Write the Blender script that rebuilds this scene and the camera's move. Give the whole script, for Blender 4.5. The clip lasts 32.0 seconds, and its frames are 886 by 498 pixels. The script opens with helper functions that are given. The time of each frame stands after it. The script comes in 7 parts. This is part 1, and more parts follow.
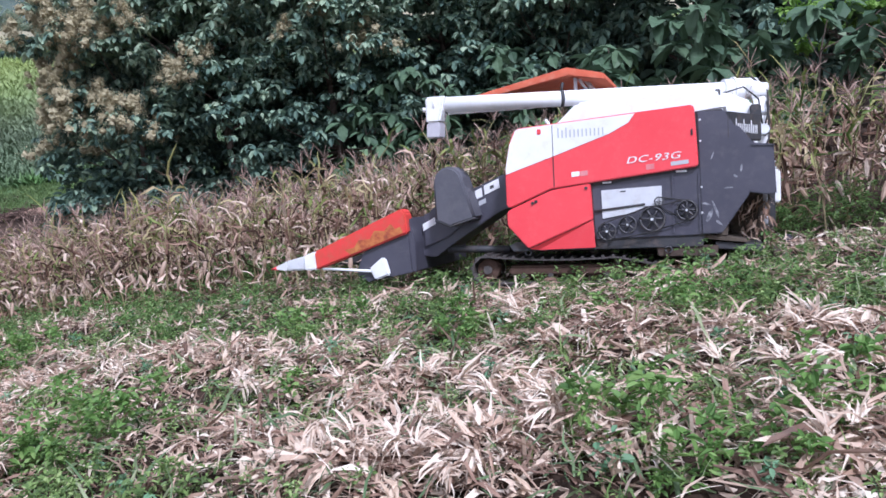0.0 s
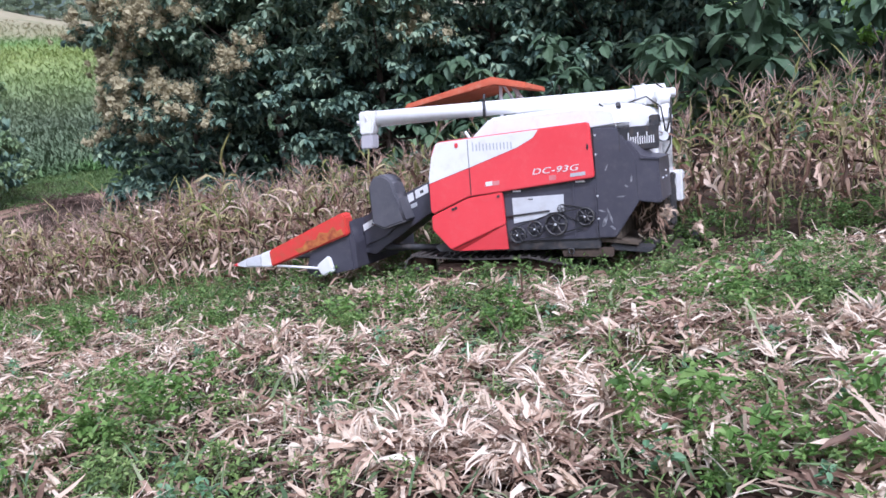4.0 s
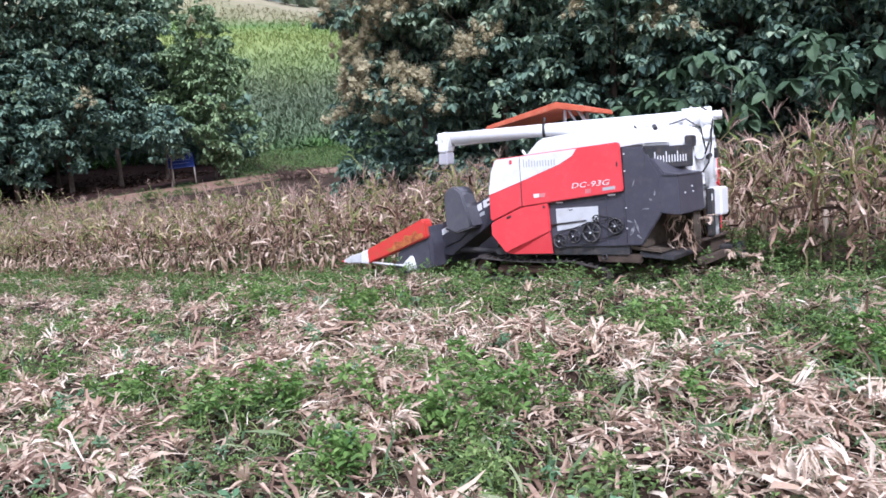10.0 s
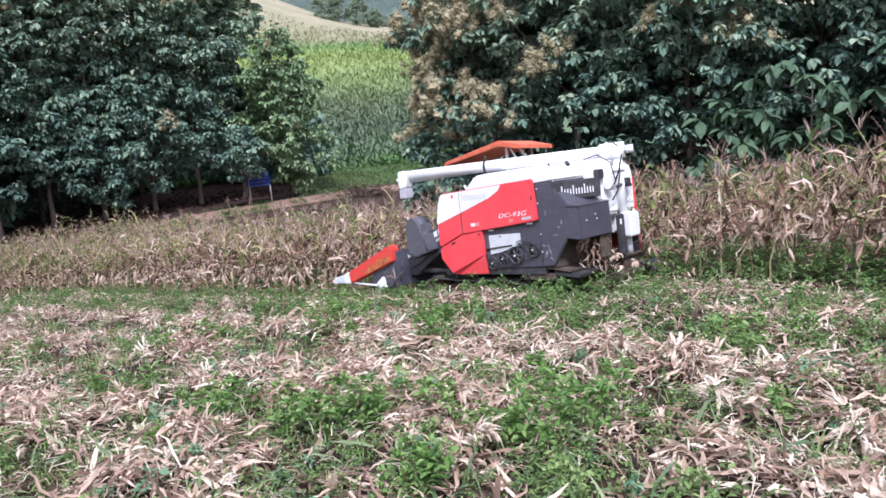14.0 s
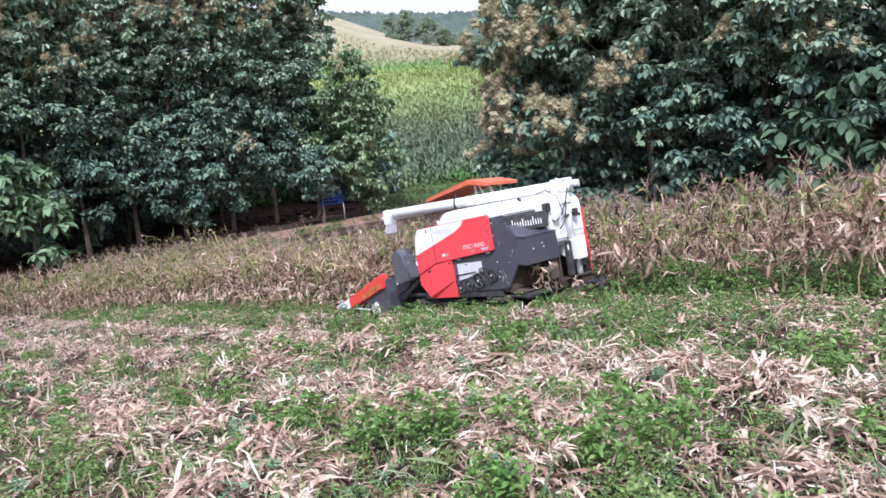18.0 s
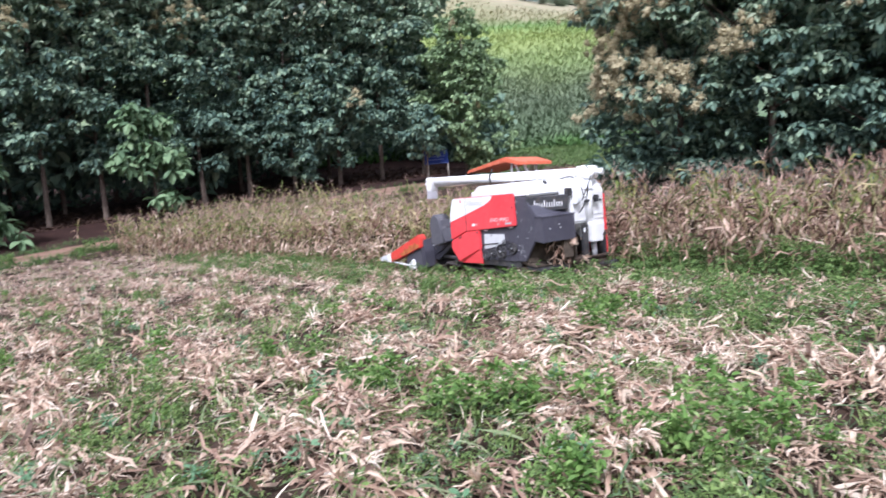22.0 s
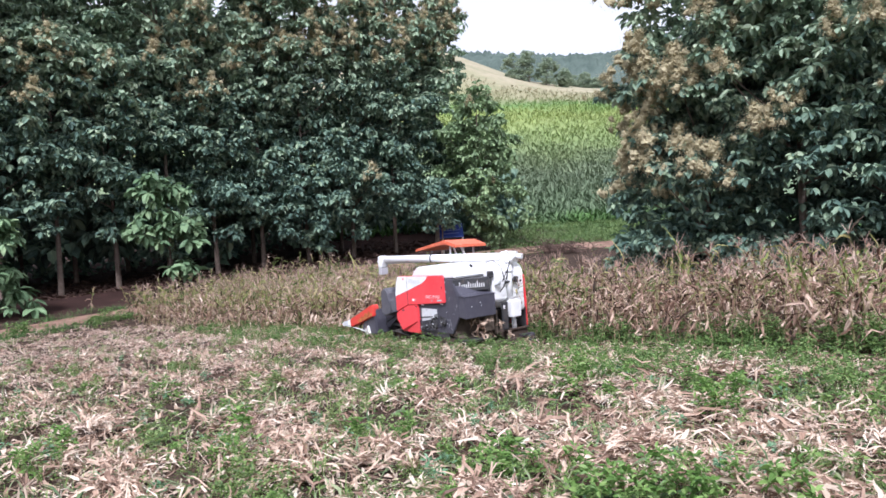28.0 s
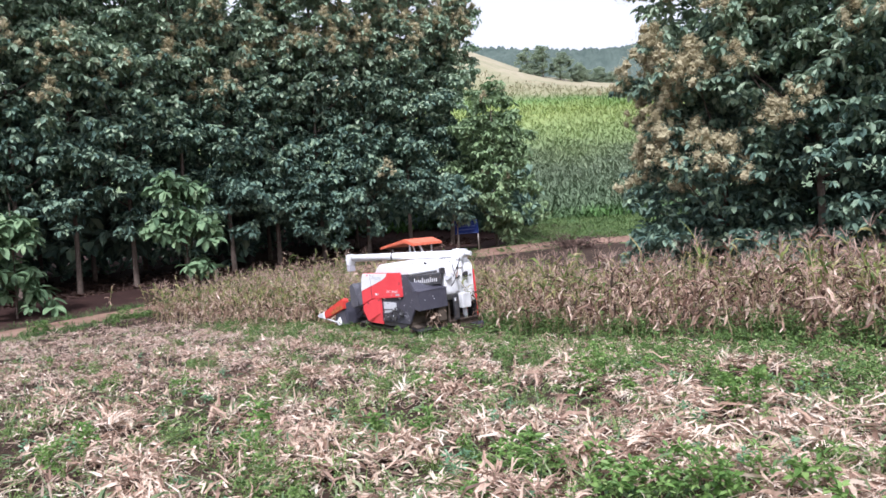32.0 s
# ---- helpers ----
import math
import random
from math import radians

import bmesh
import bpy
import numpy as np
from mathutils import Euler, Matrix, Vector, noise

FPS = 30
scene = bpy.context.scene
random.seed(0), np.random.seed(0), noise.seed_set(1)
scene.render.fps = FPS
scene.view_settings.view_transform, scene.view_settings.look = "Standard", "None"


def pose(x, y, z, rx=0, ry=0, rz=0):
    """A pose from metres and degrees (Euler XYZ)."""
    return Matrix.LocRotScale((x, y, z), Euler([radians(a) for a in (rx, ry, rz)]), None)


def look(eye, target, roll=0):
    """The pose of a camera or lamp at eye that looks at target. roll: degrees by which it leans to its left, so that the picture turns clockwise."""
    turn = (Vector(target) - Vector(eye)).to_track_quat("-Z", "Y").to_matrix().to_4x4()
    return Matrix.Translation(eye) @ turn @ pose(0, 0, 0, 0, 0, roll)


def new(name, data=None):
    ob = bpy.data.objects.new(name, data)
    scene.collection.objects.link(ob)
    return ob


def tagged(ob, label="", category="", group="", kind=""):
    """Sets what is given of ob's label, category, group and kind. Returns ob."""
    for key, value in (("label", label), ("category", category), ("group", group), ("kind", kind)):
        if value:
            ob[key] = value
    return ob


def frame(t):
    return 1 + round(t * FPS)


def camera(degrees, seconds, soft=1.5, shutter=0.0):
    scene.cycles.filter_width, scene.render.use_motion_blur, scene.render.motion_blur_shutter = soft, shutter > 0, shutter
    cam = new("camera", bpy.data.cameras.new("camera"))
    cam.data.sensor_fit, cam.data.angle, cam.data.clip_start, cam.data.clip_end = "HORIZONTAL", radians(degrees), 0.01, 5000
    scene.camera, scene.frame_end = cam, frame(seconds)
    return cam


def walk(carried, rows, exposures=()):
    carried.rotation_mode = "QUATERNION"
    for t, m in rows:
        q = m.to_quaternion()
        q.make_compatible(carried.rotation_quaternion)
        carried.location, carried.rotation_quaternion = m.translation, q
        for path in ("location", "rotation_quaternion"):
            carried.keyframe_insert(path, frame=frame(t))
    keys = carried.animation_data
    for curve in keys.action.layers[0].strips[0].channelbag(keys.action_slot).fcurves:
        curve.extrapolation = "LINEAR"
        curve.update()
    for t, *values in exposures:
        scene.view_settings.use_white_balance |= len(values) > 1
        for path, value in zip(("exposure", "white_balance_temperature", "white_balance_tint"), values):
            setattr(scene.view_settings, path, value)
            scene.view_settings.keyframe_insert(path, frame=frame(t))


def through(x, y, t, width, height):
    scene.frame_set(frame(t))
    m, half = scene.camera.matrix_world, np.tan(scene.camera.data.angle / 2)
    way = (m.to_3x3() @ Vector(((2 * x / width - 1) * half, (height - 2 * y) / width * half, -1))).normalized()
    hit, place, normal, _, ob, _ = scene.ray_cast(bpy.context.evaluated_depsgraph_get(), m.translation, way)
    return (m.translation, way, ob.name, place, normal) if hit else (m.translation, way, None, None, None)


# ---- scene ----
cam = camera(59, 32.0, soft=1.6, shutter=0.25)

PATH = [
    (0, look((0.000, 0.000, -0.000), (0.053, 9.848, -1.738), -6.85)),
    (0.5, look((-0.014, 0.001, 0.004), (-0.103, 9.851, -1.722), -7.04)),
    (1, look((-0.031, 0.003, 0.005), (-0.289, 9.850, -1.719), -6.86)),
    (1.5, look((-0.036, -0.015, 0.006), (-0.533, 9.823, -1.715), -6.61)),
    (2, look((-0.033, -0.003, 0.002), (-0.643, 9.823, -1.749), -6.30)),
    (2.5, look((-0.021, 0.037, 0.001), (-0.590, 9.861, -1.775), -6.17)),
    (4.5, look((-0.016, 0.008, 0.012), (-0.603, 9.824, -1.803), -6.88)),
    (5, look((-0.028, 0.006, 0.010), (-0.715, 9.812, -1.827), -7.02)),
    (5.5, look((-0.014, -0.009, 0.002), (-0.734, 9.794, -1.838), -7.01)),
    (6, look((-0.028, 0.010, 0.004), (-0.839, 9.814, -1.793), -6.82)),
    (6.5, look((-0.054, -0.019, 0.011), (-1.561, 9.722, -1.675), -6.13)),
    (7, look((-0.238, 0.067, 0.032), (-2.595, 9.680, -1.391), -5.22)),
    (7.5, look((-0.516, 0.095, 0.062), (-3.768, 9.464, -1.224), -4.05)),
    (8, look((-0.667, 0.146, 0.043), (-4.165, 9.412, -1.339), -3.01)),
    (8.5, look((-0.760, 0.264, 0.025), (-4.223, 9.542, -1.359), -3.08)),
    (9, look((-0.917, 0.411, -0.004), (-4.044, 9.789, -1.513), -3.31)),
    (9.5, look((-1.158, 0.377, 0.026), (-4.113, 9.793, -1.587), -3.73)),
    (10, look((-1.330, 0.323, 0.031), (-4.219, 9.749, -1.642), -3.44)),
    (10.5, look((-1.364, 0.242, 0.030), (-4.210, 9.675, -1.679), -3.15)),
    (11, look((-1.354, 0.239, 0.026), (-4.216, 9.676, -1.636), -3.03)),
    (11.5, look((-1.337, 0.250, 0.047), (-4.319, 9.667, -1.512), -3.58)),
    (12, look((-1.333, 0.221, 0.048), (-4.500, 9.591, -1.426), -4.18)),
    (12.5, look((-1.346, 0.224, 0.047), (-4.663, 9.548, -1.389), -4.17)),
    (13, look((-1.348, 0.215, 0.048), (-4.803, 9.493, -1.359), -4.17)),
    (13.5, look((-1.355, 0.210, 0.052), (-4.936, 9.440, -1.355), -4.29)),
    (14, look((-1.359, 0.193, 0.059), (-5.083, 9.365, -1.361), -4.46)),
    (14.5, look((-1.365, 0.183, 0.055), (-5.284, 9.273, -1.360), -4.58)),
    (15, look((-1.370, 0.181, 0.058), (-5.514, 9.173, -1.345), -4.87)),
    (15.5, look((-1.377, 0.173, 0.063), (-5.760, 9.054, -1.327), -5.03)),
    (17.5, look((-1.355, 0.179, 0.069), (-5.836, 9.042, -1.098), -5.60)),
    (18, look((-1.374, 0.186, 0.066), (-5.916, 9.022, -1.071), -5.47)),
    (18.5, look((-1.379, 0.167, 0.073), (-6.099, 8.913, -1.042), -5.29)),
    (19, look((-1.374, 0.180, 0.070), (-6.250, 8.833, -1.092), -5.24)),
    (19.5, look((-1.329, 0.242, 0.059), (-6.301, 8.823, -1.223), -5.25)),
    (20, look((-1.216, 0.379, 0.069), (-6.191, 8.954, -1.238), -5.78)),
    (20.5, look((-1.066, 0.442, 0.027), (-6.012, 9.038, -1.254), -5.75)),
    (21, look((-1.057, 0.465, 0.037), (-5.994, 9.077, -1.171), -5.30)),
    (21.5, look((-1.160, 0.493, 0.028), (-6.173, 9.050, -1.257), -4.40)),
    (22, look((-1.398, 0.475, 0.035), (-7.061, 8.577, -1.476), -3.29)),
    (22.5, look((-1.690, 0.457, -0.016), (-8.116, 7.828, -2.109), -0.41)),
    (23, look((-2.039, 0.483, -0.064), (-9.029, 7.434, -1.746), 0.16)),
    (23.5, look((-2.274, 0.459, -0.040), (-9.159, 7.615, -1.216), -1.10)),
    (24, look((-2.517, 0.456, -0.045), (-8.777, 8.203, -0.936), -2.62)),
    (24.5, look((-2.633, 0.397, -0.031), (-8.596, 8.385, -0.819), -2.53)),
    (25, look((-2.659, 0.380, -0.050), (-8.538, 8.437, -0.775), -1.74)),
    (25.5, look((-2.629, 0.370, -0.044), (-8.407, 8.504, -0.720), -1.56)),
    (26, look((-2.640, 0.345, -0.042), (-8.398, 8.497, -0.671), -1.77)),
    (26.5, look((-2.648, 0.337, -0.035), (-8.393, 8.500, -0.630), -1.99)),
    (28.5, look((-2.654, 0.344, -0.043), (-8.337, 8.552, -0.606), -2.48)),
    (29, look((-2.658, 0.342, -0.045), (-8.419, 8.496, -0.615), -2.58)),
    (29.5, look((-2.660, 0.330, -0.044), (-8.484, 8.438, -0.641), -2.59)),
    (30, look((-2.669, 0.323, -0.046), (-8.546, 8.389, -0.673), -2.56)),
    (30.5, look((-2.664, 0.322, -0.044), (-8.545, 8.385, -0.670), -2.59)),
    (31, look((-2.680, 0.330, -0.049), (-8.543, 8.406, -0.674), -2.58)),
    (31.5, look((-2.687, 0.331, -0.049), (-8.534, 8.419, -0.674), -2.69)),
    (32, look((-2.688, 0.337, -0.047), (-8.529, 8.431, -0.650), -2.88)),
]
walk(cam, PATH, [(0.0, 0.54, 5250, 21.0), (6.0, 0.62, 5350, 20.5), (12.0, 0.75, 5430, 19.5), (20.0, 0.88, 5520, 18.7), (32.0, 0.86, 5650, 18.0)])

# the harvester's way: seconds, place, lean, pitch, heading
TRAIL = [
    (0, 1.919, 9.415, -2.234, 7.21, -1.39, 157.95),
    (0.5, 1.722, 9.610, -2.240, 6.52, -1.66, 158.17),
    (1, 1.524, 9.780, -2.246, 6.03, -1.98, 158.37),
    (1.5, 1.355, 9.868, -2.253, 5.60, -2.44, 158.66),
    (2, 1.177, 9.996, -2.260, 5.08, -2.65, 158.87),
    (2.5, 1.006, 10.148, -2.268, 4.43, -2.99, 159.03),
    (4.5, 0.248, 10.567, -2.304, 2.63, -0.11, 159.36),
    (5, 0.049, 10.631, -2.314, 2.50, 0.41, 159.03),
    (5.5, -0.164, 10.761, -2.324, 2.37, 0.45, 158.65),
    (6, -0.431, 10.902, -2.334, 2.31, 0.33, 158.47),
    (6.5, -0.714, 11.034, -2.343, 2.36, 0.34, 158.31),
    (7, -0.986, 11.136, -2.351, 2.47, 0.43, 158.61),
    (7.5, -1.273, 11.224, -2.360, 2.53, 0.29, 159.23),
    (8, -1.569, 11.376, -2.371, 2.51, 0.44, 159.26),
    (8.5, -1.871, 11.591, -2.384, 2.47, 0.87, 159.04),
    (9, -2.206, 11.787, -2.400, 2.43, 1.73, 159.00),
    (9.5, -2.518, 11.941, -2.419, 2.47, 2.67, 159.25),
    (10, -2.808, 12.056, -2.441, 2.66, 2.87, 159.31),
    (10.5, -3.089, 12.166, -2.466, 2.88, 2.97, 159.35),
    (11, -3.345, 12.283, -2.493, 2.97, 3.15, 159.64),
    (11.5, -3.635, 12.420, -2.522, 3.02, 3.05, 159.93),
    (12, -3.931, 12.550, -2.552, 3.04, 2.90, 160.00),
    (12.5, -4.219, 12.670, -2.583, 2.85, 2.67, 159.66),
    (13, -4.541, 12.821, -2.614, 2.37, 2.47, 159.01),
    (13.5, -4.891, 12.977, -2.645, 1.66, 2.89, 158.41),
    (14, -5.222, 13.157, -2.677, 0.91, 3.61, 158.85),
    (14.5, -5.536, 13.341, -2.710, 0.37, 3.73, 160.37),
    (15, -5.874, 13.529, -2.746, 0.04, 3.43, 161.90),
    (15.5, -6.223, 13.710, -2.785, -0.30, 3.12, 162.47),
    (17.5, -7.376, 14.188, -2.939, -1.00, 4.36, 160.39),
    (18, -7.659, 14.303, -2.978, -0.81, 4.88, 160.24),
    (18.5, -7.921, 14.419, -3.017, -0.57, 4.67, 160.59),
    (19, -8.196, 14.548, -3.054, -0.32, 3.91, 161.02),
    (19.5, -8.436, 14.679, -3.091, -0.14, 3.31, 161.41),
    (20, -8.674, 14.819, -3.126, 0.06, 2.90, 161.59),
    (20.5, -8.960, 14.986, -3.160, 0.30, 2.66, 161.68),
    (21, -9.250, 15.104, -3.192, 0.50, 2.44, 161.75),
    (21.5, -9.537, 15.180, -3.224, 0.63, 2.25, 161.75),
    (22, -9.849, 15.243, -3.254, 0.71, 2.16, 161.72),
    (22.5, -10.173, 15.293, -3.285, 0.75, 2.08, 161.61),
    (23, -10.514, 15.367, -3.315, 0.82, 1.94, 161.42),
    (23.5, -10.869, 15.511, -3.345, 0.91, 1.74, 161.46),
    (24, -11.228, 15.674, -3.374, 0.93, 1.58, 161.62),
    (24.5, -11.534, 15.790, -3.402, 0.89, 1.66, 161.75),
    (25, -11.835, 15.901, -3.430, 0.81, 1.55, 161.60),
    (25.5, -12.176, 16.061, -3.456, 0.61, 1.23, 161.54),
    (26, -12.522, 16.220, -3.481, 0.29, 0.87, 161.67),
    (26.5, -12.786, 16.290, -3.504, 0.07, 0.21, 161.98),
    (28.5, -14.155, 16.740, -3.587, -1.56, 0.62, 160.03),
    (29, -14.506, 16.907, -3.608, -2.01, 1.02, 160.78),
    (29.5, -14.830, 17.059, -3.626, -2.17, 0.87, 161.43),
    (30, -15.139, 17.181, -3.643, -2.23, 0.19, 161.80),
    (30.5, -15.458, 17.299, -3.657, -2.24, -0.43, 161.86),
    (31, -15.774, 17.418, -3.669, -2.24, -0.73, 161.88),
    (31.5, -16.083, 17.521, -3.679, -2.36, -0.65, 161.74),
    (32, -16.351, 17.588, -3.686, -2.81, -0.07, 161.30),
]

# ---- world, sun, exposure ----
world = bpy.data.worlds.new("world")
scene.world = world
world.use_nodes = True
wn = world.node_tree.nodes
wl = world.node_tree.links
sky = wn.new("ShaderNodeTexSky")
sky.sky_type = "NISHITA"
sky.sun_disc = False
sky.sun_elevation = radians(52)
sky.sun_rotation = radians(156)
sky.air_density, sky.dust_density, sky.ozone_density = 1.0, 6.0, 1.0
hsv = wn.new("ShaderNodeHueSaturation")
hsv.inputs["Saturation"].default_value = 0.3
wl.new(sky.outputs[0], hsv.inputs["Color"])
# thin bright cloud over the whole sky
cloud = wn.new("ShaderNodeMix")
cloud.data_type = "RGBA"
cloud.inputs[0].default_value = 0.72
cloud.inputs[7].default_value = (6.6, 6.55, 6.4, 1)
wl.new(hsv.outputs[0], cloud.inputs[6])
wl.new(cloud.outputs[2], wn["Background"].inputs[0])
wn["Background"].inputs[1].default_value = 0.105

sun = new("sun", bpy.data.lights.new("sun", "SUN"))
sun.data.energy, sun.data.angle, sun.data.color = 2.7, radians(8), (1.0, 0.96, 0.90)
SUN_DIR = Vector((0.25, -0.56, 0.79))
sun.matrix_world = look(SUN_DIR * 50, (0, 0, 0))


# ---- mesh helpers ----
RNG = np.random.default_rng(7)


def npmesh(name, verts, faces, mats, mi=None, smooth=True):
    """A mesh from arrays of vertices and of quads or triangles."""
    verts, faces = np.asarray(verts, np.float32), np.asarray(faces, np.int32)
    me = bpy.data.meshes.new(name)
    n = faces.shape[1]
    me.vertices.add(len(verts))
    me.vertices.foreach_set("co", verts.ravel())
    me.loops.add(faces.size)
    me.loops.foreach_set("vertex_index", faces.ravel())
    me.polygons.add(len(faces))
    me.polygons.foreach_set("loop_start", np.arange(0, faces.size, n, dtype=np.int32))
    if mi is not None:
        me.polygons.foreach_set("material_index", np.asarray(mi, np.int32))
    me.polygons.foreach_set("use_smooth", np.full(len(faces), smooth))
    for m in (mats if isinstance(mats, (list, tuple)) else [mats]):
        me.materials.append(m)
    me.update(calc_edges=True)
    return me


def merge(chunks):
    """Joins pairs of vertex and face arrays."""
    vs, fs, off = [], [], 0
    for v, f in chunks:
        vs.append(v)
        fs.append(f + off)
        off += len(v)
    return np.concatenate(vs), np.concatenate(fs)


def strips(base, az, el, length, width, droop, twist, seg=4, prof=(0.55, 1.0, 0.9, 0.6, 0.06), fold=0.0, kink=0.0):
    """Blades: each starts at base, heads off at azimuth and elevation and bends down over its length."""
    n = len(base)
    s = np.linspace(0, 1, seg + 1)
    ang = el[:, None] - droop[:, None] * s[None] ** 1.3
    d = np.stack([np.cos(ang) * np.cos(az)[:, None], np.cos(ang) * np.sin(az)[:, None], np.sin(ang)], -1)
    step = (d[:, :-1] + d[:, 1:]) * 0.5 * (length / seg)[:, None, None]
    mid = np.concatenate([np.zeros((n, 1, 3)), np.cumsum(step, 1)], 1) + base[:, None]
    if kink:
        mid[:, 1:] += RNG.normal(0, kink, (n, seg, 3)) * length[:, None, None] * np.array([1, 1, 0.6])
    side = np.stack([-np.sin(az), np.cos(az), 0 * az], -1)[:, None] * np.ones((1, seg + 1, 1))
    up = np.cross(d, side)
    tw = twist[:, None] * s[None] + (RNG.normal(0, kink * 6, (n, seg + 1)) if kink else 0)
    side = side * np.cos(tw)[..., None] + up * np.sin(tw)[..., None]
    w = np.interp(s, np.linspace(0, 1, len(prof)), prof)[None, :, None] * (width * 0.5)[:, None, None]
    v = np.stack([mid - side * w + up * fold * w, mid + side * w + up * fold * w], 2).reshape(n, -1, 3)
    k = np.arange(seg)
    f = np.stack([2 * k, 2 * k + 1, 2 * k + 3, 2 * k + 2], -1)
    f = (f[None] + (np.arange(n) * 2 * (seg + 1))[:, None, None]).reshape(-1, 4)
    return v.reshape(-1, 3), f


def blades(base, az, el, length, width, droop, twist, seg=4, prof=(0.5, 1.0, 0.85, 0.5, 0.04), trough=0.35, kink=0.04):
    """Long leaves with a folded midrib, bending down over their length and crumpled by kink."""
    n = len(base)
    s = np.linspace(0, 1, seg + 1)
    ang = el[:, None] - droop[:, None] * s[None] ** 1.4
    d = np.stack([np.cos(ang) * np.cos(az)[:, None], np.cos(ang) * np.sin(az)[:, None], np.sin(ang)], -1)
    step = (d[:, :-1] + d[:, 1:]) * 0.5 * (length / seg)[:, None, None]
    mid = np.concatenate([np.zeros((n, 1, 3)), np.cumsum(step, 1)], 1) + base[:, None]
    mid[:, 1:] += RNG.normal(0, kink, (n, seg, 3)) * length[:, None, None]
    side = np.stack([-np.sin(az), np.cos(az), 0 * az], -1)[:, None] * np.ones((1, seg + 1, 1))
    up = np.cross(d, side)
    tw = twist[:, None] * s[None] + RNG.normal(0, kink * 5, (n, seg + 1))
    side, up = side * np.cos(tw)[..., None] + up * np.sin(tw)[..., None], up * np.cos(tw)[..., None] - side * np.sin(tw)[..., None]
    w = np.interp(s, np.linspace(0, 1, len(prof)), prof)[None, :, None] * (width * 0.5)[:, None, None]
    lift = w * trough * (1 + RNG.normal(0, 0.5, (n, seg + 1, 1)))
    v = np.stack([mid - side * w + up * lift, mid, mid + side * w + up * lift], 2).reshape(n, -1, 3)
    k = np.arange(seg)
    f = np.concatenate([np.stack([3 * k + e, 3 * k + 1 + e, 3 * k + 4 + e, 3 * k + 3 + e], -1) for e in (0, 1)])
    f = (f[None] + (np.arange(n) * 3 * (seg + 1))[:, None, None]).reshape(-1, 4)
    return v.reshape(-1, 3), f


def leaves(base, az, el, length, width, cup=0.10):
    """Broad rounded leaves: four quads each, folded along the midrib and drooping at the tip."""
    n = len(base)
    d = np.stack([np.cos(el) * np.cos(az), np.cos(el) * np.sin(az), np.sin(el)], -1)
    side = np.stack([-np.sin(az), np.cos(az), 0 * az], -1)
    roll = RNG.normal(0, 0.35, n)[:, None]
    up = np.cross(d, side)
    side, up = side * np.cos(roll) + up * np.sin(roll), up * np.cos(roll) - side * np.sin(roll)
    L, W = length[:, None], width[:, None]
    p = [base, base + d * L * 0.36 - up * L * 0.01, base + d * L * 0.72 - up * L * 0.07, base + d * L - up * L * 0.20]
    rim = up * L * cup
    v = np.stack([p[0], p[1], p[2], p[3], p[1] + side * W * 0.48 + rim, p[2] + side * W * 0.40 + rim * 0.6, p[1] - side * W * 0.48 + rim, p[2] - side * W * 0.40 + rim * 0.6, p[0] + side * W * 0.12, p[0] - side * W * 0.12], 1)
    f = np.array([[0, 8, 4, 1], [1, 4, 5, 2], [0, 1, 6, 9], [1, 2, 7, 6]])
    f = (f[None] + (np.arange(n) * 12)[:, None, None]).reshape(-1, 4)
    t1 = p[3] + side * W * 0.05
    t2 = p[3] - side * W * 0.05
    v = np.concatenate([v, t1[:, None], t2[:, None]], 1)
    g = np.array([[2, 5, 10, 3], [2, 3, 11, 7]])
    g = (g[None] + (np.arange(n) * 12)[:, None, None]).reshape(-1, 4)
    return v.reshape(-1, 3), np.concatenate([f, g])


def small_leaves(base, az, el, length, width, cup=0.12):
    """Small six-cornered leaves: two quads each, folded along the midrib."""
    n = len(base)
    d = np.stack([np.cos(el) * np.cos(az), np.cos(el) * np.sin(az), np.sin(el)], -1)
    side = np.stack([-np.sin(az), np.cos(az), 0 * az], -1)
    roll = RNG.normal(0, 0.35, n)[:, None]
    up = np.cross(d, side)
    side, up = side * np.cos(roll) + up * np.sin(roll), up * np.cos(roll) - side * np.sin(roll)
    L, W = length[:, None], width[:, None]
    rim = up * L * cup
    p, q, tip = base + d * L * 0.30 + rim, base + d * L * 0.68 + rim * 0.5, base + d * L - up * L * 0.14
    v = np.stack([base, p + side * W * 0.45, q + side * W * 0.43, tip, q - side * W * 0.43, p - side * W * 0.45], 1)
    f = np.array([[0, 1, 2, 3], [0, 3, 4, 5]])
    f = (f[None] + (np.arange(n) * 6)[:, None, None]).reshape(-1, 4)
    return v.reshape(-1, 3), f


def flakes(base, az, el, size):
    """Tiny flat petals and scraps: one quad each."""
    d = np.stack([np.cos(el) * np.cos(az), np.cos(el) * np.sin(az), np.sin(el)], -1) * size[:, None]
    e = np.stack([-np.sin(az), np.cos(az), 0 * az], -1) * size[:, None] * 0.4
    v = np.stack([base, base + d * 0.55 + e, base + d, base + d * 0.45 - e], 1).reshape(-1, 3)
    return v, np.arange(len(base) * 4).reshape(-1, 4)


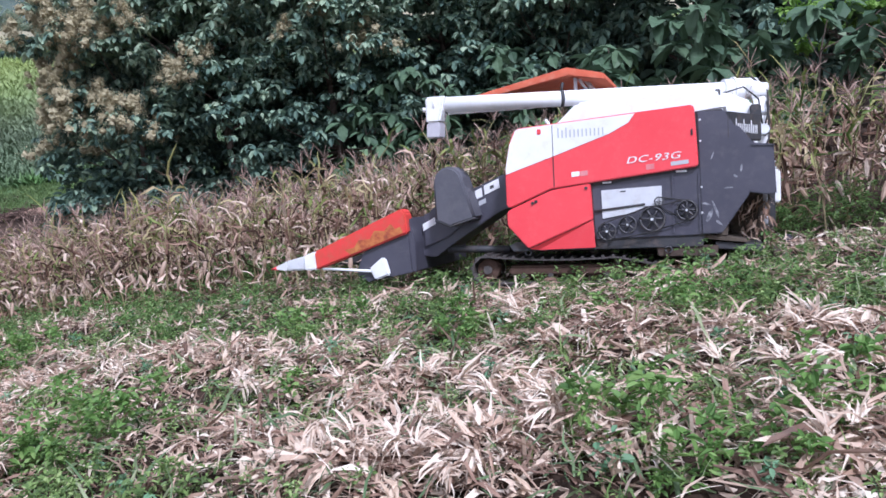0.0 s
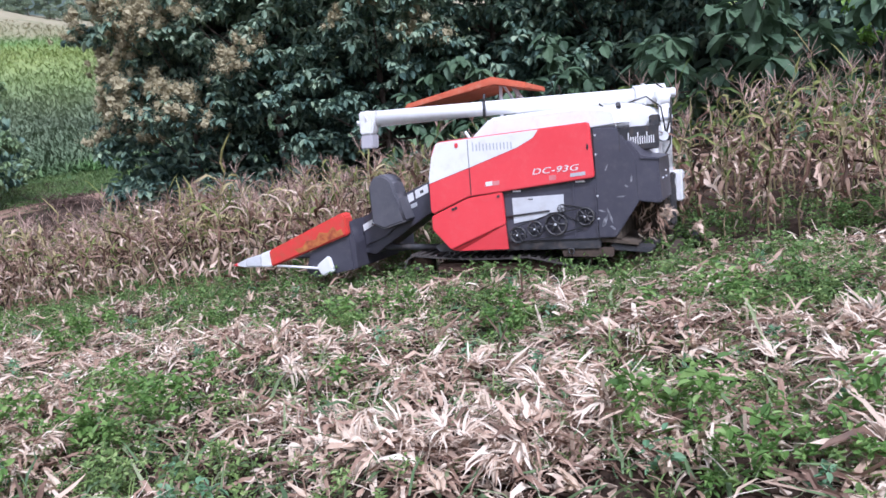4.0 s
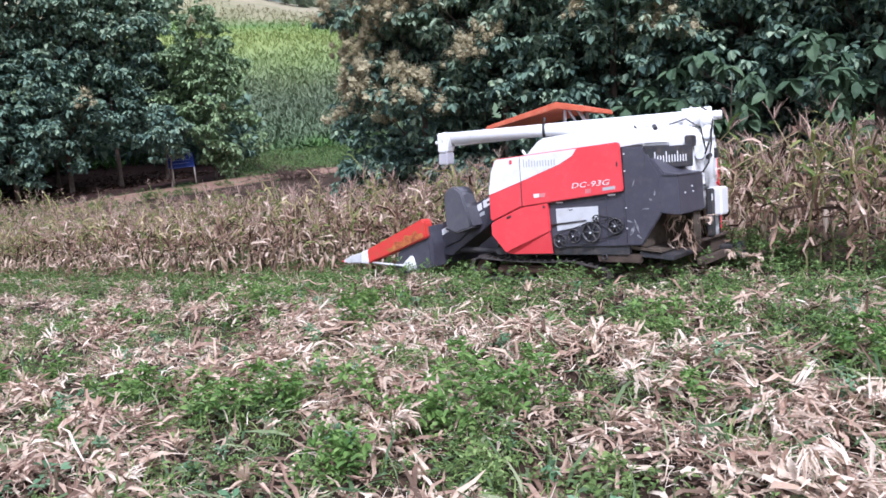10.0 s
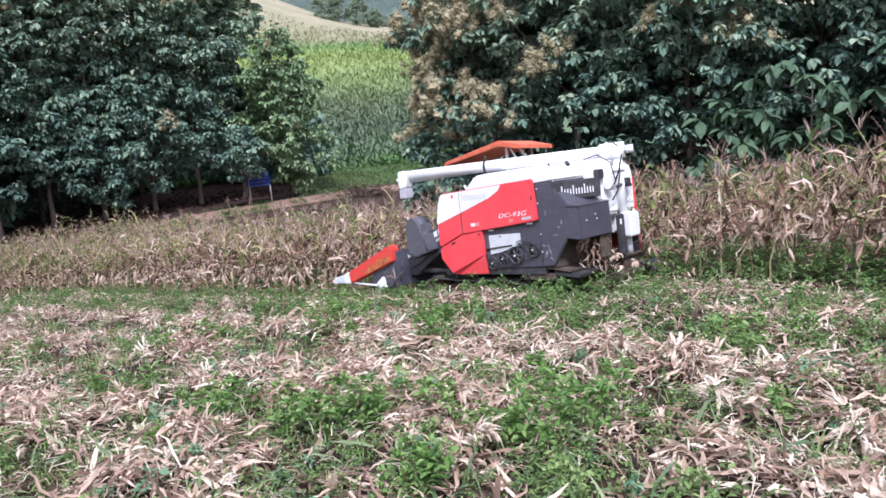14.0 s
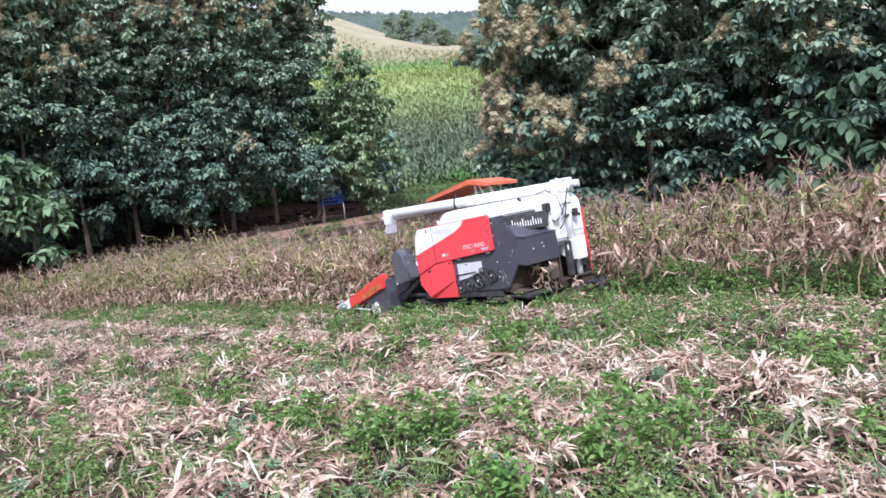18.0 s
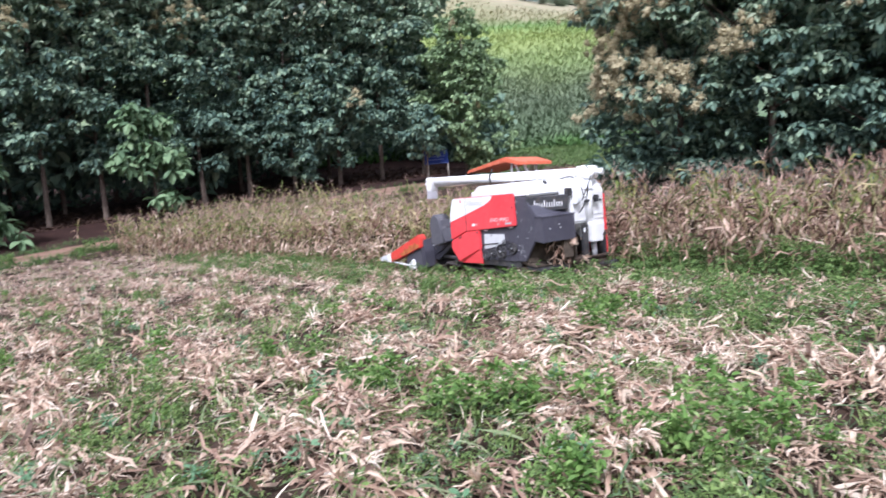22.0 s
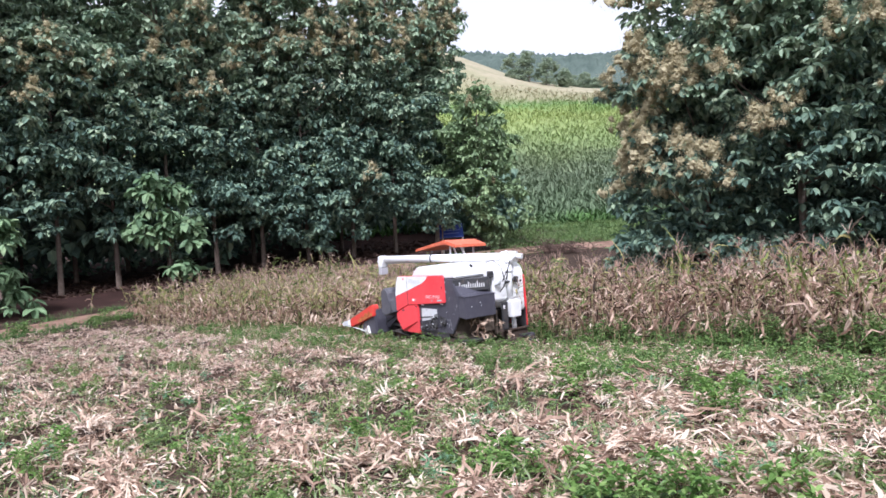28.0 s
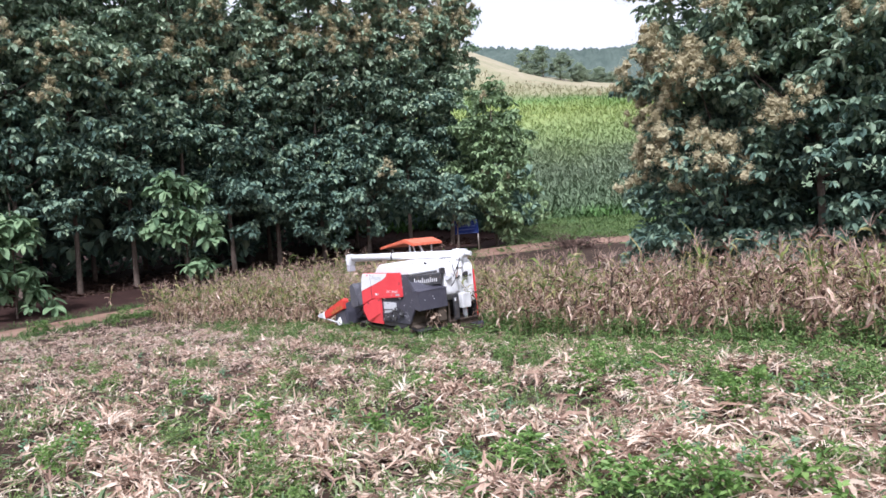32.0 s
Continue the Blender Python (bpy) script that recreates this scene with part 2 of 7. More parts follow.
def tube(points, radii, sides=7):
    """A tapered tube of quads along points."""
    pts = np.asarray(points, float)
    r = np.asarray(radii, float)
    t = np.gradient(pts, axis=0)
    t /= np.linalg.norm(t, axis=1)[:, None] + 1e-9
    ref = np.array([0.0, 0.0, 1.0]) if abs(t[0, 2]) < 0.8 else np.array([1.0, 0.0, 0.0])
    a = np.cross(t, ref)
    a /= np.linalg.norm(a, axis=1)[:, None] + 1e-9
    b = np.cross(t, a)
    q = np.linspace(0, 2 * np.pi, sides, endpoint=False)
    v = pts[:, None] + r[:, None, None] * (a[:, None] * np.cos(q)[None, :, None] + b[:, None] * np.sin(q)[None, :, None])
    k, j = np.meshgrid(np.arange(len(pts) - 1), np.arange(sides), indexing="ij")
    j2 = (j + 1) % sides
    f = np.stack([k * sides + j, k * sides + j2, (k + 1) * sides + j2, (k + 1) * sides + j], -1).reshape(-1, 4)
    return v.reshape(-1, 3), f


def part(name, bm, material, parent=None, label=""):
    """One bmesh as one mesh object, under a thing or a part."""
    me = bpy.data.meshes.new(name)
    bm.normal_update()
    bm.to_mesh(me)
    bm.free()
    for m in (material if isinstance(material, (list, tuple)) else [material]):
        me.materials.append(m)
    ob = new(name, me)
    if parent is not None:
        ob.parent = parent
    if label:
        ob["label"] = label
    return ob


def link(name, me, parent=None, label=""):
    ob = new(name, me)
    if parent is not None:
        ob.parent = parent
    if label:
        ob["label"] = label
    return ob


# ---- materials ----
def material(name, rough=0.6, metal=0.0, spec=0.5):
    m = bpy.data.materials.new(name)
    m.use_nodes = True
    b = m.node_tree.nodes["Principled BSDF"]
    b.inputs["Roughness"].default_value = rough
    b.inputs["Metallic"].default_value = metal
    b.inputs["Specular IOR Level"].default_value = spec
    return m, m.node_tree.nodes, m.node_tree.links, b


def ramp(nodes, stops):
    r = nodes.new("ShaderNodeValToRGB")
    while len(r.color_ramp.elements) < len(stops):
        r.color_ramp.elements.new(0.5)
    for e, (p, c) in zip(r.color_ramp.elements, stops):
        e.position, e.color = p, (*c, 1)
    return r


def tex_noise(nodes, links, scale, detail=4, rough=0.6, coord="Object"):
    tc = nodes.new("ShaderNodeTexCoord")
    t = nodes.new("ShaderNodeTexNoise")
    t.inputs["Scale"].default_value, t.inputs["Detail"].default_value, t.inputs["Roughness"].default_value = scale, detail, rough
    links.new(tc.outputs[coord], t.inputs["Vector"])
    return t


def foliage(name, stops, rough=0.55, through=0.3, grain=6.0, spec=0.35, patch=0.5, stretch=1.0):
    """Leaves whose colour varies leaf by leaf and in soft patches; some light passes through."""
    m, n, l, b = material(name, rough, 0, spec)
    geo = n.new("ShaderNodeNewGeometry")
    t = tex_noise(n, l, grain)
    mixer = n.new("ShaderNodeMath")
    mixer.operation = "MULTIPLY_ADD"
    wide = n.new("ShaderNodeMapRange")
    wide.inputs["From Min"].default_value, wide.inputs["From Max"].default_value = 0.5 - 0.5 / stretch, 0.5 + 0.5 / stretch
    l.new(t.outputs[0], wide.inputs[0])
    l.new(wide.outputs[0], mixer.inputs[0])
    mixer.inputs[1].default_value = patch
    half = n.new("ShaderNodeMath")
    half.operation = "MULTIPLY"
    l.new(geo.outputs["Random Per Island"], half.inputs[0])
    half.inputs[1].default_value = 1.25 - patch
    l.new(half.outputs[0], mixer.inputs[2])
    r = ramp(n, stops)
    sub = n.new("ShaderNodeMath")
    sub.operation = "SUBTRACT"
    l.new(mixer.outputs[0], sub.inputs[0])
    sub.inputs[1].default_value = 0.12
    l.new(sub.outputs[0], r.inputs[0])
    l.new(r.outputs[0], b.inputs["Base Color"])
    tr = n.new("ShaderNodeBsdfTranslucent")
    l.new(r.outputs[0], tr.inputs["Color"])
    mix = n.new("ShaderNodeMixShader")
    mix.inputs[0].default_value = through
    l.new(b.outputs[0], mix.inputs[1])
    l.new(tr.outputs[0], mix.inputs[2])
    l.new(mix.outputs[0], n["Material Output"].inputs[0])
    return m


def surface(name, stops, scale=8.0, rough=(0.5, 0.7), metal=0.0, bump=0.0, bump_scale=60.0, spec=0.5, coord="Object", fine=None):
    """A solid surface with patchy colour, uneven gloss and fine relief."""
    m, n, l, b = material(name, rough[0], metal, spec)
    t = tex_noise(n, l, scale, 6, 0.65, coord)
    r = ramp(n, stops)
    l.new(t.outputs[0], r.inputs[0])
    out = r.outputs[0]
    if fine:
        t3 = tex_noise(n, l, fine[0], 3, 0.7, coord)
        r3 = ramp(n, [(fine[1], (1, 1, 1)), (fine[2], fine[3])])
        l.new(t3.outputs[0], r3.inputs[0])
        mx = n.new("ShaderNodeMix")
        mx.data_type, mx.blend_type = "RGBA", "MULTIPLY"
        mx.inputs[0].default_value = 1.0
        l.new(out, mx.inputs[6])
        l.new(r3.outputs[0], mx.inputs[7])
        out = mx.outputs[2]
    l.new(out, b.inputs["Base Color"])
    mr = n.new("ShaderNodeMapRange")
    mr.inputs["To Min"].default_value, mr.inputs["To Max"].default_value = rough
    l.new(t.outputs[0], mr.inputs[0])
    l.new(mr.outputs[0], b.inputs["Roughness"])
    if bump:
        t2 = tex_noise(n, l, bump_scale, 4, 0.6, coord)
        bp = n.new("ShaderNodeBump")
        bp.inputs["Strength"].default_value, bp.inputs["Distance"].default_value = bump, 0.01
        l.new(t2.outputs[0], bp.inputs["Height"])
        l.new(bp.outputs[0], b.inputs["Normal"])
    return m


SOIL = surface("soil", [(0.3, (0.022, 0.015, 0.011)), (0.5, (0.042, 0.029, 0.022)), (0.7, (0.085, 0.06, 0.046))], 1.5, (0.9, 1.0), bump=0.8, bump_scale=25, spec=0.1, fine=(30, 0.45, 0.7, (1.5, 1.35, 1.15)))
ROAD = surface("dirt_road", [(0.3, (0.165, 0.098, 0.072)), (0.55, (0.26, 0.165, 0.122)), (0.75, (0.35, 0.245, 0.19))], 0.7, (0.9, 1.0), bump=0.5, bump_scale=12, spec=0.1)
HUSK = foliage("dry_husk", [(0.0, (0.055, 0.034, 0.024)), (0.20, (0.18, 0.108, 0.075)), (0.40, (0.40, 0.27, 0.195)), (0.60, (0.60, 0.455, 0.345)), (0.80, (0.73, 0.605, 0.485)), (1.0, (0.83, 0.745, 0.63))], 0.65, 0.12, 9)
CORN_LEAF = foliage("dry_corn_leaf", [(0.0, (0.030, 0.023, 0.015)), (0.24, (0.092, 0.054, 0.037)), (0.46, (0.215, 0.127, 0.090)), (0.68, (0.42, 0.28, 0.205)), (0.86, (0.64, 0.48, 0.38)), (1.0, (0.82, 0.70, 0.58))], 0.65, 0.2, 6, 0.2, 0.35)
CORN_GREEN = foliage("green_corn_leaf", [(0.0, (0.045, 0.09, 0.024)), (0.35, (0.13, 0.19, 0.048)), (0.65, (0.27, 0.30, 0.09)), (0.85, (0.43, 0.37, 0.17)), (1.0, (0.62, 0.50, 0.33))], 0.55, 0.3, 4, 0.25, 0.4)
CORN_STALK = foliage("corn_stalk", [(0.0, (0.12, 0.145, 0.05)), (0.5, (0.30, 0.25, 0.125)), (1.0, (0.52, 0.41, 0.27))], 0.6, 0.0, 3)
WEED = foliage("weed_leaf", [(0.0, (0.040, 0.082, 0.026)), (0.35, (0.12, 0.19, 0.058)), (0.75, (0.235, 0.335, 0.105)), (1.0, (0.41, 0.50, 0.21))], 0.5, 0.3, 2, 0.3, 0.5, 1.8)
WEED_PALE = foliage("pale_weed_leaf", [(0.0, (0.08, 0.18, 0.09)), (0.5, (0.16, 0.30, 0.16)), (1.0, (0.28, 0.42, 0.26))], 0.5, 0.3, 3)
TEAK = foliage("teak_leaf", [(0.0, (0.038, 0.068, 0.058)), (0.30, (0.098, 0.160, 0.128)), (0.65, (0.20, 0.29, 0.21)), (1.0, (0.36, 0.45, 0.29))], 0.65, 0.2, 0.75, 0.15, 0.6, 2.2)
# upper leaves: yellower growth, also paled for skylight and haze on the crowns
TEAK_TOP_LIT = foliage("upper_lit_teak_leaf", [(0.0, (0.118, 0.180, 0.135)), (0.35, (0.255, 0.345, 0.24)), (0.7, (0.385, 0.475, 0.325)), (1.0, (0.51, 0.57, 0.41))], 0.65, 0.3, 0.75, 0.18, 0.6, 2.0)
TEAK_BRIGHT = foliage("young_teak_leaf", [(0.0, (0.068, 0.122, 0.064)), (0.4, (0.135, 0.218, 0.112)), (0.8, (0.215, 0.315, 0.165)), (1.0, (0.32, 0.41, 0.225))], 0.55, 0.2, 1.0, 0.25)
BIGLEAF = foliage("broad_leaf", [(0.0, (0.045, 0.08, 0.048)), (0.5, (0.08, 0.135, 0.075)), (1.0, (0.14, 0.21, 0.115))], 0.55, 0.2, 1.0, 0.25)
BLOSSOM = foliage("teak_blossom", [(0.0, (0.31, 0.272, 0.165)), (0.5, (0.46, 0.405, 0.255)), (1.0, (0.59, 0.53, 0.36))], 0.95, 0.25, 6, 0.05, 0.8, 1.8)
BARK = surface("bark", [(0.3, (0.10, 0.075, 0.06)), (0.7, (0.22, 0.17, 0.14))], 6, (0.85, 0.95), bump=0.6, bump_scale=30, spec=0.2)
# hill-tree leaves paled towards grey: distance haze put into the colour
HAZED_TREE = foliage("hazed_tree_leaf", [(0.0, (0.24, 0.30, 0.22)), (0.5, (0.31, 0.38, 0.265)), (1.0, (0.38, 0.44, 0.31))], 0.7, 0.4, 0.2)
GRASS = foliage("verge_grass", [(0.0, (0.03, 0.08, 0.024)), (0.5, (0.07, 0.15, 0.042)), (1.0, (0.15, 0.24, 0.08))], 0.6, 0.3, 0.5)


# ---- the land ----
HEAD = np.array([-0.913, 0.408])
AWAY = np.array([0.408, 0.913])
FROM = np.array([1.92, 9.42])


def field_uv(x, y):
    """Along the machine's line, and across it, away from the camera."""
    dx, dy = np.asarray(x) - FROM[0], np.asarray(y) - FROM[1]
    return dx * HEAD[0] + dy * HEAD[1], dx * AWAY[0] + dy * AWAY[1]


TRAIL_UV = np.array([field_uv(row[1], row[2]) for row in TRAIL])
RISE_U = np.concatenate([[-14], TRAIL_UV[::6, 0], [30]])
RISE_Z = np.array([row[3] - (-1.63 + 0.068 * row[1] - 0.059 * row[2]) for row in TRAIL[::6]])
RISE_Z = np.concatenate([[RISE_Z[0]], RISE_Z, [0.0]])


def terrain(x, y):
    """Height of the ground: the field falls to the road, and a hill rises behind it."""
    x, y = np.asarray(x, float), np.asarray(y, float)
    p = -1.63 + 0.068 * x - 0.059 * y
    q = -5.5 + 0.035 * (y - 15)
    h = np.maximum(0, 1.0 - np.abs(p - q))
    z = np.maximum(p, q) + h * h * 0.25
    du, dv = field_uv(x, y)
    z = z + np.interp(du, RISE_U, RISE_Z) * np.exp(-((dv / 4.5) ** 2))
    s = -0.49 * x + 0.87 * y
    u = np.maximum(0, s - 70)
    z = z + 0.162 * (u - 12 * (1 - np.exp(-u / 12)))
    z = z - 0.20 * np.maximum(0, s - 390) + 0.16 * np.maximum(0, s - 470)
    # a spur comes down on the hill's west side, and the crest falls off to the east
    lat, out = 0.799 * x + 0.602 * y, -0.602 * x + 0.799 * y
    z = z + 27 * np.exp(-0.5 * (lat / 26) ** 2 - 0.5 * ((out - 400) / 85) ** 2)
    z = z - 0.10 * np.clip(lat - 58, 0, 90) * np.clip((s - 200) / 150, 0, 1) * np.clip((600 - s) / 150, 0, 1)
    return z


def soft_noise(x, y, scale, seed=0.0):
    """A smooth value about 0 for arrays of places."""
    return (np.sin(x * scale * 1.0 + seed) * np.sin(y * scale * 1.3 + 1.7 * seed)
            + 0.6 * np.sin(x * scale * 2.3 + y * scale * 1.1 + 3.1 * seed)
            + 0.5 * np.sin(y * scale * 2.9 - x * scale * 1.7 + 5.3 * seed)
            + 0.35 * np.sin(x * scale * 5.1 - y * scale * 4.3 + 2.2 * seed)) / 1.6


def uv_place(u, v):
    return FROM[0] + u * HEAD[0] + v * AWAY[0], FROM[1] + u * HEAD[1] + v * AWAY[1]


def path_v(u):
    """How far the harvester's line bows from the straight."""
    return np.interp(u, TRAIL_UV[:, 0], TRAIL_UV[:, 1], 0, TRAIL_UV[-1, 1])


def band(u, v):
    """About +1 on windrows of husks, -1 on the weedy strips between them."""
    vv = v - path_v(u)
    return 0.75 * np.sin(vv * 2 * np.pi / 2.05 + 0.5 + 0.35 * np.sin(u * 0.35)) + 0.9 * soft_noise(u, v, 0.85, 4.0) + 0.5 * soft_noise(u, v, 2.3, 1.0)


def ground_z(x, y):
    """The ground with its clods, ridges and low windrows."""
    near = np.clip(1 - (np.hypot(x + 8, y - 10) - 20) / 20, 0, 1)
    u, v = field_uv(x, y)
    heap = np.clip(band(u, v), -0.5, 1.3) * np.clip((0.2 - v) / 1.5, 0, 1)
    return terrain(x, y) + near * (0.03 * soft_noise(x, y, 1.9, 1.0) + 0.022 * soft_noise(x, y, 5.7, 2.0) + 0.085 * heap)


def graded(lo, hi, fine_lo, fine_hi, fine, coarse):
    a = list(np.arange(fine_lo, fine_hi + 1e-6, fine))
    step, x = fine, fine_hi
    while x < hi:
        step = min(step * 1.18, coarse)
        x += step
        a.append(x)
    step, x = fine, fine_lo
    while x > lo:
        step = min(step * 1.18, coarse)
        x -= step
        a.insert(0, x)
    return np.array(a)


def build_ground():
    xs, ys = graded(-1500, 1200, -34, 9, 0.22, 60), graded(-300, 2600, 1.5, 26, 0.22, 60)
    X, Y = np.meshgrid(xs, ys, indexing="xy")
    Zc = ground_z(X, Y)
    V = np.stack([X, Y, Zc], -1).reshape(-1, 3)
    nx, ny = len(xs), len(ys)
    i, j = np.meshgrid(np.arange(nx - 1), np.arange(ny - 1), indexing="xy")
    a = (j * nx + i).ravel()
    F = np.stack([a, a + 1, a + nx + 1, a + nx], -1)
    c = V[F].mean(1)
    s = -0.49 * c[:, 0] + 0.87 * c[:, 1]
    mi = np.zeros(len(F), int)
    mi[s > 66] = 1
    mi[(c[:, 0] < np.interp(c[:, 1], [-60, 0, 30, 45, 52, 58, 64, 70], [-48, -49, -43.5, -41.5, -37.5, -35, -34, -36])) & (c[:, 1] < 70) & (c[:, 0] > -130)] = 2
    ob = new("ground", npmesh("ground", V, F, [SOIL, HILL, SHADED_LEAF_FLOOR], mi))
    tagged(ob, "sloping field soil rising to a green and tan hill", "ground", kind="structure")



def hillside(name, leafy):
    """Crops of the hill in bands across the slope, with ragged edges; leafy gives each blade its own shade."""
    m, n, l, b = material(name, 0.8, 0, 0.15)
    tc = n.new("ShaderNodeTexCoord")
    up = n.new("ShaderNodeVectorMath")
    up.operation = "DOT_PRODUCT"
    l.new(tc.outputs["Object"], up.inputs[0])
    up.inputs[1].default_value = (-0.49, 0.87, 0)
    t = tex_noise(n, l, 0.022, 5, 0.65)
    add = n.new("ShaderNodeMath")
    add.operation = "MULTIPLY_ADD"
    l.new(t.outputs[0], add.inputs[0])
    add.inputs[1].default_value = 110
    l.new(up.outputs["Value"], add.inputs[2])
    mr = n.new("ShaderNodeMapRange")
    mr.inputs["From Min"].default_value, mr.inputs["From Max"].default_value = 115, 415
    l.new(add.outputs[0], mr.inputs[0])
    r = ramp(n, [(0.04, (0.095, 0.18, 0.055)), (0.085, (0.13, 0.18, 0.105)), (0.22, (0.165, 0.205, 0.13)), (0.36, (0.235, 0.295, 0.12)), (0.50, (0.28, 0.33, 0.115)), (0.58, (0.15, 0.25, 0.08)), (0.68, (0.29, 0.27, 0.16)), (0.9, (0.36, 0.31, 0.215))])
    l.new(mr.outputs[0], r.inputs[0])
    shade = n.new("ShaderNodeMix")
    shade.data_type, shade.blend_type = "RGBA", "MULTIPLY"
    shade.inputs[0].default_value = 1.0
    r2 = ramp(n, [(0.0 if leafy else 0.3, (0.55, 0.66, 0.5) if not leafy else (0.7, 0.75, 0.7)), (0.6, (1.0, 1.0, 1.0)), (1.0, (1.22, 1.2, 1.16))])
    if leafy:
        l.new(n.new("ShaderNodeNewGeometry").outputs["Random Per Island"], r2.inputs[0])
    else:
        l.new(tex_noise(n, l, 0.09, 8, 0.8).outputs[0], r2.inputs[0])
    l.new(r.outputs[0], shade.inputs[6])
    l.new(r2.outputs[0], shade.inputs[7])
    l.new(shade.outputs[2], b.inputs["Base Color"])
    return m


HILL = hillside("hill_crops", False)
HILL_LEAF = hillside("hill_crop_leaves", True)
# reddish-brown leaf litter, darkened in colour for the shade under the teak
SHADED_LEAF_FLOOR = surface("shaded_leaf_floor", [(0.3, (0.026, 0.015, 0.013)), (0.6, (0.048, 0.026, 0.022)), (0.8, (0.08, 0.046, 0.038))], 0.8, (0.9, 1.0), bump=0.8, bump_scale=8, spec=0.1)

ROAD_LINE = [(-22, -6), (-28, 3), (-33, 9), (-38, 14.5), (-40.3, 19.6), (-40.6, 25), (-41, 31), (-40.4, 38), (-38.8, 45.5), (-35.6, 52.4), (-31.8, 58.2), (-26.4, 62), (-17, 65.5), (0, 69), (25, 72)]


def smooth_line(pts, n):
    p = np.array(pts, float)
    t = np.linspace(0, len(p) - 1, n)
    i = np.clip(t.astype(int), 0, len(p) - 2)
    f = (t - i)[:, None]
    m = np.gradient(p, axis=0)
    a, b, ma, mb = p[i], p[i + 1], m[i], m[i + 1]
    return (2 * f**3 - 3 * f**2 + 1) * a + (f**3 - 2 * f**2 + f) * ma + (3 * f**2 - 2 * f**3) * b + (f**3 - f**2) * mb


def build_road():
    c = smooth_line(ROAD_LINE, 220)
    t = np.gradient(c, axis=0)
    t /= np.linalg.norm(t, axis=1)[:, None]
    nrm = np.stack([-t[:, 1], t[:, 0]], -1)
    across = np.linspace(-1.75, 1.75, 11)
    rut = 0.05 - 0.05 * np.exp(-((np.abs(across) - 0.8) / 0.3) ** 2)
    pts = c[:, None] + nrm[:, None] * (across[None, :, None] * np.interp(c[:, 1], [0, 35, 50], [0.7, 0.75, 1.5])[:, None, None] + 0.12 * soft_noise(c[:, 0], c[:, 1], 0.9)[:, None, None])
    z = terrain(pts[..., 0], pts[..., 1]) + 0.05 + rut[None]
    z[:, 0] -= 0.15
    z[:, -1] -= 0.15
    V = np.concatenate([pts, z[..., None]], -1).reshape(-1, 3)
    n = len(across)
    k, j = np.meshgrid(np.arange(len(c) - 1), np.arange(n - 1), indexing="ij")
    a = (k * n + j).ravel()
    F = np.stack([a, a + n, a + n + 1, a + 1], -1)
    tagged(new("road", npmesh("road", V, F, ROAD)), "rutted reddish dirt farm track", "road", kind="structure")


build_ground()
build_road()


# ---- corn ----
def corn_arrays(seed, height):
    """Stalk, dead hanging leaves, upper leaves, tassel and ears of one ripe corn plant, as arrays."""
    r = np.random.default_rng(seed)
    lean = r.normal(0, 0.35 if seed % 4 == 0 else 0.11, 2)
    s = np.linspace(0, 1, 6)
    line = np.stack([lean[0] * s**2 * height, lean[1] * s**2 * height, s * height], -1)
    line[1:-1, :2] += r.normal(0, 0.012, (4, 2))
    stalk = tube(line, np.interp(s, [0, 1], [0.014, 0.005]), 5)

    def on(h):
        return np.stack([np.interp(h, s, line[:, 0]), np.interp(h, s, line[:, 1]), h * height], -1)

    n = int(r.integers(9, 13))
    h = np.linspace(0.12, 0.80, n) + r.normal(0, 0.04, n)
    az = r.uniform(0, 6.28, n)
    limp = r.random(n) < 0.5
    dead = blades(on(h), az, np.where(limp, r.uniform(-1.4, -0.1, n), r.uniform(0.2, 1.2, n)), r.uniform(0.20, 0.60, n) * np.where(h < 0.3, 0.75, 1), r.uniform(0.018, 0.062, n), np.where(limp, r.uniform(-0.6, 0.8, n), r.uniform(0.9, 3.4, n)), r.normal(0, 2.0, n), 4, (0.4, 1, 0.95, 0.6, 0.05), 0.6, 0.075)
    m = int(r.integers(4, 7))
    h = np.linspace(0.62, 0.95, m) + r.normal(0, 0.02, m)
    az = np.arange(m) * np.pi + r.normal(0, 0.6, m) + r.uniform(0, 6)
    upper = blades(on(h), az, r.uniform(0.6, 1.4, m), r.uniform(0.22, 0.58, m), r.uniform(0.025, 0.06, m), r.uniform(0.2, 2.6, m), r.normal(0, 1.2, m), 4, (0.6, 1, 0.85, 0.5, 0.04), 0.5, 0.045)
    k = int(r.integers(7, 13))
    tassel = strips(np.repeat(line[-1:], k, 0), r.uniform(0, 6.28, k), r.uniform(0.7, 1.5, k), r.uniform(0.14, 0.34, k), np.full(k, 0.010), r.uniform(0.1, 0.9, k), r.normal(0, 1, k), 2, (1, 1, 0.5))
    q = 0.46 + r.normal(0, 0.05)
    a = r.uniform(0, 6.28)
    el = r.choice([0.9, -1.1])
    d = np.array([np.cos(a) * np.cos(el), np.sin(a) * np.cos(el), np.sin(el)])
    ear = tube(on(np.array([q])) + d * np.array([0, 0.03, 0.1, 0.19, 0.25])[:, None], [0.012, 0.029, 0.033, 0.022, 0.003], 6)
    return stalk, dead, upper, tassel, ear


CORN_KIT = [corn_arrays(100 + k, 1.22 + 0.075 * (k * 5 % 7)) for k in range(14)]


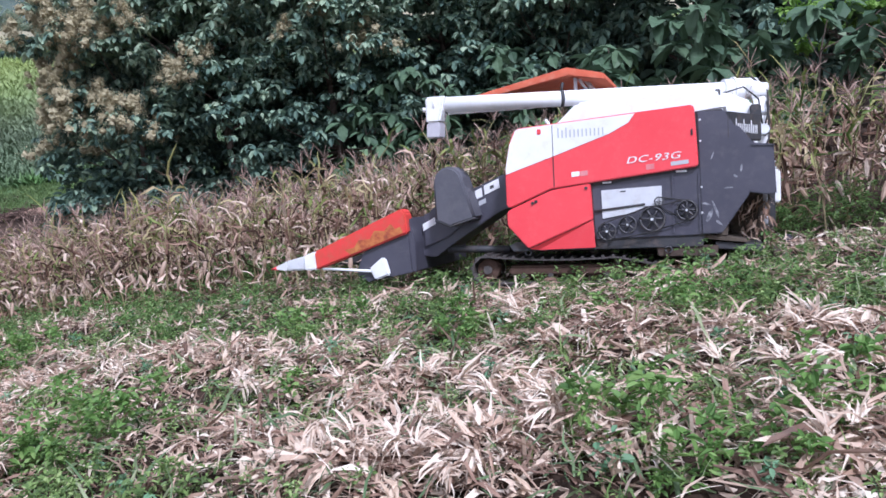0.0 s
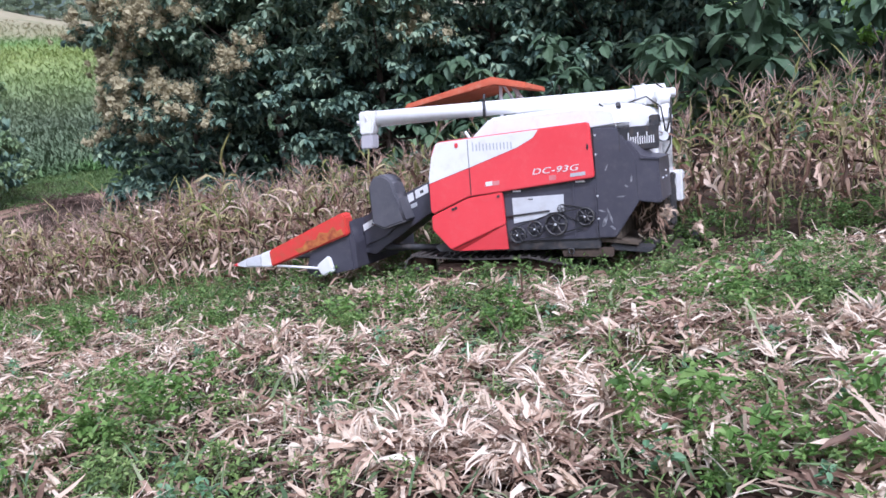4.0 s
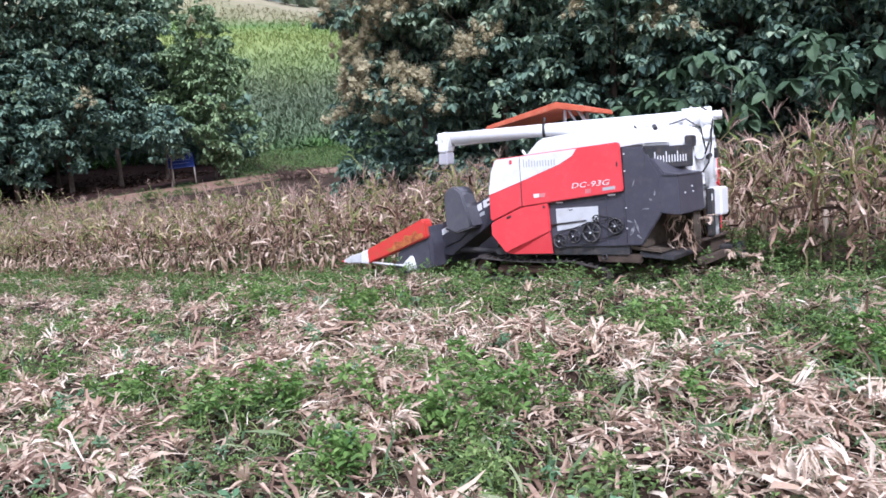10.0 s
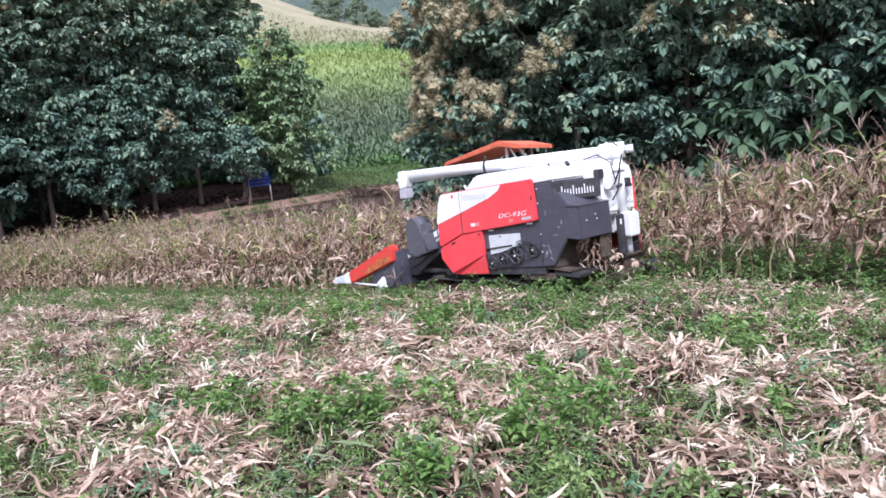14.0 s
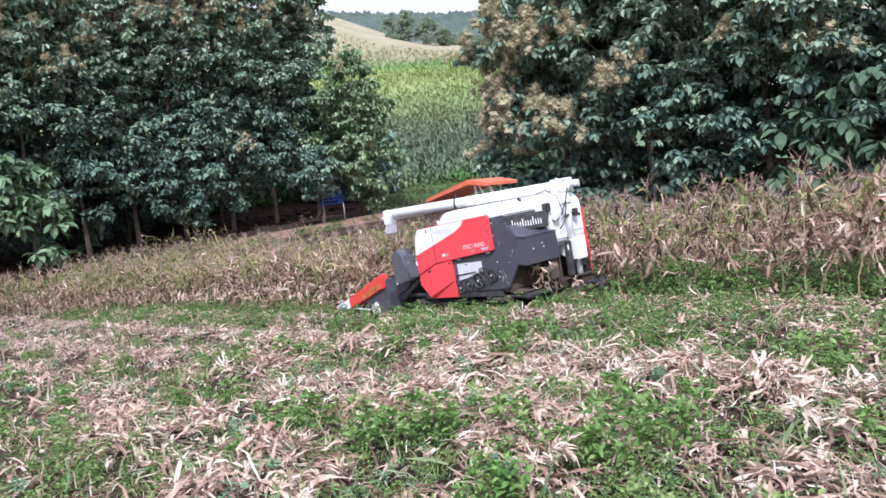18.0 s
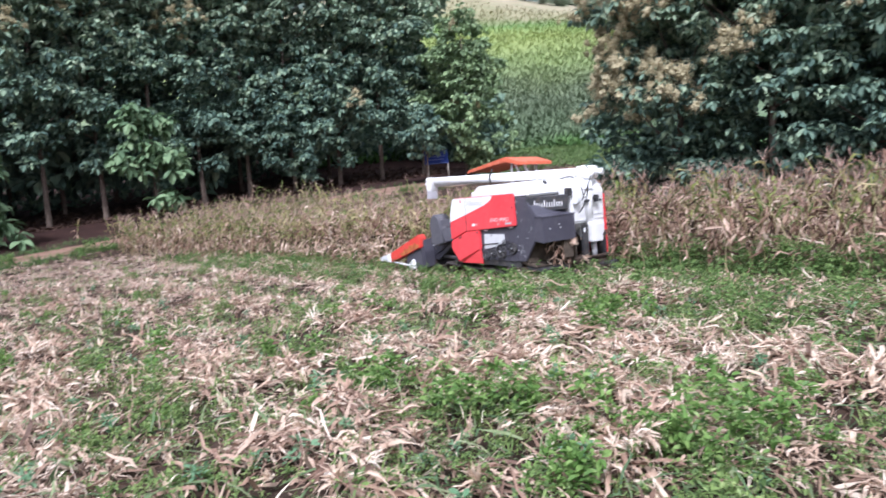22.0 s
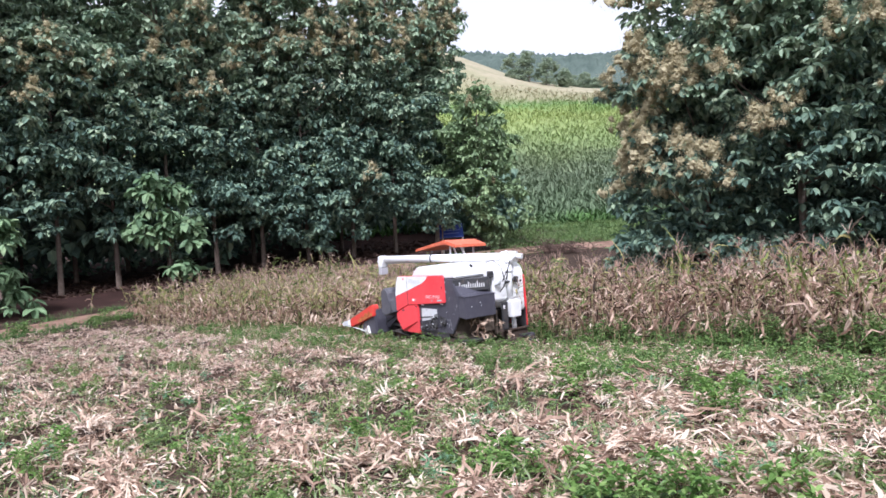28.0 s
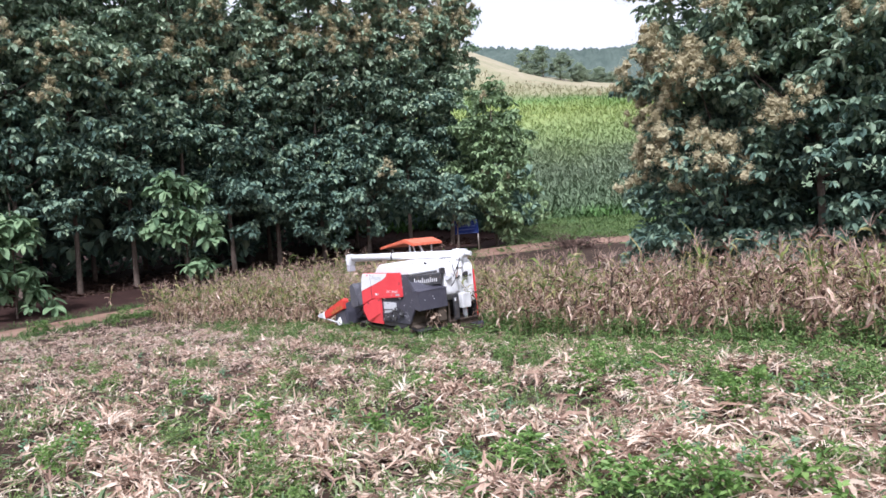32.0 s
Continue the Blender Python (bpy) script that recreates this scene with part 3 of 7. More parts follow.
def placed(arrays, x, y, z, turn, size):
    """Copies of arrays at places, turned about z and scaled."""
    v, f = arrays
    c, s = np.cos(turn), np.sin(turn)
    out = np.empty((len(x), len(v), 3))
    out[:, :, 0] = (v[None, :, 0] * c[:, None] - v[None, :, 1] * s[:, None]) * size[:, None] + x[:, None]
    out[:, :, 1] = (v[None, :, 0] * s[:, None] + v[None, :, 1] * c[:, None]) * size[:, None] + y[:, None]
    out[:, :, 2] = v[None, :, 2] * size[:, None] + z[:, None]
    return out.reshape(-1, 3), (f[None] + (np.arange(len(x)) * len(v))[:, None, None]).reshape(-1, 4)


def road_side(x, y):
    """Distance to the road's middle."""
    c = smooth_line(ROAD_LINE, 120)
    return np.min(np.hypot(x[:, None] - c[None, :, 0], y[:, None] - c[None, :, 1]), 1)


def build_corn_field():
    us, vs = np.arange(-14, 46, 0.30), np.arange(1.06, 40, 0.75)
    U, V = np.meshgrid(us, vs)
    U, V = U.ravel(), V.ravel()
    front = np.arange(24.9, 42, 0.30)
    U = np.concatenate([U, us + 0.15, np.tile(front, 6)])
    V = np.concatenate([V, us * 0 + 1.32, np.repeat([0.4, -0.35, -1.1, -1.85, -2.6, -3.35], len(front))])
    r = np.random.default_rng(3)
    keep = r.random(len(U)) < np.interp(V, [2, 8, 14, 40], [0.95, 0.65, 0.38, 0.22])
    keep &= (V > 0.9) | (V > -0.75 - 0.22 * (U - 24))
    U, V = (U + r.normal(0, 0.07, len(U)))[keep], (V + r.normal(0, 0.07, len(V)))[keep]
    V = V + path_v(U)
    x, y = uv_place(U, V)
    ok = (road_side(x, y) > 2.4) & (y < np.interp(x, [-44, -36, -30, -20, -12, 0, 3, 14], [34, 36, 36, 33, 30, 28, 19, 16.5])) & (x > -42.5) & (x < 14)
    ok &= r.random(len(x)) < np.interp(x, [-2, 4], [1.0, 0.6])
    x, y = x[ok], y[ok]
    kind = r.integers(0, len(CORN_KIT), len(x))
    parts = [[], [], [], [], [], []]
    right = np.clip((x + 3) / 6, 0, 1)
    green = r.random(len(x)) < 0.36 + 0.30 * right + 0.3 * soft_noise(x, y, 0.45, 2.0) + 0.1 + 0.3 * np.clip((-x - 12) / 8, 0, 1)
    tall = 0.93 + 0.12 * right
    for k, kit in enumerate(CORN_KIT):
        for g in (False, True):
            m = (kind == k) & (green == g)
            if not m.any():
                continue
            turn, size = r.uniform(0, 6.28, m.sum()), np.clip(r.normal(1.0, 0.15, m.sum()), 0.6, 1.35) * tall[m] * (1.06 if g else 1.0)
            for q in range(5):
                parts[5 if g and q == 2 else q].append(placed(kit[q], x[m], y[m], terrain(x[m], y[m]) - 0.02, turn, size))
    chunks = [merge(p) for p in parts]
    v, f = merge(chunks)
    mi = np.concatenate([np.full(len(c[1]), i) for i, c in enumerate(chunks)])
    ob = new("corn_field", npmesh("corn_field", v, f, [CORN_STALK, CORN_LEAF, CORN_LEAF, CORN_TASSEL, HUSK_TAN, CORN_GREEN], mi, smooth=False))
    tagged(ob, "standing ripe corn with dry brown leaves and tassels", "corn", kind="stuff")


HUSK_TAN = foliage("husk_tan", [(0.0, (0.17, 0.095, 0.064)), (0.4, (0.39, 0.26, 0.185)), (0.8, (0.62, 0.475, 0.365)), (1.0, (0.82, 0.73, 0.63))], 0.6, 0.15, 6)
CORN_TASSEL = foliage("corn_tassel", [(0.0, (0.25, 0.155, 0.12)), (1.0, (0.52, 0.38, 0.31))], 0.8, 0.2, 3)
build_corn_field()


SWATH = []


def build_swath():
    """The rows that the harvester takes: each plant a thing of its own."""
    r = np.random.default_rng(5)
    kinds = []
    for k in range(7):
        stalk, dead, upper, tassel, ear = CORN_KIT[k]
        kinds.append([("stalk", npmesh("stalk", *stalk, CORN_STALK)), ("foliage", npmesh("foliage", *dead, CORN_LEAF, smooth=False)), ("upper_foliage", npmesh("upper_foliage", *upper, CORN_GREEN if k % 2 == 1 else CORN_LEAF, smooth=False)), ("tassel", npmesh("tassel", *tassel, CORN_TASSEL)), ("ear", npmesh("ear", *ear, HUSK_TAN))])
    for row in (-0.72, -0.02, 0.68):
        for u in np.arange(3.0, 25.0, 0.30):
            uu, vv = u + r.normal(0, 0.05), row + r.normal(0, 0.05)
            vv += float(path_v(uu))
            x, y = (float(c) for c in uv_place(uu, vv))
            ob = new("corn_plant")
            for name, me in kinds[int(r.integers(0, 7))]:
                link(name, me, ob)
            m = pose(x, y, float(terrain(x, y)) - 0.02, 0, 0, r.uniform(0, 360)) @ Matrix.Scale(float(np.clip(r.normal(0.97, 0.12), 0.7, 1.25)), 4)
            ob.matrix_basis = m
            tagged(ob, "ripe dry corn plant standing in the next rows to be cut", "corn plant", "corn rows being cut")
            SWATH.append((ob, m, uu))

    # stray plants along the track
    c = smooth_line(ROAD_LINE, 400)
    for k in range(22):
        a = c[int(r.integers(110, 215))]
        b = r.uniform(0, 6.28)
        x, y = a[0] + np.cos(b) * 2.6, a[1] + np.sin(b) * 2.6
        if float(road_side(np.array([x]), np.array([y]))[0]) < 2.0:
            continue
        ob = new("corn_plant")
        for name, me in kinds[int(r.integers(3, 7))]:
            link(name, me, ob)
        ob.matrix_basis = pose(float(x), float(y), float(terrain(x, y)) - 0.02, 0, 0, r.uniform(0, 360))
        tagged(ob, "stray corn plant at the edge of the dirt track", "corn plant", "stray corn by the track")


build_swath()


# ---- harvested ground: litter, stubble, weeds ----
def field_points(r, n, u0, u1, v0, v1, power=1.6):
    """Places on the harvested ground, thicker near the camera."""
    out = []
    got = 0
    while got < n:
        u, v = r.uniform(u0, u1, n), r.uniform(v0, v1, n)
        x, y = uv_place(u, v)
        d = np.hypot(x + 1.0, y)
        k = (r.random(n) < np.minimum(1, (6.5 / np.maximum(d, 4)) ** power)) & (d > 0.35) & (road_side(x, y) > 2.0)
        out.append(np.stack([x[k], y[k], u[k], v[k]], -1))
        got += k.sum()
    return np.concatenate(out)[:n]


# the largest husk heaps and weed clumps: place and size
HEAPS = [(-0.4, 5.3, 1), (0.3, 4.8, 1.1), (0.7, 4.6, 1.1), (-3.7, 7.2, 0.9), (0.4, 4.0, 0.8), (-0.5, 3.9, 1), (0.1, 3.8, 1), (1.7, 3.1, 1.1), (1.6, 4.4, 0.9), (0.7, 6.8, 0.8), (2.4, 4.8, 1), (-1.4, 6.0, 1.1), (-0.7, 5.6, 1.2), (-5.5, 4.9, 1.2), (-3.5, 7.1, 1.1), (-2.8, 8.8, 0.9), (-3.2, 5.0, 0.9), (-6.1, 8.1, 0.9), (-10.8, 5.2, 1), (-10.0, 6.7, 0.7), (-5.9, 8.1, 1.0), (-8.6, 8.8, 0.8), (-4.0, 7.4, 1.3), (-5.3, 10.3, 0.9), (-7.3, 6.0, 0.8), (-5.7, 5.4, 0.9)]
CLUMPS = [(-2.4, 5.5, 1), (-3.1, 5.4, 1.1), (0.9, 3.7, 1), (1.5, 3.4, 1.1), (2.0, 6.0, 1.2), (0.3, 6.9, 1), (1.2, 3.2, 0.8), (-4.5, 5.6, 1), (-4.0, 5.5, 0.9), (-3.3, 4.5, 1), (-2.7, 5.1, 1.2), (-1.4, 8.2, 1), (-7.3, 10.5, 1), (-7.9, 6.7, 0.9), (-5.3, 9.6, 1), (-10.5, 4.5, 1.1), (-8.9, 5.4, 1.1), (-7.0, 9.7, 1.4), (-6.0, 5.9, 0.9), (-4.7, 8.6, 1.2), (-5.1, 5.6, 1)]


def build_litter():
    r = np.random.default_rng(11)
    # fine shreds over the whole harvested ground
    p = field_points(r, 120000, -9, 44, -20, 1.0)
    b = band(p[:, 2], p[:, 3])
    k = r.random(len(p)) < np.clip(0.45 + 0.38 * b, 0.12, 0.95)
    p = p[k]
    n = len(p)
    base = np.stack([p[:, 0], p[:, 1], ground_z(p[:, 0], p[:, 1]) + r.uniform(0.004, 0.045, n)], -1)
    ln = r.uniform(0.05, 0.15, n) * (1 + 1.6 * (r.random(n) < 0.18))
    a = strips(base, r.uniform(0, 6.28, n), r.normal(0.15, 0.35, n), ln, r.uniform(0.010, 0.036, n), r.normal(0.25, 0.6, n), r.normal(0, 1.2, n), 2, (0.7, 1, 0.3), 0.3, 0.10)
    tagged(new("husk_litter", npmesh("husk_litter", *a, SHRED, smooth=False)), "fine pale and brown corn shreds scattered over the soil", "litter", kind="stuff")
    # torn leaves and husks raked into windrows, fanning out from where they hang together
    c = field_points(r, 11000, -8, 42, -18, 0.6, 1.25)
    c = c[band(c[:, 2], c[:, 3]) > 0.05 + r.normal(0, 0.35, len(c))]
    u, v = r.uniform(-7, 30, 4000), r.uniform(-7.5, 0.8, 4000)
    v = v + path_v(u)
    k = band(u, v) > 0.25 + r.normal(0, 0.3, len(u))
    x, y = uv_place(u[k], v[k])
    c = np.concatenate([c, np.stack([x, y, u[k], v[k]], -1)])
    u, v = r.uniform(13, 38, 3200), r.uniform(-15, -0.8, 3200)
    x, y = uv_place(u, v + path_v(u))
    k = (road_side(x, y) > 2.2) & (r.random(len(u)) < np.clip((u - 12) / 8, 0, 1))
    c = np.concatenate([c, np.stack([x, y, u, v], -1)[k]])
    old = np.clip((c[:, 2] - 9) / 9, 0, 1) * np.clip((-0.8 - c[:, 3]) / 3, 0, 1)
    aged = r.random(len(c)) < old * 0.9
    brown = ~aged & (soft_noise(c[:, 2], c[:, 3], 1.3, 9.0) + r.normal(0, 0.35, len(c)) > 0.3)
    for name, q, mat, per, thin, label in (("husk_bunches", c[~aged & ~brown], HUSK, 14, 1.0, "crumpled fans of torn corn husk lying in windrows"), ("leaf_bunches", c[brown], HUSK_TAN, 12, 1.0, "tan and brown torn corn leaves lying in bunches"), ("old_husks", c[aged], HUSK_OLD, 14, 0.75, "older brown shredded corn litter in flat fans")):
        hub = len(q)
        big = np.repeat(r.uniform(0.5, 1.4, hub) ** 1.3, per) * thin
        heading = np.repeat(r.uniform(0, 6.28, hub), per)
        lift = np.repeat(r.uniform(0.02, 0.15, hub), per) * thin
        q = np.repeat(q, per, 0)
        n = len(q)
        along = r.uniform(-0.14, 0.14, n) * big
        base = np.stack([q[:, 0] + np.cos(heading) * along + r.normal(0, 0.05, n), q[:, 1] + np.sin(heading) * along + r.normal(0, 0.05, n), ground_z(q[:, 0], q[:, 1]) + lift * r.uniform(0.2, 1.0, n)], -1)
        a = strips(base, heading + r.normal(0, 0.6, n), r.uniform(-0.15, 0.75, n), big * r.uniform(0.06, 0.28, n), big * r.uniform(0.006, 0.032, n), r.uniform(0.2, 1.7, n), r.normal(0, 0.9, n), 3, (0.5, 1, 0.8, 0.12), 0.35, 0.075)
        tagged(new(name, npmesh(name, *a, mat, smooth=False)), label, "litter", kind="stuff")
    # trampled stalks and long leaves, lying side by side
    c = field_points(r, 620, -8, 40, -18, 0.6, 1.2)
    per = 8
    q = np.repeat(c, per, 0)
    n = len(q)
    turn = np.repeat(0.42 + np.pi * (r.random(len(c)) < 0.5) + r.normal(0, 0.7, len(c)), per) + 2.3
    base = np.stack([q[:, 0] + r.normal(0, 0.15, n), q[:, 1] + r.normal(0, 0.10, n), ground_z(q[:, 0], q[:, 1]) + r.uniform(0.02, 0.12, n)], -1)
    a = blades(base, turn + r.normal(0, 0.28, n), r.normal(0.10, 0.16, n), r.uniform(0.2, 0.65, n), r.uniform(0.012, 0.042, n), r.normal(0.25, 0.25, n), r.normal(0, 0.9, n), 4, (0.6, 1, 0.95, 0.75, 0.12), 0.55, 0.035)
    tagged(new("broken_stalks", npmesh("broken_stalks", *a, STALK_BROWN, smooth=False)), "brown trampled corn stalks and long leaves lying flat", "litter", kind="stuff")
    # single broad husk leaves, curled
    c = field_points(r, 900, -6, 26, -16, 0.3, 1.3)
    n = len(c)
    base = np.stack([c[:, 0], c[:, 1], ground_z(c[:, 0], c[:, 1]) + r.uniform(0.03, 0.10, n)], -1)
    a = blades(base, r.uniform(0, 6.28, n), r.normal(0.35, 0.45, n), r.uniform(0.10, 0.24, n), r.uniform(0.025, 0.055, n), r.uniform(0.2, 1.5, n), r.normal(0, 0.8, n), 4, (0.35, 0.95, 1, 0.6, 0.05), 0.6, 0.04)
    tagged(new("husk_leaves", npmesh("husk_leaves", *a, HUSK_TAN, smooth=False)), "broad curled tan husk leaves lying on the litter", "litter", kind="stuff")
    # empty husks that gape upwards
    c = field_points(r, 900, -6, 24, -15, -0.8, 1.0)
    per = 7
    q = np.repeat(c, per, 0)
    n = len(q)
    base = np.stack([q[:, 0] + r.normal(0, 0.012, n), q[:, 1] + r.normal(0, 0.012, n), ground_z(q[:, 0], q[:, 1]) + np.repeat(r.uniform(0.02, 0.12, len(c)), per)], -1)
    tip = np.repeat(r.uniform(0.3, 1.2, len(c)), per)
    a = blades(base, np.repeat(r.uniform(0, 6.28, len(c)), per) + r.normal(0, 0.9, n), tip + r.normal(0, 0.35, n), np.repeat(r.uniform(0.10, 0.20, len(c)), per) * r.uniform(0.6, 1.1, n), r.uniform(0.022, 0.045, n), r.normal(0.1, 0.6, n), r.normal(0, 0.4, n), 4, (0.5, 1, 0.95, 0.5, 0.03), 0.6, 0.03)
    tagged(new("open_husks", npmesh("open_husks", *a, HUSK_CREAM, smooth=False)), "empty cream corn husks gaping upwards in the litter", "litter", kind="stuff")
    # heaps of husks dropped in clumps, each combed more or less one way
    kinds = []
    for k in range(8):
        n = 150
        az = r.uniform(0, 6.28, n)
        d = r.random(n) ** 0.7 * 0.36
        base = np.stack([np.cos(az) * d * 1.4, np.sin(az) * d * 0.8, 0.26 * (1 - (d / 0.38) ** 2) * r.uniform(0.3, 1.0, n)], -1)
        head = np.where(r.random(n) < 0.55, az, 0.5 * k) + r.normal(0, 0.45, n)
        wide = r.random(n) < 0.25
        kinds.append(blades(base, head, r.uniform(-0.35, 0.75, n), np.where(wide, r.uniform(0.16, 0.34, n), r.uniform(0.10, 0.28, n)), np.where(wide, r.uniform(0.028, 0.055, n), r.uniform(0.006, 0.02, n)), r.uniform(0.3, 1.7, n), r.normal(0, 0.8, n), 4, (0.4, 1, 0.95, 0.7, 0.08), 0.5, 0.05))
    c = field_points(r, 700, -6, 22, -14, -1.6, 1.0)
    c = c[band(c[:, 2], c[:, 3]) > 0.15][:130]
    c = np.concatenate([np.array([(x, y, 0, 0) for x, y, _ in HEAPS]), c])
    turn = r.uniform(0, 6.28, len(c))
    size = np.concatenate([[q * 0.95 for _, _, q in HEAPS], r.uniform(0.5, 1.1, len(c) - len(HEAPS))])
    brown = np.where(c[:, 0] < -4.6, r.random(len(c)) < 0.65, r.random(len(c)) < 0.3)
    brown[:11] = False
    chunks, mi = [], []
    for k, kit in enumerate(kinds):
        m = np.arange(len(c)) % 8 == k
        chunks.append(placed(kit, c[m, 0], c[m, 1], ground_z(c[m, 0], c[m, 1]) - 0.02, turn[m], size[m]))
        mi.append(np.repeat(np.where(brown[m], 1 + k % 2, 0), len(kit[1])))
    tagged(new("husk_heaps", npmesh("husk_heaps", *merge(chunks), [HUSK, HUSK_TAN, STALK_BROWN], np.concatenate(mi), smooth=False)), "heaps of crumpled pale and tan corn husks on the stubble", "litter", kind="stuff")
    # husks combed out into pale fans
    c = field_points(r, 900, -6, 24, -15, -0.6, 1.0)
    c = c[band(c[:, 2], c[:, 3]) > 0.1][:150, :2]
    hub = np.repeat(np.array([(x, y) for x, y, _ in HEAPS if x > -4.2]), 5, 0)
    c = np.concatenate([hub + r.normal(0, 0.24, hub.shape), c])
    per = 26
    size = np.repeat(r.uniform(0.7, 1.4, len(c)), per)
    q = np.repeat(c, per, 0)
    n = len(q)
    lift = np.repeat(np.where(np.arange(len(c)) < len(hub), r.uniform(0.10, 0.30, len(c)), r.uniform(0.03, 0.14, len(c))), per)
    head = np.repeat(r.uniform(0, 6.28, len(c)), per) + r.normal(0, 0.55, n)
    base = np.stack([q[:, 0] + r.normal(0, 0.018, n), q[:, 1] + r.normal(0, 0.018, n), ground_z(q[:, 0], q[:, 1]) + lift], -1)
    a = strips(base, head, np.repeat(r.uniform(-0.1, 0.8, len(c)), per) + r.normal(0, 0.35, n), size * r.uniform(0.10, 0.24, n), size * r.uniform(0.006, 0.022, n), r.uniform(0.2, 1.7, n), r.normal(0, 0.8, n), 3, (0.7, 1, 0.8, 0.15), 0.3, 0.04)
    tagged(new("husk_fans", npmesh("husk_fans", *a, HUSK_PALE, smooth=False)), "pale husks combed out into fans on the windrows", "litter", kind="stuff")
    # strips of green leaf torn off with the stalks
    c = field_points(r, 19000, -8, 34, -17, 0.4, 1.3)
    n = len(c)
    base = np.stack([c[:, 0], c[:, 1], ground_z(c[:, 0], c[:, 1]) + r.uniform(0.02, 0.10, n)], -1)
    a = strips(base, r.uniform(0, 6.28, n), r.normal(0.25, 0.4, n), r.uniform(0.08, 0.38, n), r.uniform(0.006, 0.03, n), r.uniform(0.0, 1.3, n), r.normal(0, 0.9, n), 3, (0.6, 1, 0.8, 0.1), 0.3, 0.05)
    tagged(new("torn_green_leaves", npmesh("torn_green_leaves", *a, CUT_LEAF, smooth=False)), "torn strips of grey-green corn leaf lying in the litter", "litter", kind="stuff")
    # thin shreds of husk and silk caught on everything
    c = field_points(r, 30000, -8, 30, -17, 0.6, 1.5)
    c = c[r.random(len(c)) < np.clip(0.35 + 0.6 * band(c[:, 2], c[:, 3]), 0.15, 1)]
    n = len(c)
    base = np.stack([c[:, 0], c[:, 1], ground_z(c[:, 0], c[:, 1]) + r.uniform(0.03, 0.13, n)], -1)
    a = strips(base, r.uniform(0, 6.28, n), r.normal(0.35, 0.5, n), r.uniform(0.07, 0.26, n), r.uniform(0.003, 0.009, n), r.uniform(-0.4, 2.2, n), r.normal(0, 0.9, n), 3, (0.8, 1, 0.8, 0.2), 0.3, 0.03)
    tagged(new("husk_shreds", npmesh("husk_shreds", *a, HUSK_PALE, smooth=False)), "thin pale shreds of husk tangled in the litter", "litter", kind="stuff")
    # stubble
    us, vs = np.meshgrid(np.arange(-9, 40, 0.27), np.arange(-18.6, 0.9, 0.75))
    u, v = us.ravel() + r.normal(0, 0.05, us.size), vs.ravel() + r.normal(0, 0.06, us.size)
    k = r.random(len(u)) < 0.5
    u, v = u[k], (v + path_v(u))[k]
    x, y = uv_place(u, v)
    k = (road_side(x, y) > 2.5) & (np.hypot(x, y) > 0.5)
    x, y = x[k], y[k]
    n = len(x)
    base = np.stack([x, y, ground_z(x, y) - 0.02], -1)
    a = strips(base, r.uniform(0, 6.28, n), r.normal(1.35, 0.35, n), r.uniform(0.08, 0.30, n), r.uniform(0.016, 0.026, n), r.normal(0, 0.2, n), r.normal(0, 0.3, n), 2, (1, 0.9, 0.8), 0.8)
    tagged(new("stubble", npmesh("stubble", *a, HUSK)), "short cut corn stubble standing in rows", "stubble", kind="stuff")


def weed_plants(r, x, y, height, count, leaf, z=None):
    """Low leafy plants: sprays of small leaves at the ends of thin side shoots."""
    n = len(x)
    shoots = max(3, count // 3)
    height = np.asarray(height)
    q = np.repeat(np.arange(n), shoots)
    h = r.random(len(q)) ** 0.7
    az = r.uniform(0, 6.28, len(q))
    out = height[q] * (0.55 - 0.38 * h) * r.uniform(0.2, 1.0, len(q))
    low = (ground_z(x, y) if z is None else z)[q]
    tip = np.stack([x[q] + np.cos(az) * out, y[q] + np.sin(az) * out, low + height[q] * h], -1)
    k = np.repeat(np.arange(len(q)), 5)
    turn = az[k] + np.tile(np.arange(5) * 1.257, len(q)) + r.normal(0, 0.35, len(k))
    ln = leaf * r.uniform(0.55, 1.25, len(k)) * np.clip(height[q][k] / 0.25, 0.7, 1.3)
    base = tip[k] + np.stack([np.cos(turn), np.sin(turn), 0 * turn], -1) * (0.2 * ln)[:, None]
    base[:, 2] += r.normal(0, 0.012, len(k))
    return small_leaves(base, turn, r.normal(0.22, 0.42, len(k)), ln, ln * r.uniform(0.34, 0.62, len(k)))


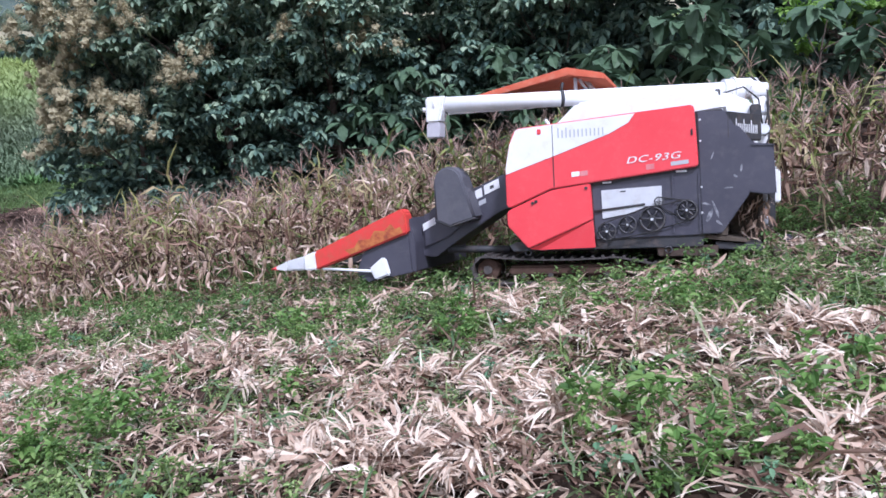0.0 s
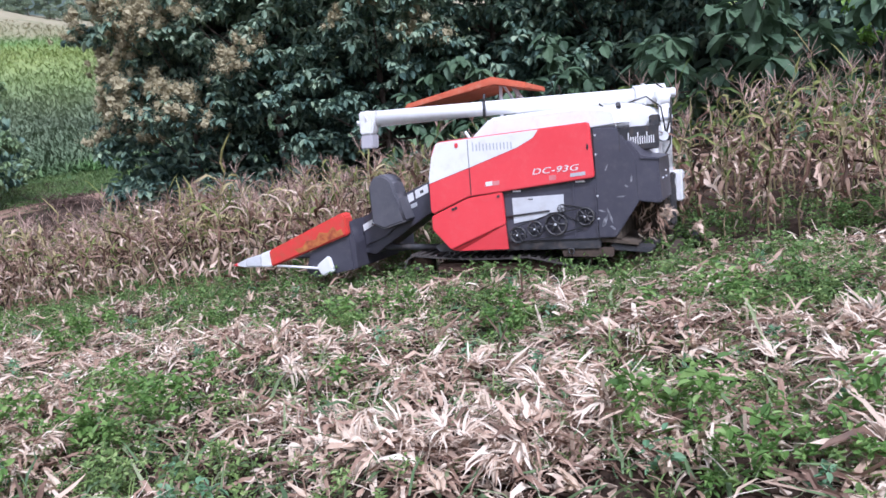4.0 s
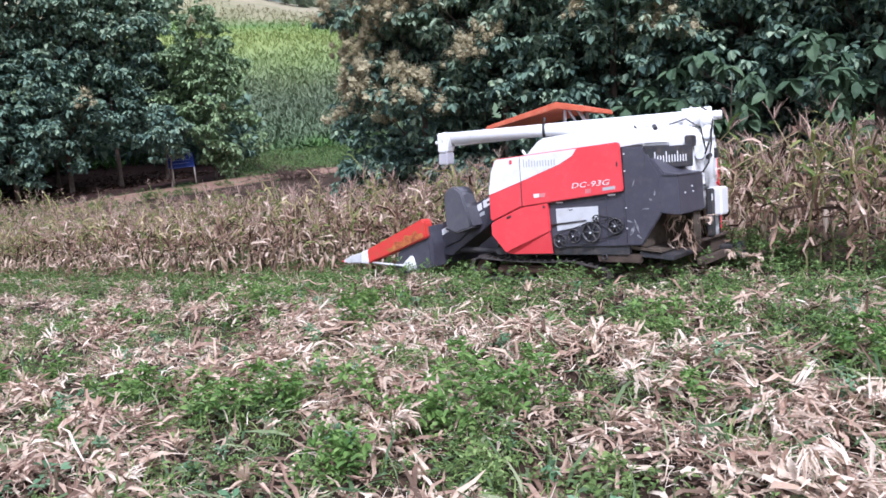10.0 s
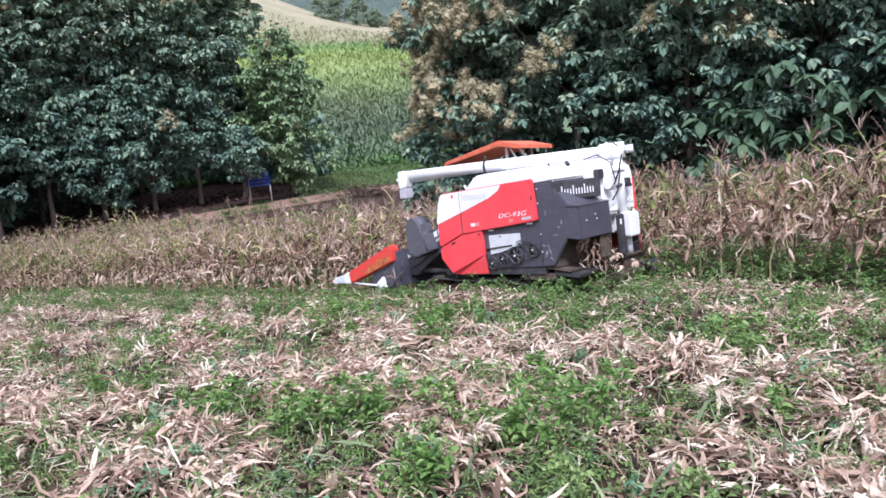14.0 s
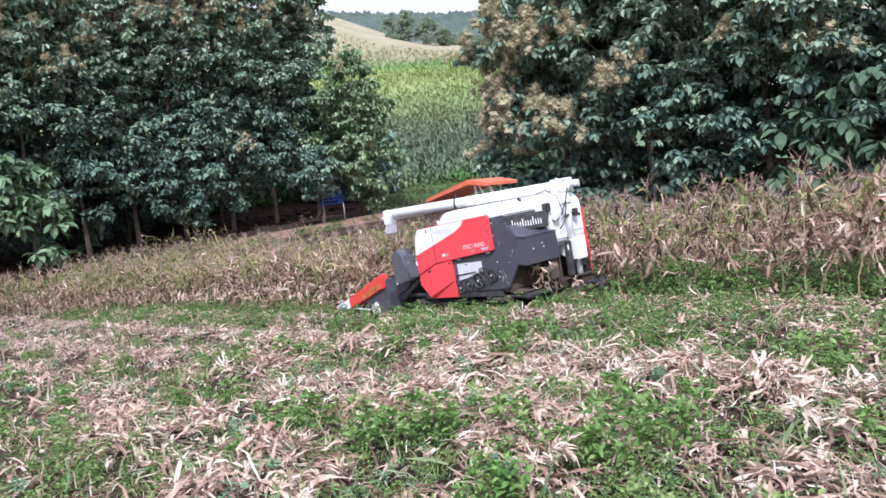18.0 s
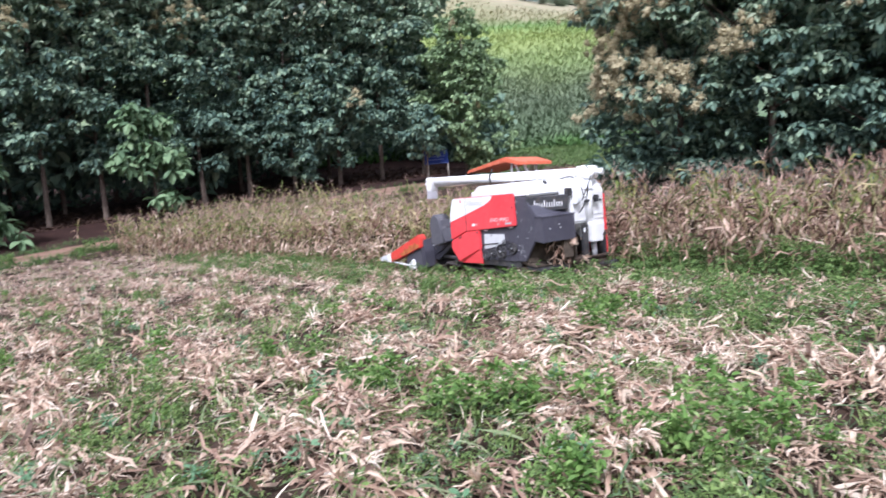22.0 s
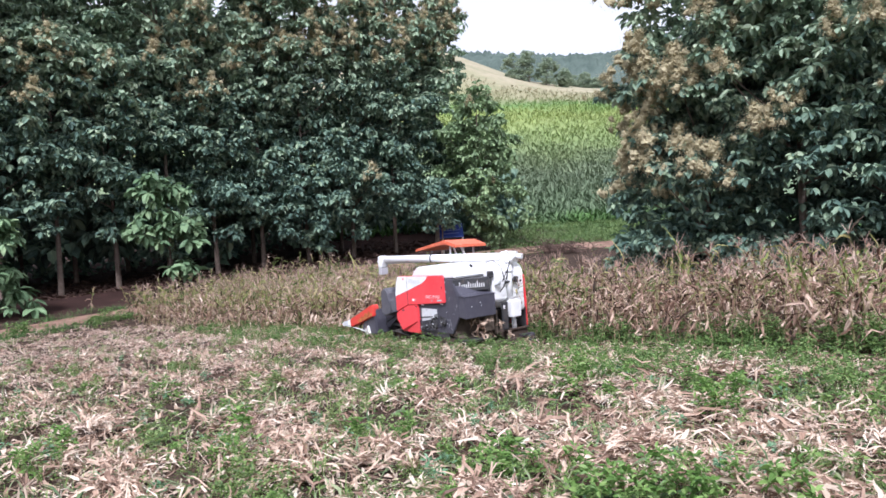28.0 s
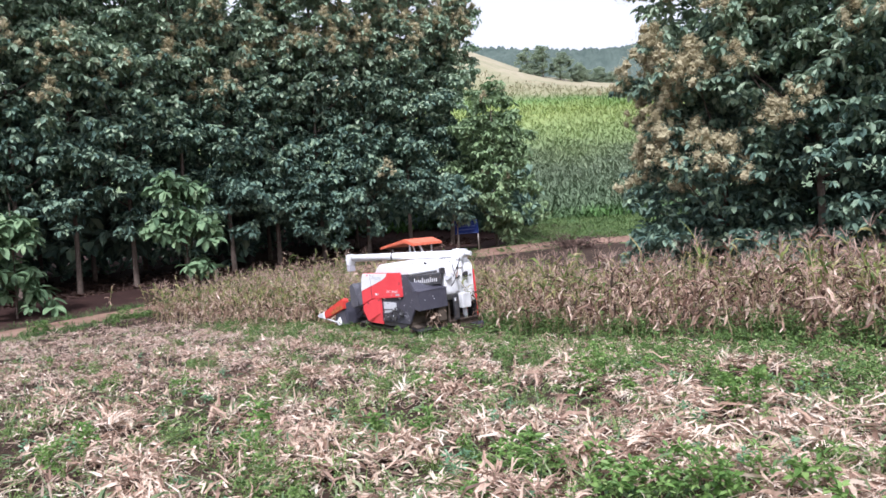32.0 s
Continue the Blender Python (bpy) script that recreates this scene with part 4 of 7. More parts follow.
def build_weeds():
    r = np.random.default_rng(12)
    p = field_points(r, 17000, -9, 42, -20, 1.0, 1.35)
    b = band(p[:, 2], p[:, 3]) - 0.7 * soft_noise(p[:, 2], p[:, 3], 1.1, 7.0)
    far_left = np.clip((p[:, 2] - 10) / 12, 0, 1) * np.clip(-p[:, 3] / 6, 0, 1)
    k = r.random(len(p)) < np.clip(0.42 - 0.50 * b - 0.75 * far_left, 0.03, 1)
    p = p[k]
    h = r.uniform(0.06, 0.22, len(p)) + 0.14 * np.clip(soft_noise(p[:, 2], p[:, 3], 1.6, 3.0), 0, 1)
    c = field_points(r, 170, -9, 26, -18, 0.2, 0.8)
    c = c[band(c[:, 2], c[:, 3]) < 0.5]
    q = np.repeat(c, 34, 0)
    spread = r.normal(0, 1, (len(q), 2)) * np.repeat(r.uniform(0.12, 0.42, len(c)), 34)[:, None]
    q = q[:, :2] + spread @ np.array([[0.913, -0.408], [0.25, 0.55]])
    p = np.concatenate([p[:, :2], q])
    h = np.concatenate([h, r.uniform(0.08, 0.30, len(q))])
    a = weed_plants(r, p[:, 0], p[:, 1], h, 15, 0.043)
    tagged(new("weeds", npmesh("weeds", *a, WEED, smooth=False)), "low bright green weeds growing through the litter", "weeds", kind="stuff")
    # taller weeds along the corn's edge and under it
    u = r.uniform(-10, 40, 3400)
    v = np.abs(r.normal(0, 0.6, 3400)) + 0.95 + path_v(u)
    x, y = uv_place(u, v)
    k = (road_side(x, y) > 2.8) & (soft_noise(x, y, 1.3, 6.0) + r.normal(0, 0.3, len(x)) > -0.25)
    x, y = x[k], y[k]
    a = weed_plants(r, x, y, r.uniform(0.15, 0.70, len(x)), 33, 0.042)
    tagged(new("edge_weeds", npmesh("edge_weeds", *a, WEED_EDGE, smooth=False)), "taller green weeds along the standing corn", "weeds", kind="stuff")
    # weeds in the rows about to be cut
    u, v = r.uniform(-2, 40, 1700), r.uniform(-1.5, 0.9, 1700)
    x, y = uv_place(u, v + path_v(u))
    k = road_side(x, y) > 2.8
    x, y = x[k], y[k]
    h = r.uniform(0.10, 0.42, len(x))
    u, v = r.uniform(-8, 34, 4400), r.normal(-2.1, 0.65, 4400)
    xx, yy = uv_place(u, v + path_v(u))
    k = (road_side(xx, yy) > 2.8) & (soft_noise(u, v, 1.7, 2.0) + r.normal(0, 0.35, 4400) > 0.0)
    x, y, h = np.concatenate([x, xx[k]]), np.concatenate([y, yy[k]]), np.concatenate([h, r.uniform(0.12, 0.36, k.sum())])
    a = weed_plants(r, x, y, h, 15, 0.043)
    tagged(new("row_weeds", npmesh("row_weeds", *a, WEED_EDGE, smooth=False)), "green weeds between the rows being cut", "weeds", kind="stuff")
    # rank weeds between the field and the track
    c = smooth_line(ROAD_LINE, 400)[95:260]
    k = r.integers(0, len(c), 1500)
    off = 1.5 + np.abs(r.normal(0, 1.1, 1500))
    t = np.gradient(c, axis=0)
    t /= np.linalg.norm(t, axis=1)[:, None]
    x, y = c[k, 0] + t[k, 1] * off, c[k, 1] - t[k, 0] * off
    q = soft_noise(x, y, 0.9, 2.0) + r.normal(0, 0.3, 1500) > 0.45
    x, y = x[q], y[q]
    a = weed_plants(r, x, y, r.uniform(0.15, 0.7, len(x)), 26, 0.08)
    tagged(new("track_weeds", npmesh("track_weeds", *a, WEED_EDGE, smooth=False)), "rank dark green weeds between field and track", "weeds", kind="stuff")
    # upright leafy seedlings in clumps
    c = field_points(r, 120, -6, 30, -15, -1.8, 1.1)[:, :2]
    big = np.concatenate([[q * 1.15 for _, _, q in CLUMPS], r.uniform(0.45, 0.9, len(c))])
    c = np.concatenate([np.array([(x, y) for x, y, _ in CLUMPS]), c])
    count = np.where(np.arange(len(c)) < len(CLUMPS), 7, 3)
    q = np.repeat(np.arange(len(c)), count)
    c = c[q] + r.normal(0, 0.17, (len(q), 2)) * big[q][:, None]
    a = weed_plants(r, c[:, 0], c[:, 1], r.uniform(0.16, 0.42, len(c)) * big[q], 36, 0.054)
    tagged(new("leafy_weeds", npmesh("leafy_weeds", *a, WEED_BRIGHT, smooth=False)), "upright light green broadleaf weeds", "weeds", kind="stuff")
    c = field_points(r, 300, -6, 26, -14, -1, 1.2)
    a = weed_plants(r, c[:, 0], c[:, 1], r.uniform(0.12, 0.25, len(c)), 22, 0.065)
    tagged(new("pale_weeds", npmesh("pale_weeds", *a, WEED_PALE, smooth=False)), "pale grey-green weeds in small patches", "weeds", kind="stuff")
    # grass tufts
    c = field_points(r, 900, -8, 40, -18, 0.8, 1.2)
    c = np.repeat(c, 5, 0)
    c[:, :2] += r.normal(0, 0.16, (len(c), 2))
    per = 7
    q = np.repeat(c, per, 0)
    n = len(q)
    base = np.stack([q[:, 0] + r.normal(0, 0.04, n), q[:, 1] + r.normal(0, 0.04, n), ground_z(q[:, 0], q[:, 1])], -1)
    a = strips(base, r.uniform(0, 6.28, n), r.uniform(0.7, 1.5, n), r.uniform(0.08, 0.26, n), np.full(n, 0.012), r.uniform(0.2, 1.4, n), r.normal(0, 0.6, n), 3, (1, 0.9, 0.6, 0.1))
    tagged(new("grass_tufts", npmesh("grass_tufts", *a, GRASS_LIGHT)), "thin green grass tufts among the husks", "grass", kind="stuff")


HUSK_PALE = foliage("pale_husk", [(0.0, (0.24, 0.155, 0.105)), (0.25, (0.48, 0.35, 0.26)), (0.6, (0.72, 0.595, 0.475)), (1.0, (0.88, 0.80, 0.69))], 0.65, 0.15, 4)
HUSK_CREAM = foliage("husk_cream", [(0.0, (0.42, 0.30, 0.21)), (0.4, (0.62, 0.48, 0.36)), (1.0, (0.83, 0.73, 0.60))], 0.6, 0.2, 7)
CUT_LEAF = foliage("cut_green_leaf", [(0.0, (0.05, 0.10, 0.045)), (0.4, (0.12, 0.19, 0.085)), (0.75, (0.24, 0.30, 0.15)), (1.0, (0.42, 0.42, 0.26))], 0.6, 0.25, 5, 0.3)
STALK_BROWN = foliage("brown_stalk", [(0.0, (0.10, 0.058, 0.042)), (0.4, (0.25, 0.155, 0.11)), (0.75, (0.45, 0.315, 0.235)), (1.0, (0.66, 0.52, 0.42))], 0.65, 0.05, 6)
HUSK_OLD = foliage("old_husk", [(0.0, (0.10, 0.062, 0.046)), (0.3, (0.28, 0.185, 0.14)), (0.6, (0.50, 0.365, 0.29)), (0.85, (0.67, 0.54, 0.445)), (1.0, (0.80, 0.70, 0.60))], 0.7, 0.1, 3)
SHRED = foliage("husk_shred", [(0.0, (0.05, 0.03, 0.022)), (0.25, (0.14, 0.09, 0.062)), (0.48, (0.33, 0.23, 0.165)), (0.72, (0.57, 0.45, 0.35)), (1.0, (0.79, 0.70, 0.58))], 0.7, 0.1, 2.5)
WEED_EDGE = foliage("edge_weed_leaf", [(0.0, (0.042, 0.09, 0.024)), (0.4, (0.10, 0.18, 0.048)), (0.8, (0.20, 0.305, 0.092)), (1.0, (0.33, 0.43, 0.18))], 0.5, 0.3, 3, 0.3)
GRASS_LIGHT = foliage("light_grass", [(0.0, (0.09, 0.16, 0.04)), (0.5, (0.18, 0.27, 0.075)), (1.0, (0.34, 0.42, 0.15))], 0.6, 0.3, 1.5)
WEED_BRIGHT = foliage("bright_weed_leaf", [(0.0, (0.06, 0.13, 0.03)), (0.5, (0.15, 0.27, 0.065)), (1.0, (0.32, 0.45, 0.15))], 0.5, 0.35, 3, 0.3)
build_litter()
build_weeds()


# ---- trees ----
def crown(r, blobs, whorls, per, size, fine=True):
    """Cushions of leaf whorls set over a crown made of lumps (centre, radii), with a looser fill inside."""
    vol = np.array([b[1][0] * b[1][1] * b[1][2] for b in blobs]) ** 0.67
    boughs = max(6, whorls // (17 if fine else 13))
    pick = r.choice(len(blobs), boughs, p=vol / vol.sum())
    c = np.array([b[0] for b in blobs])[pick]
    rad = np.array([b[1] for b in blobs])[pick]
    d = r.normal(0, 1, (boughs, 3))
    d[:, 2] = d[:, 2] * 0.8 + 0.15
    d /= np.linalg.norm(d, axis=1)[:, None]
    ends = c + d * rad * (1.0 + r.normal(0, 0.10, boughs))[:, None]
    k = r.integers(0, boughs, whorls)
    k[:boughs] = np.arange(boughs)
    reach = size * (2.05 if fine else 2.0) * np.repeat(r.uniform(0.6, 1.35, boughs)[k][:, None], 3, 1) * np.array([1, 1, 0.95])
    puff = r.normal(0, 1, (whorls, 3))
    puff /= np.linalg.norm(puff, axis=1)[:, None]
    puff[:, 2] = np.where(r.random(whorls) < 0.75, np.abs(puff[:, 2]) * 0.9, puff[:, 2] * 0.5)
    puff *= r.uniform(0.55, 1.05, (whorls, 1))
    inner = (r.random(whorls) < 0.30)[:, None]
    tips = ends[k] - d[k] * rad[k] * np.where(inner, r.uniform(0.2, 0.7, (whorls, 1)), 0.0) + puff * reach * np.where(inner, 1.4, 1.0)
    tip = np.repeat(tips, per, 0)
    n = len(tip)
    az = np.tile(np.arange(per) * 2.4, whorls) + np.repeat(r.uniform(0, 6.28, whorls), per) + r.normal(0, 0.25, n)
    el = np.tile(np.where(np.arange(per) % 2 == 0, -0.25, -0.72), whorls) + r.normal(0, 0.32, n)
    off = np.stack([np.cos(az), np.sin(az), 0 * az], -1) * 0.05 + np.stack([0 * az, 0 * az, r.uniform(-0.22, 0.10, n)], -1) * size
    ln = size * r.uniform(0.65, 1.25, n)
    make = small_leaves if fine else leaves
    return make(tip + off, az, el, ln, ln * r.uniform(0.46, 0.66, n)), ends


def trunk_arrays(r, height, radius, tips, limbs):
    s = np.linspace(0, 1, 8)
    bend = r.normal(0, 0.15, (2,))
    line = np.stack([bend[0] * np.sin(s * 3), bend[1] * np.sin(s * 2.5), s * height], -1)
    tr = tube(line, radius * np.interp(s, [0, 0.05, 1], [1.25, 1.0, 0.25]), 9)
    out = []
    for k in r.choice(len(tips), min(limbs, len(tips)), replace=False):
        t = tips[k]
        h = np.clip(t[2] - np.hypot(t[0], t[1]) * 0.7, height * 0.2, height * 0.95)
        a = np.array([np.interp(h, line[:, 2], line[:, 0]), np.interp(h, line[:, 2], line[:, 1]), h])
        q = np.linspace(0, 1, 5)[:, None]
        curve = a + (t - a) * q + np.array([0, 0, 0.12]) * np.linalg.norm(t - a) * np.sin(q * np.pi) * -0.5
        out.append(tube(curve, np.interp(q[:, 0], [0, 1], [radius * 0.35, 0.012]), 5))
    return tr, merge(out)


def blossom_arrays(r, tips, size, puffs=20, per=110):
    """Fluffy upright plumes of tiny flowers: a pyramid of lumpy puffs, each with petals standing off it."""
    q = np.repeat(tips, puffs, 0)
    m = len(q)
    big = np.repeat(r.uniform(0.5, 1.35, len(tips)), puffs)
    up = r.random(m) ** 1.4
    q = q + np.stack([r.normal(0, 0.34, m) * (1.15 - up), r.normal(0, 0.34, m) * (1.15 - up), up * 1.1 - 0.25], -1) * (size * big)[:, None]
    rad = size * big * r.uniform(0.11, 0.22, m)
    th, ph = np.meshgrid(np.linspace(0.25, np.pi - 0.25, 6), np.arange(8) * np.pi / 4, indexing="ij")
    ball = np.stack([np.sin(th) * np.cos(ph), np.sin(th) * np.sin(ph), np.cos(th)], -1).reshape(-1, 3)
    i, j = np.meshgrid(np.arange(5), np.arange(8), indexing="ij")
    f = np.stack([i * 8 + j, i * 8 + (j + 1) % 8, (i + 1) * 8 + (j + 1) % 8, (i + 1) * 8 + j], -1).reshape(-1, 4)
    core = q[:, None] + ball[None] * (rad[:, None] * r.uniform(0.25, 0.8, (m, 48)))[..., None]
    cores = core.reshape(-1, 3), (f[None] + (np.arange(m) * 48)[:, None, None]).reshape(-1, 4)
    c = np.repeat(q, per, 0)
    n = len(c)
    d = r.normal(0, 1, (n, 3))
    d /= np.linalg.norm(d, axis=1)[:, None]
    b = c + d * np.repeat(rad, per)[:, None] * r.uniform(0.5, 1.5, (n, 1))
    return merge([cores, flakes(b, r.uniform(0, 6.28, n), r.uniform(-0.8, 1.4, n), r.uniform(0.03, 0.075, n))])


def make_tree(name, x, y, blobs, height, radius, whorls, per, size, leafmat, label, limbs=24, blooms=0, bloom_size=0.6, seed=0, group="", face=None, sink=0.1, fine=True):
    r = np.random.default_rng(seed)
    root = new(name)
    root.location = (x, y, float(terrain(x, y)) - sink)
    lv, tips = crown(r, blobs, whorls, per, size, fine)
    tr, lb = trunk_arrays(r, height, radius, tips, limbs)
    link("trunk", npmesh("trunk", *merge([tr, lb]), BARK), root)
    # share of paled leaves grows with height: crown tops lightened by colour
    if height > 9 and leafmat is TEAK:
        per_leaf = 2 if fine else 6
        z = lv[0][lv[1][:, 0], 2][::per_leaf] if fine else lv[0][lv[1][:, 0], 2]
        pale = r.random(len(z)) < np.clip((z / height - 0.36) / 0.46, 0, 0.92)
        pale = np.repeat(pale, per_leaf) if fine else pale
        link("crown", npmesh("crown", *lv, [TEAK, TEAK_TOP_LIT], pale.astype(int), smooth=False), root)
    else:
        link("crown", npmesh("crown", *lv, leafmat, smooth=False), root)
    if blooms:
        f = np.array(face)
        score = (tips[:, :2] - np.mean(tips[:, :2], 0)) @ f[:2] + r.normal(0, 0.7, len(tips)) - 9 * ((tips[:, 2] < f[2]) | (tips[:, 2] > f[3]))
        top = np.argsort(-score)[:blooms]
        top = top[score[top] > -4.5]
        link("blossom", npmesh("blossom", *blossom_arrays(r, tips[top] + np.array([f[0] * 0.45, f[1] * 0.45, 0.25]), bloom_size), BLOSSOM, smooth=False), root, "pale tan flower sprays")
    tagged(root, label, "tree", group)
    return root


def lumps(r, height, low, rx, n=9):
    """Lumps for a tall crown between two heights."""
    out = [((0, 0, (low + height) / 2), (rx * 0.8, rx * 0.8, (height - low) * 0.5))]
    for k in range(n):
        h = low + (height - low) * (0.08 + 0.84 * (k + r.random()) / n)
        w = rx * (1.0 - 0.55 * max(0, (h - low) / (height - low) - 0.35))
        a = k * 2.4 + r.uniform(-0.4, 0.4)
        out.append(((np.cos(a) * w * 0.6, np.sin(a) * w * 0.6, h), (w * 0.62, w * 0.62, (height - low) * 0.16)))
    return out


def build_trees():
    r = np.random.default_rng(21)
    # plantation beyond the track
    front = [(-57, 2), (-56.5, 6), (-56, 10), (-55.5, 14), (-55, 17.5), (-54.5, 21.2), (-53.5, 24.8), (-52.8, 28.3), (-52, 32), (-51.2, 35.6), (-50.3, 39.2), (-49.2, 42.8), (-47.8, 46.4), (-46.3, 50.2), (-44.8, 54.0), (-43.2, 58.0)]
    for k, (x, y) in enumerate(front):
        h = 24.3 + r.uniform(-1, 2) - (0, 0, 0, 0, 0, 0, 0, 0, 0, 0, 0, 0, 0, 0, 1, 3)[k]
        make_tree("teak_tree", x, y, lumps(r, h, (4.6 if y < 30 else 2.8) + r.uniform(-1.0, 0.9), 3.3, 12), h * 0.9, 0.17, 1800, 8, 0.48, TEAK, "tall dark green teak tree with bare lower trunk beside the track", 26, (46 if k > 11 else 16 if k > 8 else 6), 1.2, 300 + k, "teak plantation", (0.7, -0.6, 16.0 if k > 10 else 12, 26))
    back = [(-61, 12), (-61, 19), (-60, 26), (-59, 33), (-57, 40), (-55, 47), (-62, 4), (-52, 55), (-66, 8), (-67, 16), (-66, 24), (-65, 32), (-63, 40), (-61, 48), (-58, 56)]
    for k, (x, y) in enumerate(back):
        h = 20 + r.uniform(-1, 2) - (5 if y > 50 else 0)
        make_tree("teak_tree", x, y, lumps(r, h, 1.6 if k < 8 else 0.6, 4.4), h * 0.9, 0.17, 300, 7, 1.1, TEAK, "teak tree standing deep in the plantation's shade", 14, 0, 0.8, 340 + k, "teak plantation")
    make_tree("teak_tree", -38.0, 57.2, lumps(r, 13.5, 0.5, 3.3, 11), 12.0, 0.13, 950, 8, 0.48, TEAK_MID, "lighter green teak tree beside the blue sign", 24, 3, 0.7, 380, "", (0.7, -0.6, 5, 12))
    # young teak with large pale leaves
    for k, (x, y, h, w) in enumerate([(-46.6, 32.3, 7.2, 1.5), (-46.9, 21.3, 7.0, 1.3)]):
        make_tree("teak_sapling", x, y, lumps(r, h, 0.5, w, 9), h * 0.92, 0.06, int(20 + 70 * w), 8, 0.70, TEAK_BRIGHT, "young teak with large light green leaves beside the track", 18, 0, 0.5, 385 + k, "young teak by the track", fine=False)
    make_tree("teak_sapling", -38.0, 51.2, lumps(r, 5.8, 2.3, 1.6, 8), 4.8, 0.06, 300, 8, 0.42, TEAK, "young dark green teak hanging over the blue sign", 14, 0, 0.5, 392, "young teak by the track")
    # tall trees behind the corn
    row = [(-13.3, 37.6, 17, 4.2), (-9.0, 37.2, 16, 4.4), (-4.0, 37.6, 16, 4.4), (1.5, 37.6, 15, 4.3), (6.5, 35.5, 16, 4.4), (11.0, 31.5, 15, 4.3), (15.5, 27.5, 15, 4.3), (19.5, 22.5, 15, 4.3)]
    for k, (x, y, h, w) in enumerate(row):
        skirt = [((np.cos(a) * w * 0.55, np.sin(a) * w * 0.55, 1.5 + 0.5 * (q % 3)), (w * 0.55, w * 0.55, 1.9)) for q, a in enumerate(np.arange(7) * 0.9)]
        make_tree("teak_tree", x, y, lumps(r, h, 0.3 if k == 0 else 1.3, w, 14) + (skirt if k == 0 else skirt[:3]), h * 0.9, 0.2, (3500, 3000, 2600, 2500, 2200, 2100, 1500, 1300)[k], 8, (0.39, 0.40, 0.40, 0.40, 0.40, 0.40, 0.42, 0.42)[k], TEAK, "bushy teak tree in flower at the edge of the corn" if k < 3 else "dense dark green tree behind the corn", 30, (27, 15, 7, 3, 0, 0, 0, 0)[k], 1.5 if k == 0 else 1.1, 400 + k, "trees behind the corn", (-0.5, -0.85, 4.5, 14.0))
    rear = [(-11, 42.5, 16), (-3, 44, 17), (4, 43.5, 17), (11, 39, 17), (17, 34, 16), (22, 29, 16), (26, 23, 16)]
    for k, (x, y, h) in enumerate(rear):
        make_tree("teak_tree", x, y, lumps(r, h, 0.6, 5.0, 8), h * 0.9, 0.2, 330, 7, 0.95, TEAK, "teak tree behind the front row", 12, 0, 0.8, 430 + k, "trees behind the corn")
    # shrubs with very large leaves at the edge of the trees
    for k, (x, y, h, w, n) in enumerate([(5.0, 21.0, 4.2, 1.4, 34), (7.4, 20.2, 4.6, 1.5, 36), (9.8, 18.8, 3.6, 1.3, 26), (0.6, 31.5, 5.2, 1.6, 34), (3.2, 30.4, 4.4, 1.5, 28), (-2.4, 32.4, 4.0, 1.3, 22), (12.5, 17.0, 4.4, 1.4, 28)]):
        make_tree("broadleaf_shrub", x, y, lumps(r, h, 0.9, w, 6), h * 0.9, 0.05, n, 8, 0.62, BIGLEAF, "shrub with very large soft green leaves", 12, 0, 0.5, 450 + k, "broadleaf shrubs", fine=False)
    for k, (x, y, h) in enumerate([(10.9, 20.2, 4.4), (13.6, 19.6, 4.0)]):
        make_tree("feathery_shrub", x, y, lumps(r, h, 2.0, 1.3, 6), h * 0.9, 0.05, 90, 12, 0.22, LIME, "shrub with fresh lime green leaflets", 14, 0, 0.5, 460 + k)


def build_understory():
    r = np.random.default_rng(61)
    n = 16000
    y = r.uniform(-6, 66, n)
    x, h = r.uniform(-78, -63, n) + np.clip(y - 40, 0, 30) * 0.35, r.uniform(0, 6.5, n)
    k = r.random(n) < 0.3
    x, y = np.where(k, r.uniform(-76, -41, n), x), np.where(k, r.uniform(65, 71, n), y)
    base = np.stack([x, y, terrain(x, y) + h], -1)
    a = small_leaves(base, r.uniform(0, 6.28, n), r.normal(-0.5, 0.5, n), r.uniform(0.6, 1.1, n), r.uniform(0.35, 0.6, n))
    tagged(new("undergrowth", npmesh("undergrowth", *a, TEAK, smooth=False)), "dark leafy undergrowth deep inside the plantation", "undergrowth", kind="stuff")
    # fallen leaves on the plantation floor
    n = 9000
    y = r.uniform(0, 62, n)
    x = np.interp(y, [0, 30, 60], [-55.5, -51, -41]) - np.abs(r.normal(0, 5, n))
    base = np.stack([x, y, terrain(x, y) + r.uniform(0.01, 0.08, n)], -1)
    a = small_leaves(base, r.uniform(0, 6.28, n), r.normal(0, 0.3, n), r.uniform(0.2, 0.45, n), r.uniform(0.15, 0.3, n))
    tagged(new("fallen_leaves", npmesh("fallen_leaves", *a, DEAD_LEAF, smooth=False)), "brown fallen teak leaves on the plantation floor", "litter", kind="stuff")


# brown dead leaves, their colour lowered to match the shaded floor
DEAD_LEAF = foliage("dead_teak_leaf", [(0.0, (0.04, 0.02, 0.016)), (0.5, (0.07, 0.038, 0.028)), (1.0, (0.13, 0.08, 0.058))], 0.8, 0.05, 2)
TEAK_MID = foliage("pale_teak_leaf", [(0.0, (0.10, 0.155, 0.085)), (0.4, (0.20, 0.28, 0.145)), (0.8, (0.28, 0.385, 0.195)), (1.0, (0.40, 0.49, 0.26))], 0.55, 0.25, 0.8, 0.25, 0.5, 2.0)
LIME = foliage("lime_leaf", [(0.0, (0.14, 0.26, 0.04)), (0.5, (0.22, 0.38, 0.07)), (1.0, (0.34, 0.50, 0.13))], 0.5, 0.35, 1.0)
build_trees()
build_understory()


